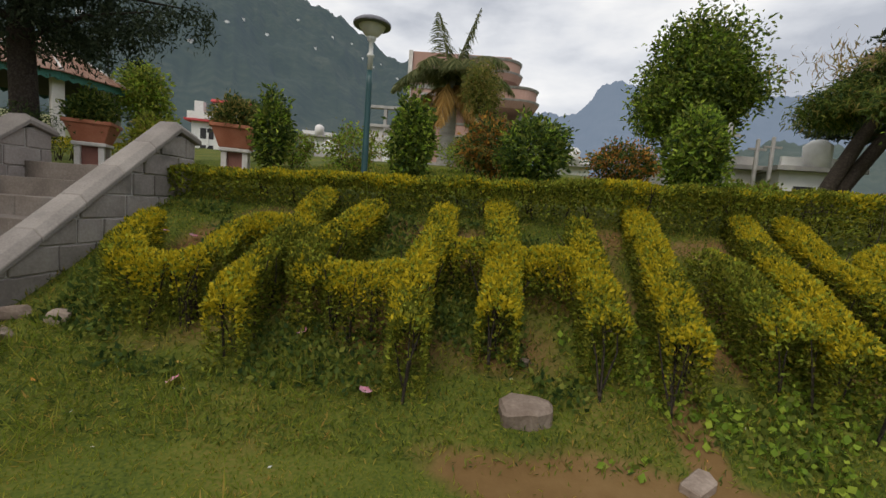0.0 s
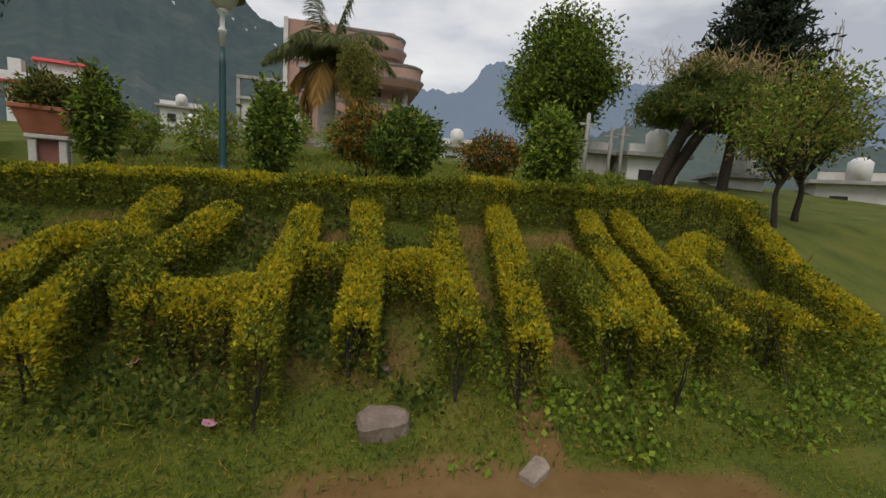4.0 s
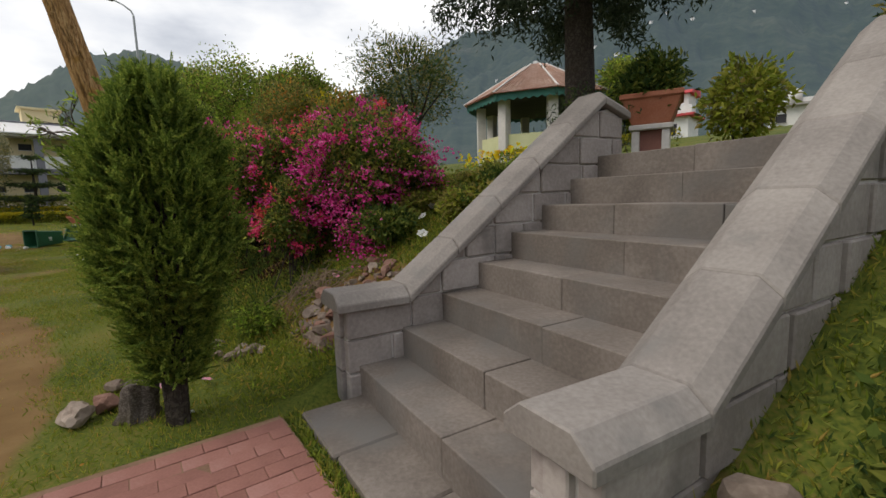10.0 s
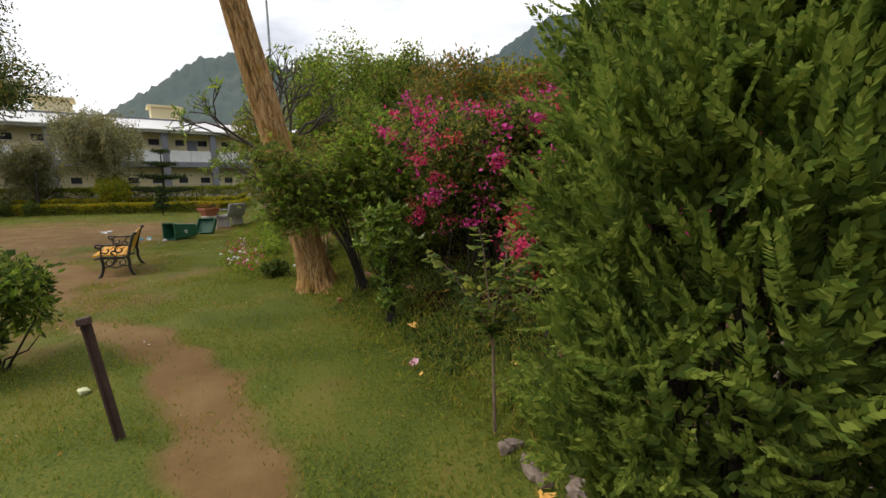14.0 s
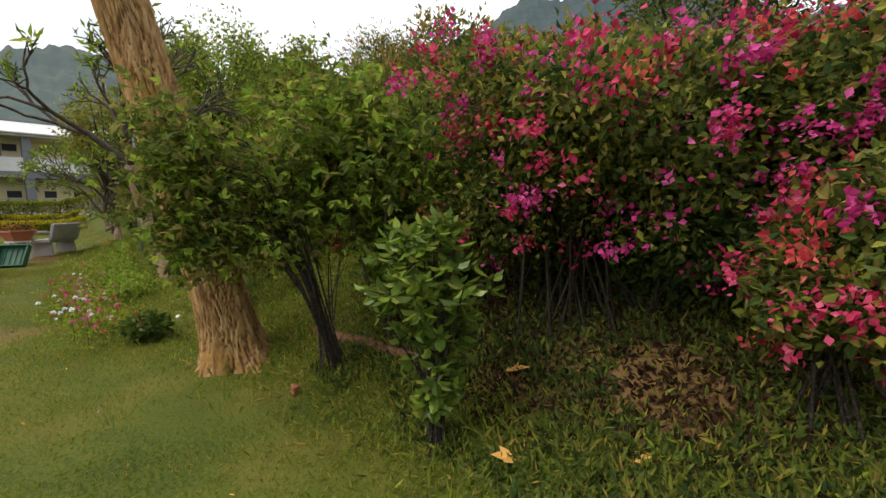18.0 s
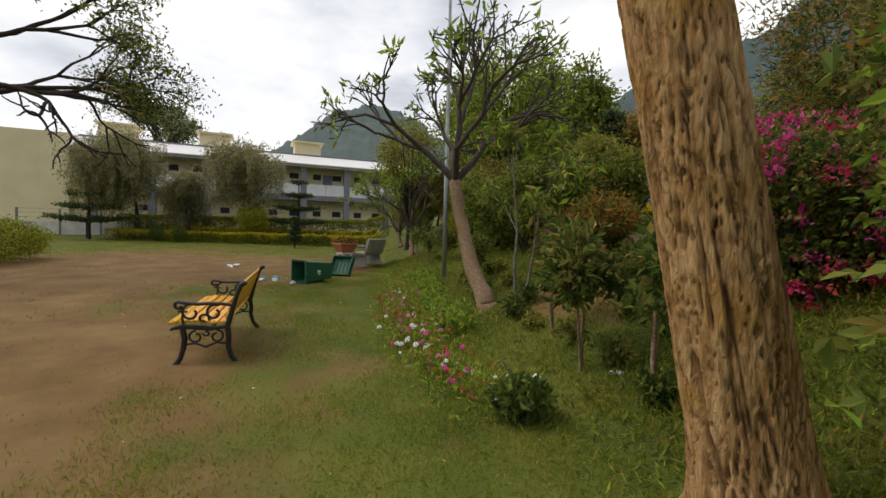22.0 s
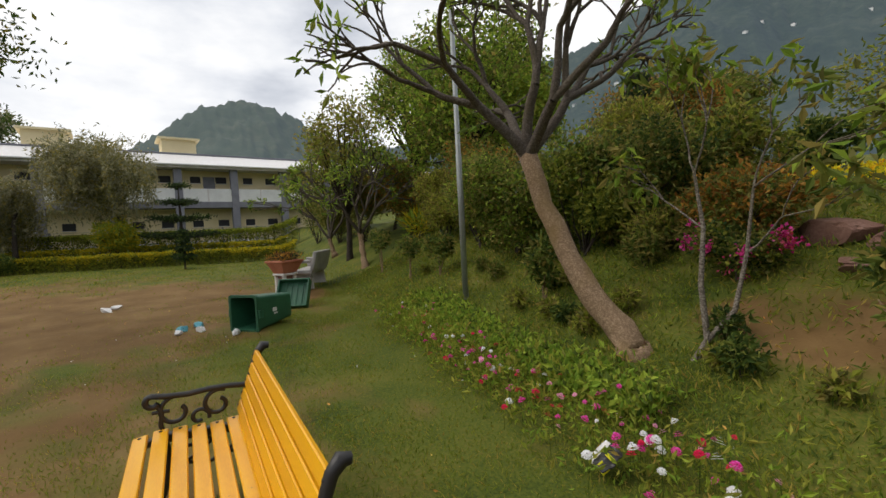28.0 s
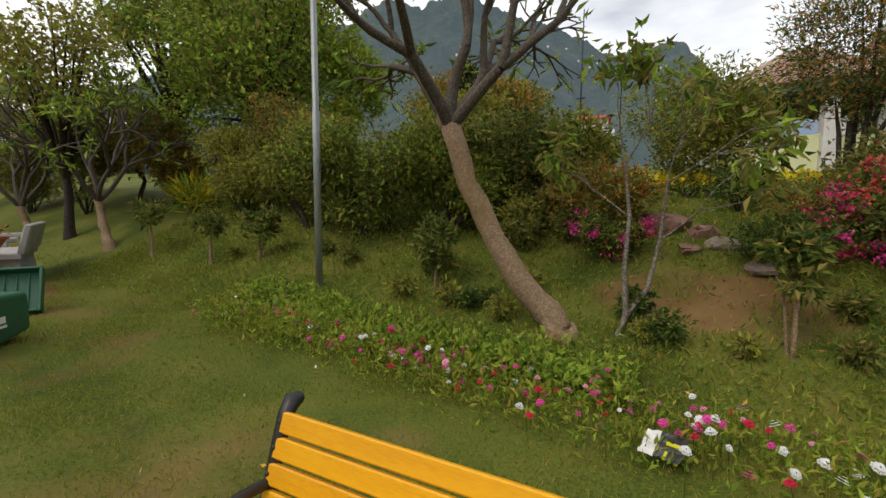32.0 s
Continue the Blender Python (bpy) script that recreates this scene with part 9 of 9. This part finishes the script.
turf(15000, (-2.9, 1.0), (2.5, 4.4), 0.05, 0.6, lambda x, y: np.sin(x * 3.3 + 1) * np.sin(y * 4.3 + x) > 0.0, ["leaf_dark", "leaf_mid"], "creeper", "creeping broad-leaved weeds on the bank", up=0.8, lift=0.08)
turf(3600, (-3.3, -2.6), (2.1, 2.9), 0.12, 0.07, lambda x, y: np.hypot(x + 3.1, y - 2.35) < 0.38, ["grass", "leaf_mid"], "tall_grass", "tall tufts of grass against the stair post", up=1.3, lift=0.05)
turf(5000, (-3.4, -0.5), (1.6, 3.2), 0.15, 0.05, lambda x, y: np.sin(x * 5.3) * np.sin(y * 6.1 + x * 2) > 0.5, ["grass"], "tall_grass", "long loose grass blades on the bank", up=0.9)
turf(24000, (-7.0, 5.0), (5.0, 12.0), 0.10, 0.2, lambda x, y: x > -3 , ["grass", "leaf_mid"], "terrace_grass", "grass on the upper terrace", up=1.3)
turf(520, (-24.0, 3.0), (-3.0, 3.0), 0.036, 0.5, lambda x, y: rng.random(len(x)) < 0.7, ["dry_leaf", "petal_white"], "leaf_litter", "scattered dry leaves and pale scraps", up=0.1, lift=0.02, cat="litter", probs=(0.7, 0.3))
# dense dark litter that paints the hollow's shade onto its floor
turf(17000, (-10.8, -7.4), (2.45, 3.9), 0.05, 0.5, lambda x, y: np.hypot((x + 9.1) / 1.6, (y - 3.2) / 0.66) < 0.95 + rng.normal(0, 0.16, len(x)), ["leaf_mould"], "leaf_mould", "leaf litter under the bougainvillea, darkened for the hollow's shade", up=0.15, lift=0.03, cat="litter")
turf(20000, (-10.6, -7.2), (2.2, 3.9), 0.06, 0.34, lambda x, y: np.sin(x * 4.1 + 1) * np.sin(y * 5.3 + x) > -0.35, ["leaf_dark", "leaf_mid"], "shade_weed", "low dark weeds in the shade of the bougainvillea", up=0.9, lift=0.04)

turf(60000, (-13.0, -5.4), (2.0, 5.2), 0.055, 0.2, lambda x, y: (y > np.interp(x, TX[:, 0], TX[:, 1]) - 0.1 + rng.normal(0, 0.28, len(x))) & (rng.random(len(x)) < 0.9 - 0.85 * bare(x, y)), ["grass", "leaf_mid"], "bank_grass", "rough grass on the shaded bank", up=1.0, lift=0.05, probs=(0.75, 0.25))

# ---------- brick walk ----------
pavement = thing("pavement", "weathered red brick walk leading to the stair", "pavement", kind="structure")
part("bed", box(-5.16, -3.32, -1.14, 2.18, -0.08, 0.016), M["earth"], pavement)
brick_mesh = None
half = part("brick", box(-0.0505, 0.0505, -0.0495, 0.0495, -0.03, 0.022, 0.003), M["brick"], pavement)
half_brick = half.data
half.matrix_local = pose(-5.16 + 0.103, -1.33, -0.004)
strip_x = rng.uniform(-5.15, -3.35, 1500)
strip_y = 2.2 - 0.045 * (strip_x + 4.25) + rng.normal(0, 0.022, 1500)
strip = leaves("edge_grass", np.column_stack([strip_x, strip_y, np.full(1500, 0.0)]), 0.055, 0.2, [M["grass"], M["leaf_mid"]], None, midx=rng.integers(0, 2, 1500), up=1.1)
tagged(strip, "thin strip of grass between brick walk and stair", "grass", kind="stuff")
for i in range(17):
    for j in range(18):
        x, y = -5.10 + 0.103 * j + 0.04, 2.07 - 0.203 * i + (0.10 if j % 2 else 0.0)
        if brick_mesh is None:
            ob = part("brick", box(-0.0505, 0.0505, -0.1005, 0.1005, -0.03, 0.022, 0.003), M["brick"], pavement)
            brick_mesh = ob.data
        else:
            ob = new("brick", brick_mesh)
            ob.parent = pavement
        if i == 0 and j % 2:
            ob.data = half_brick
            y -= 0.051
        ob.matrix_local = pose(x, y, rng.normal(0, 0.0025), rng.normal(0, 0.6), rng.normal(0, 0.6), rng.normal(0, 0.5))
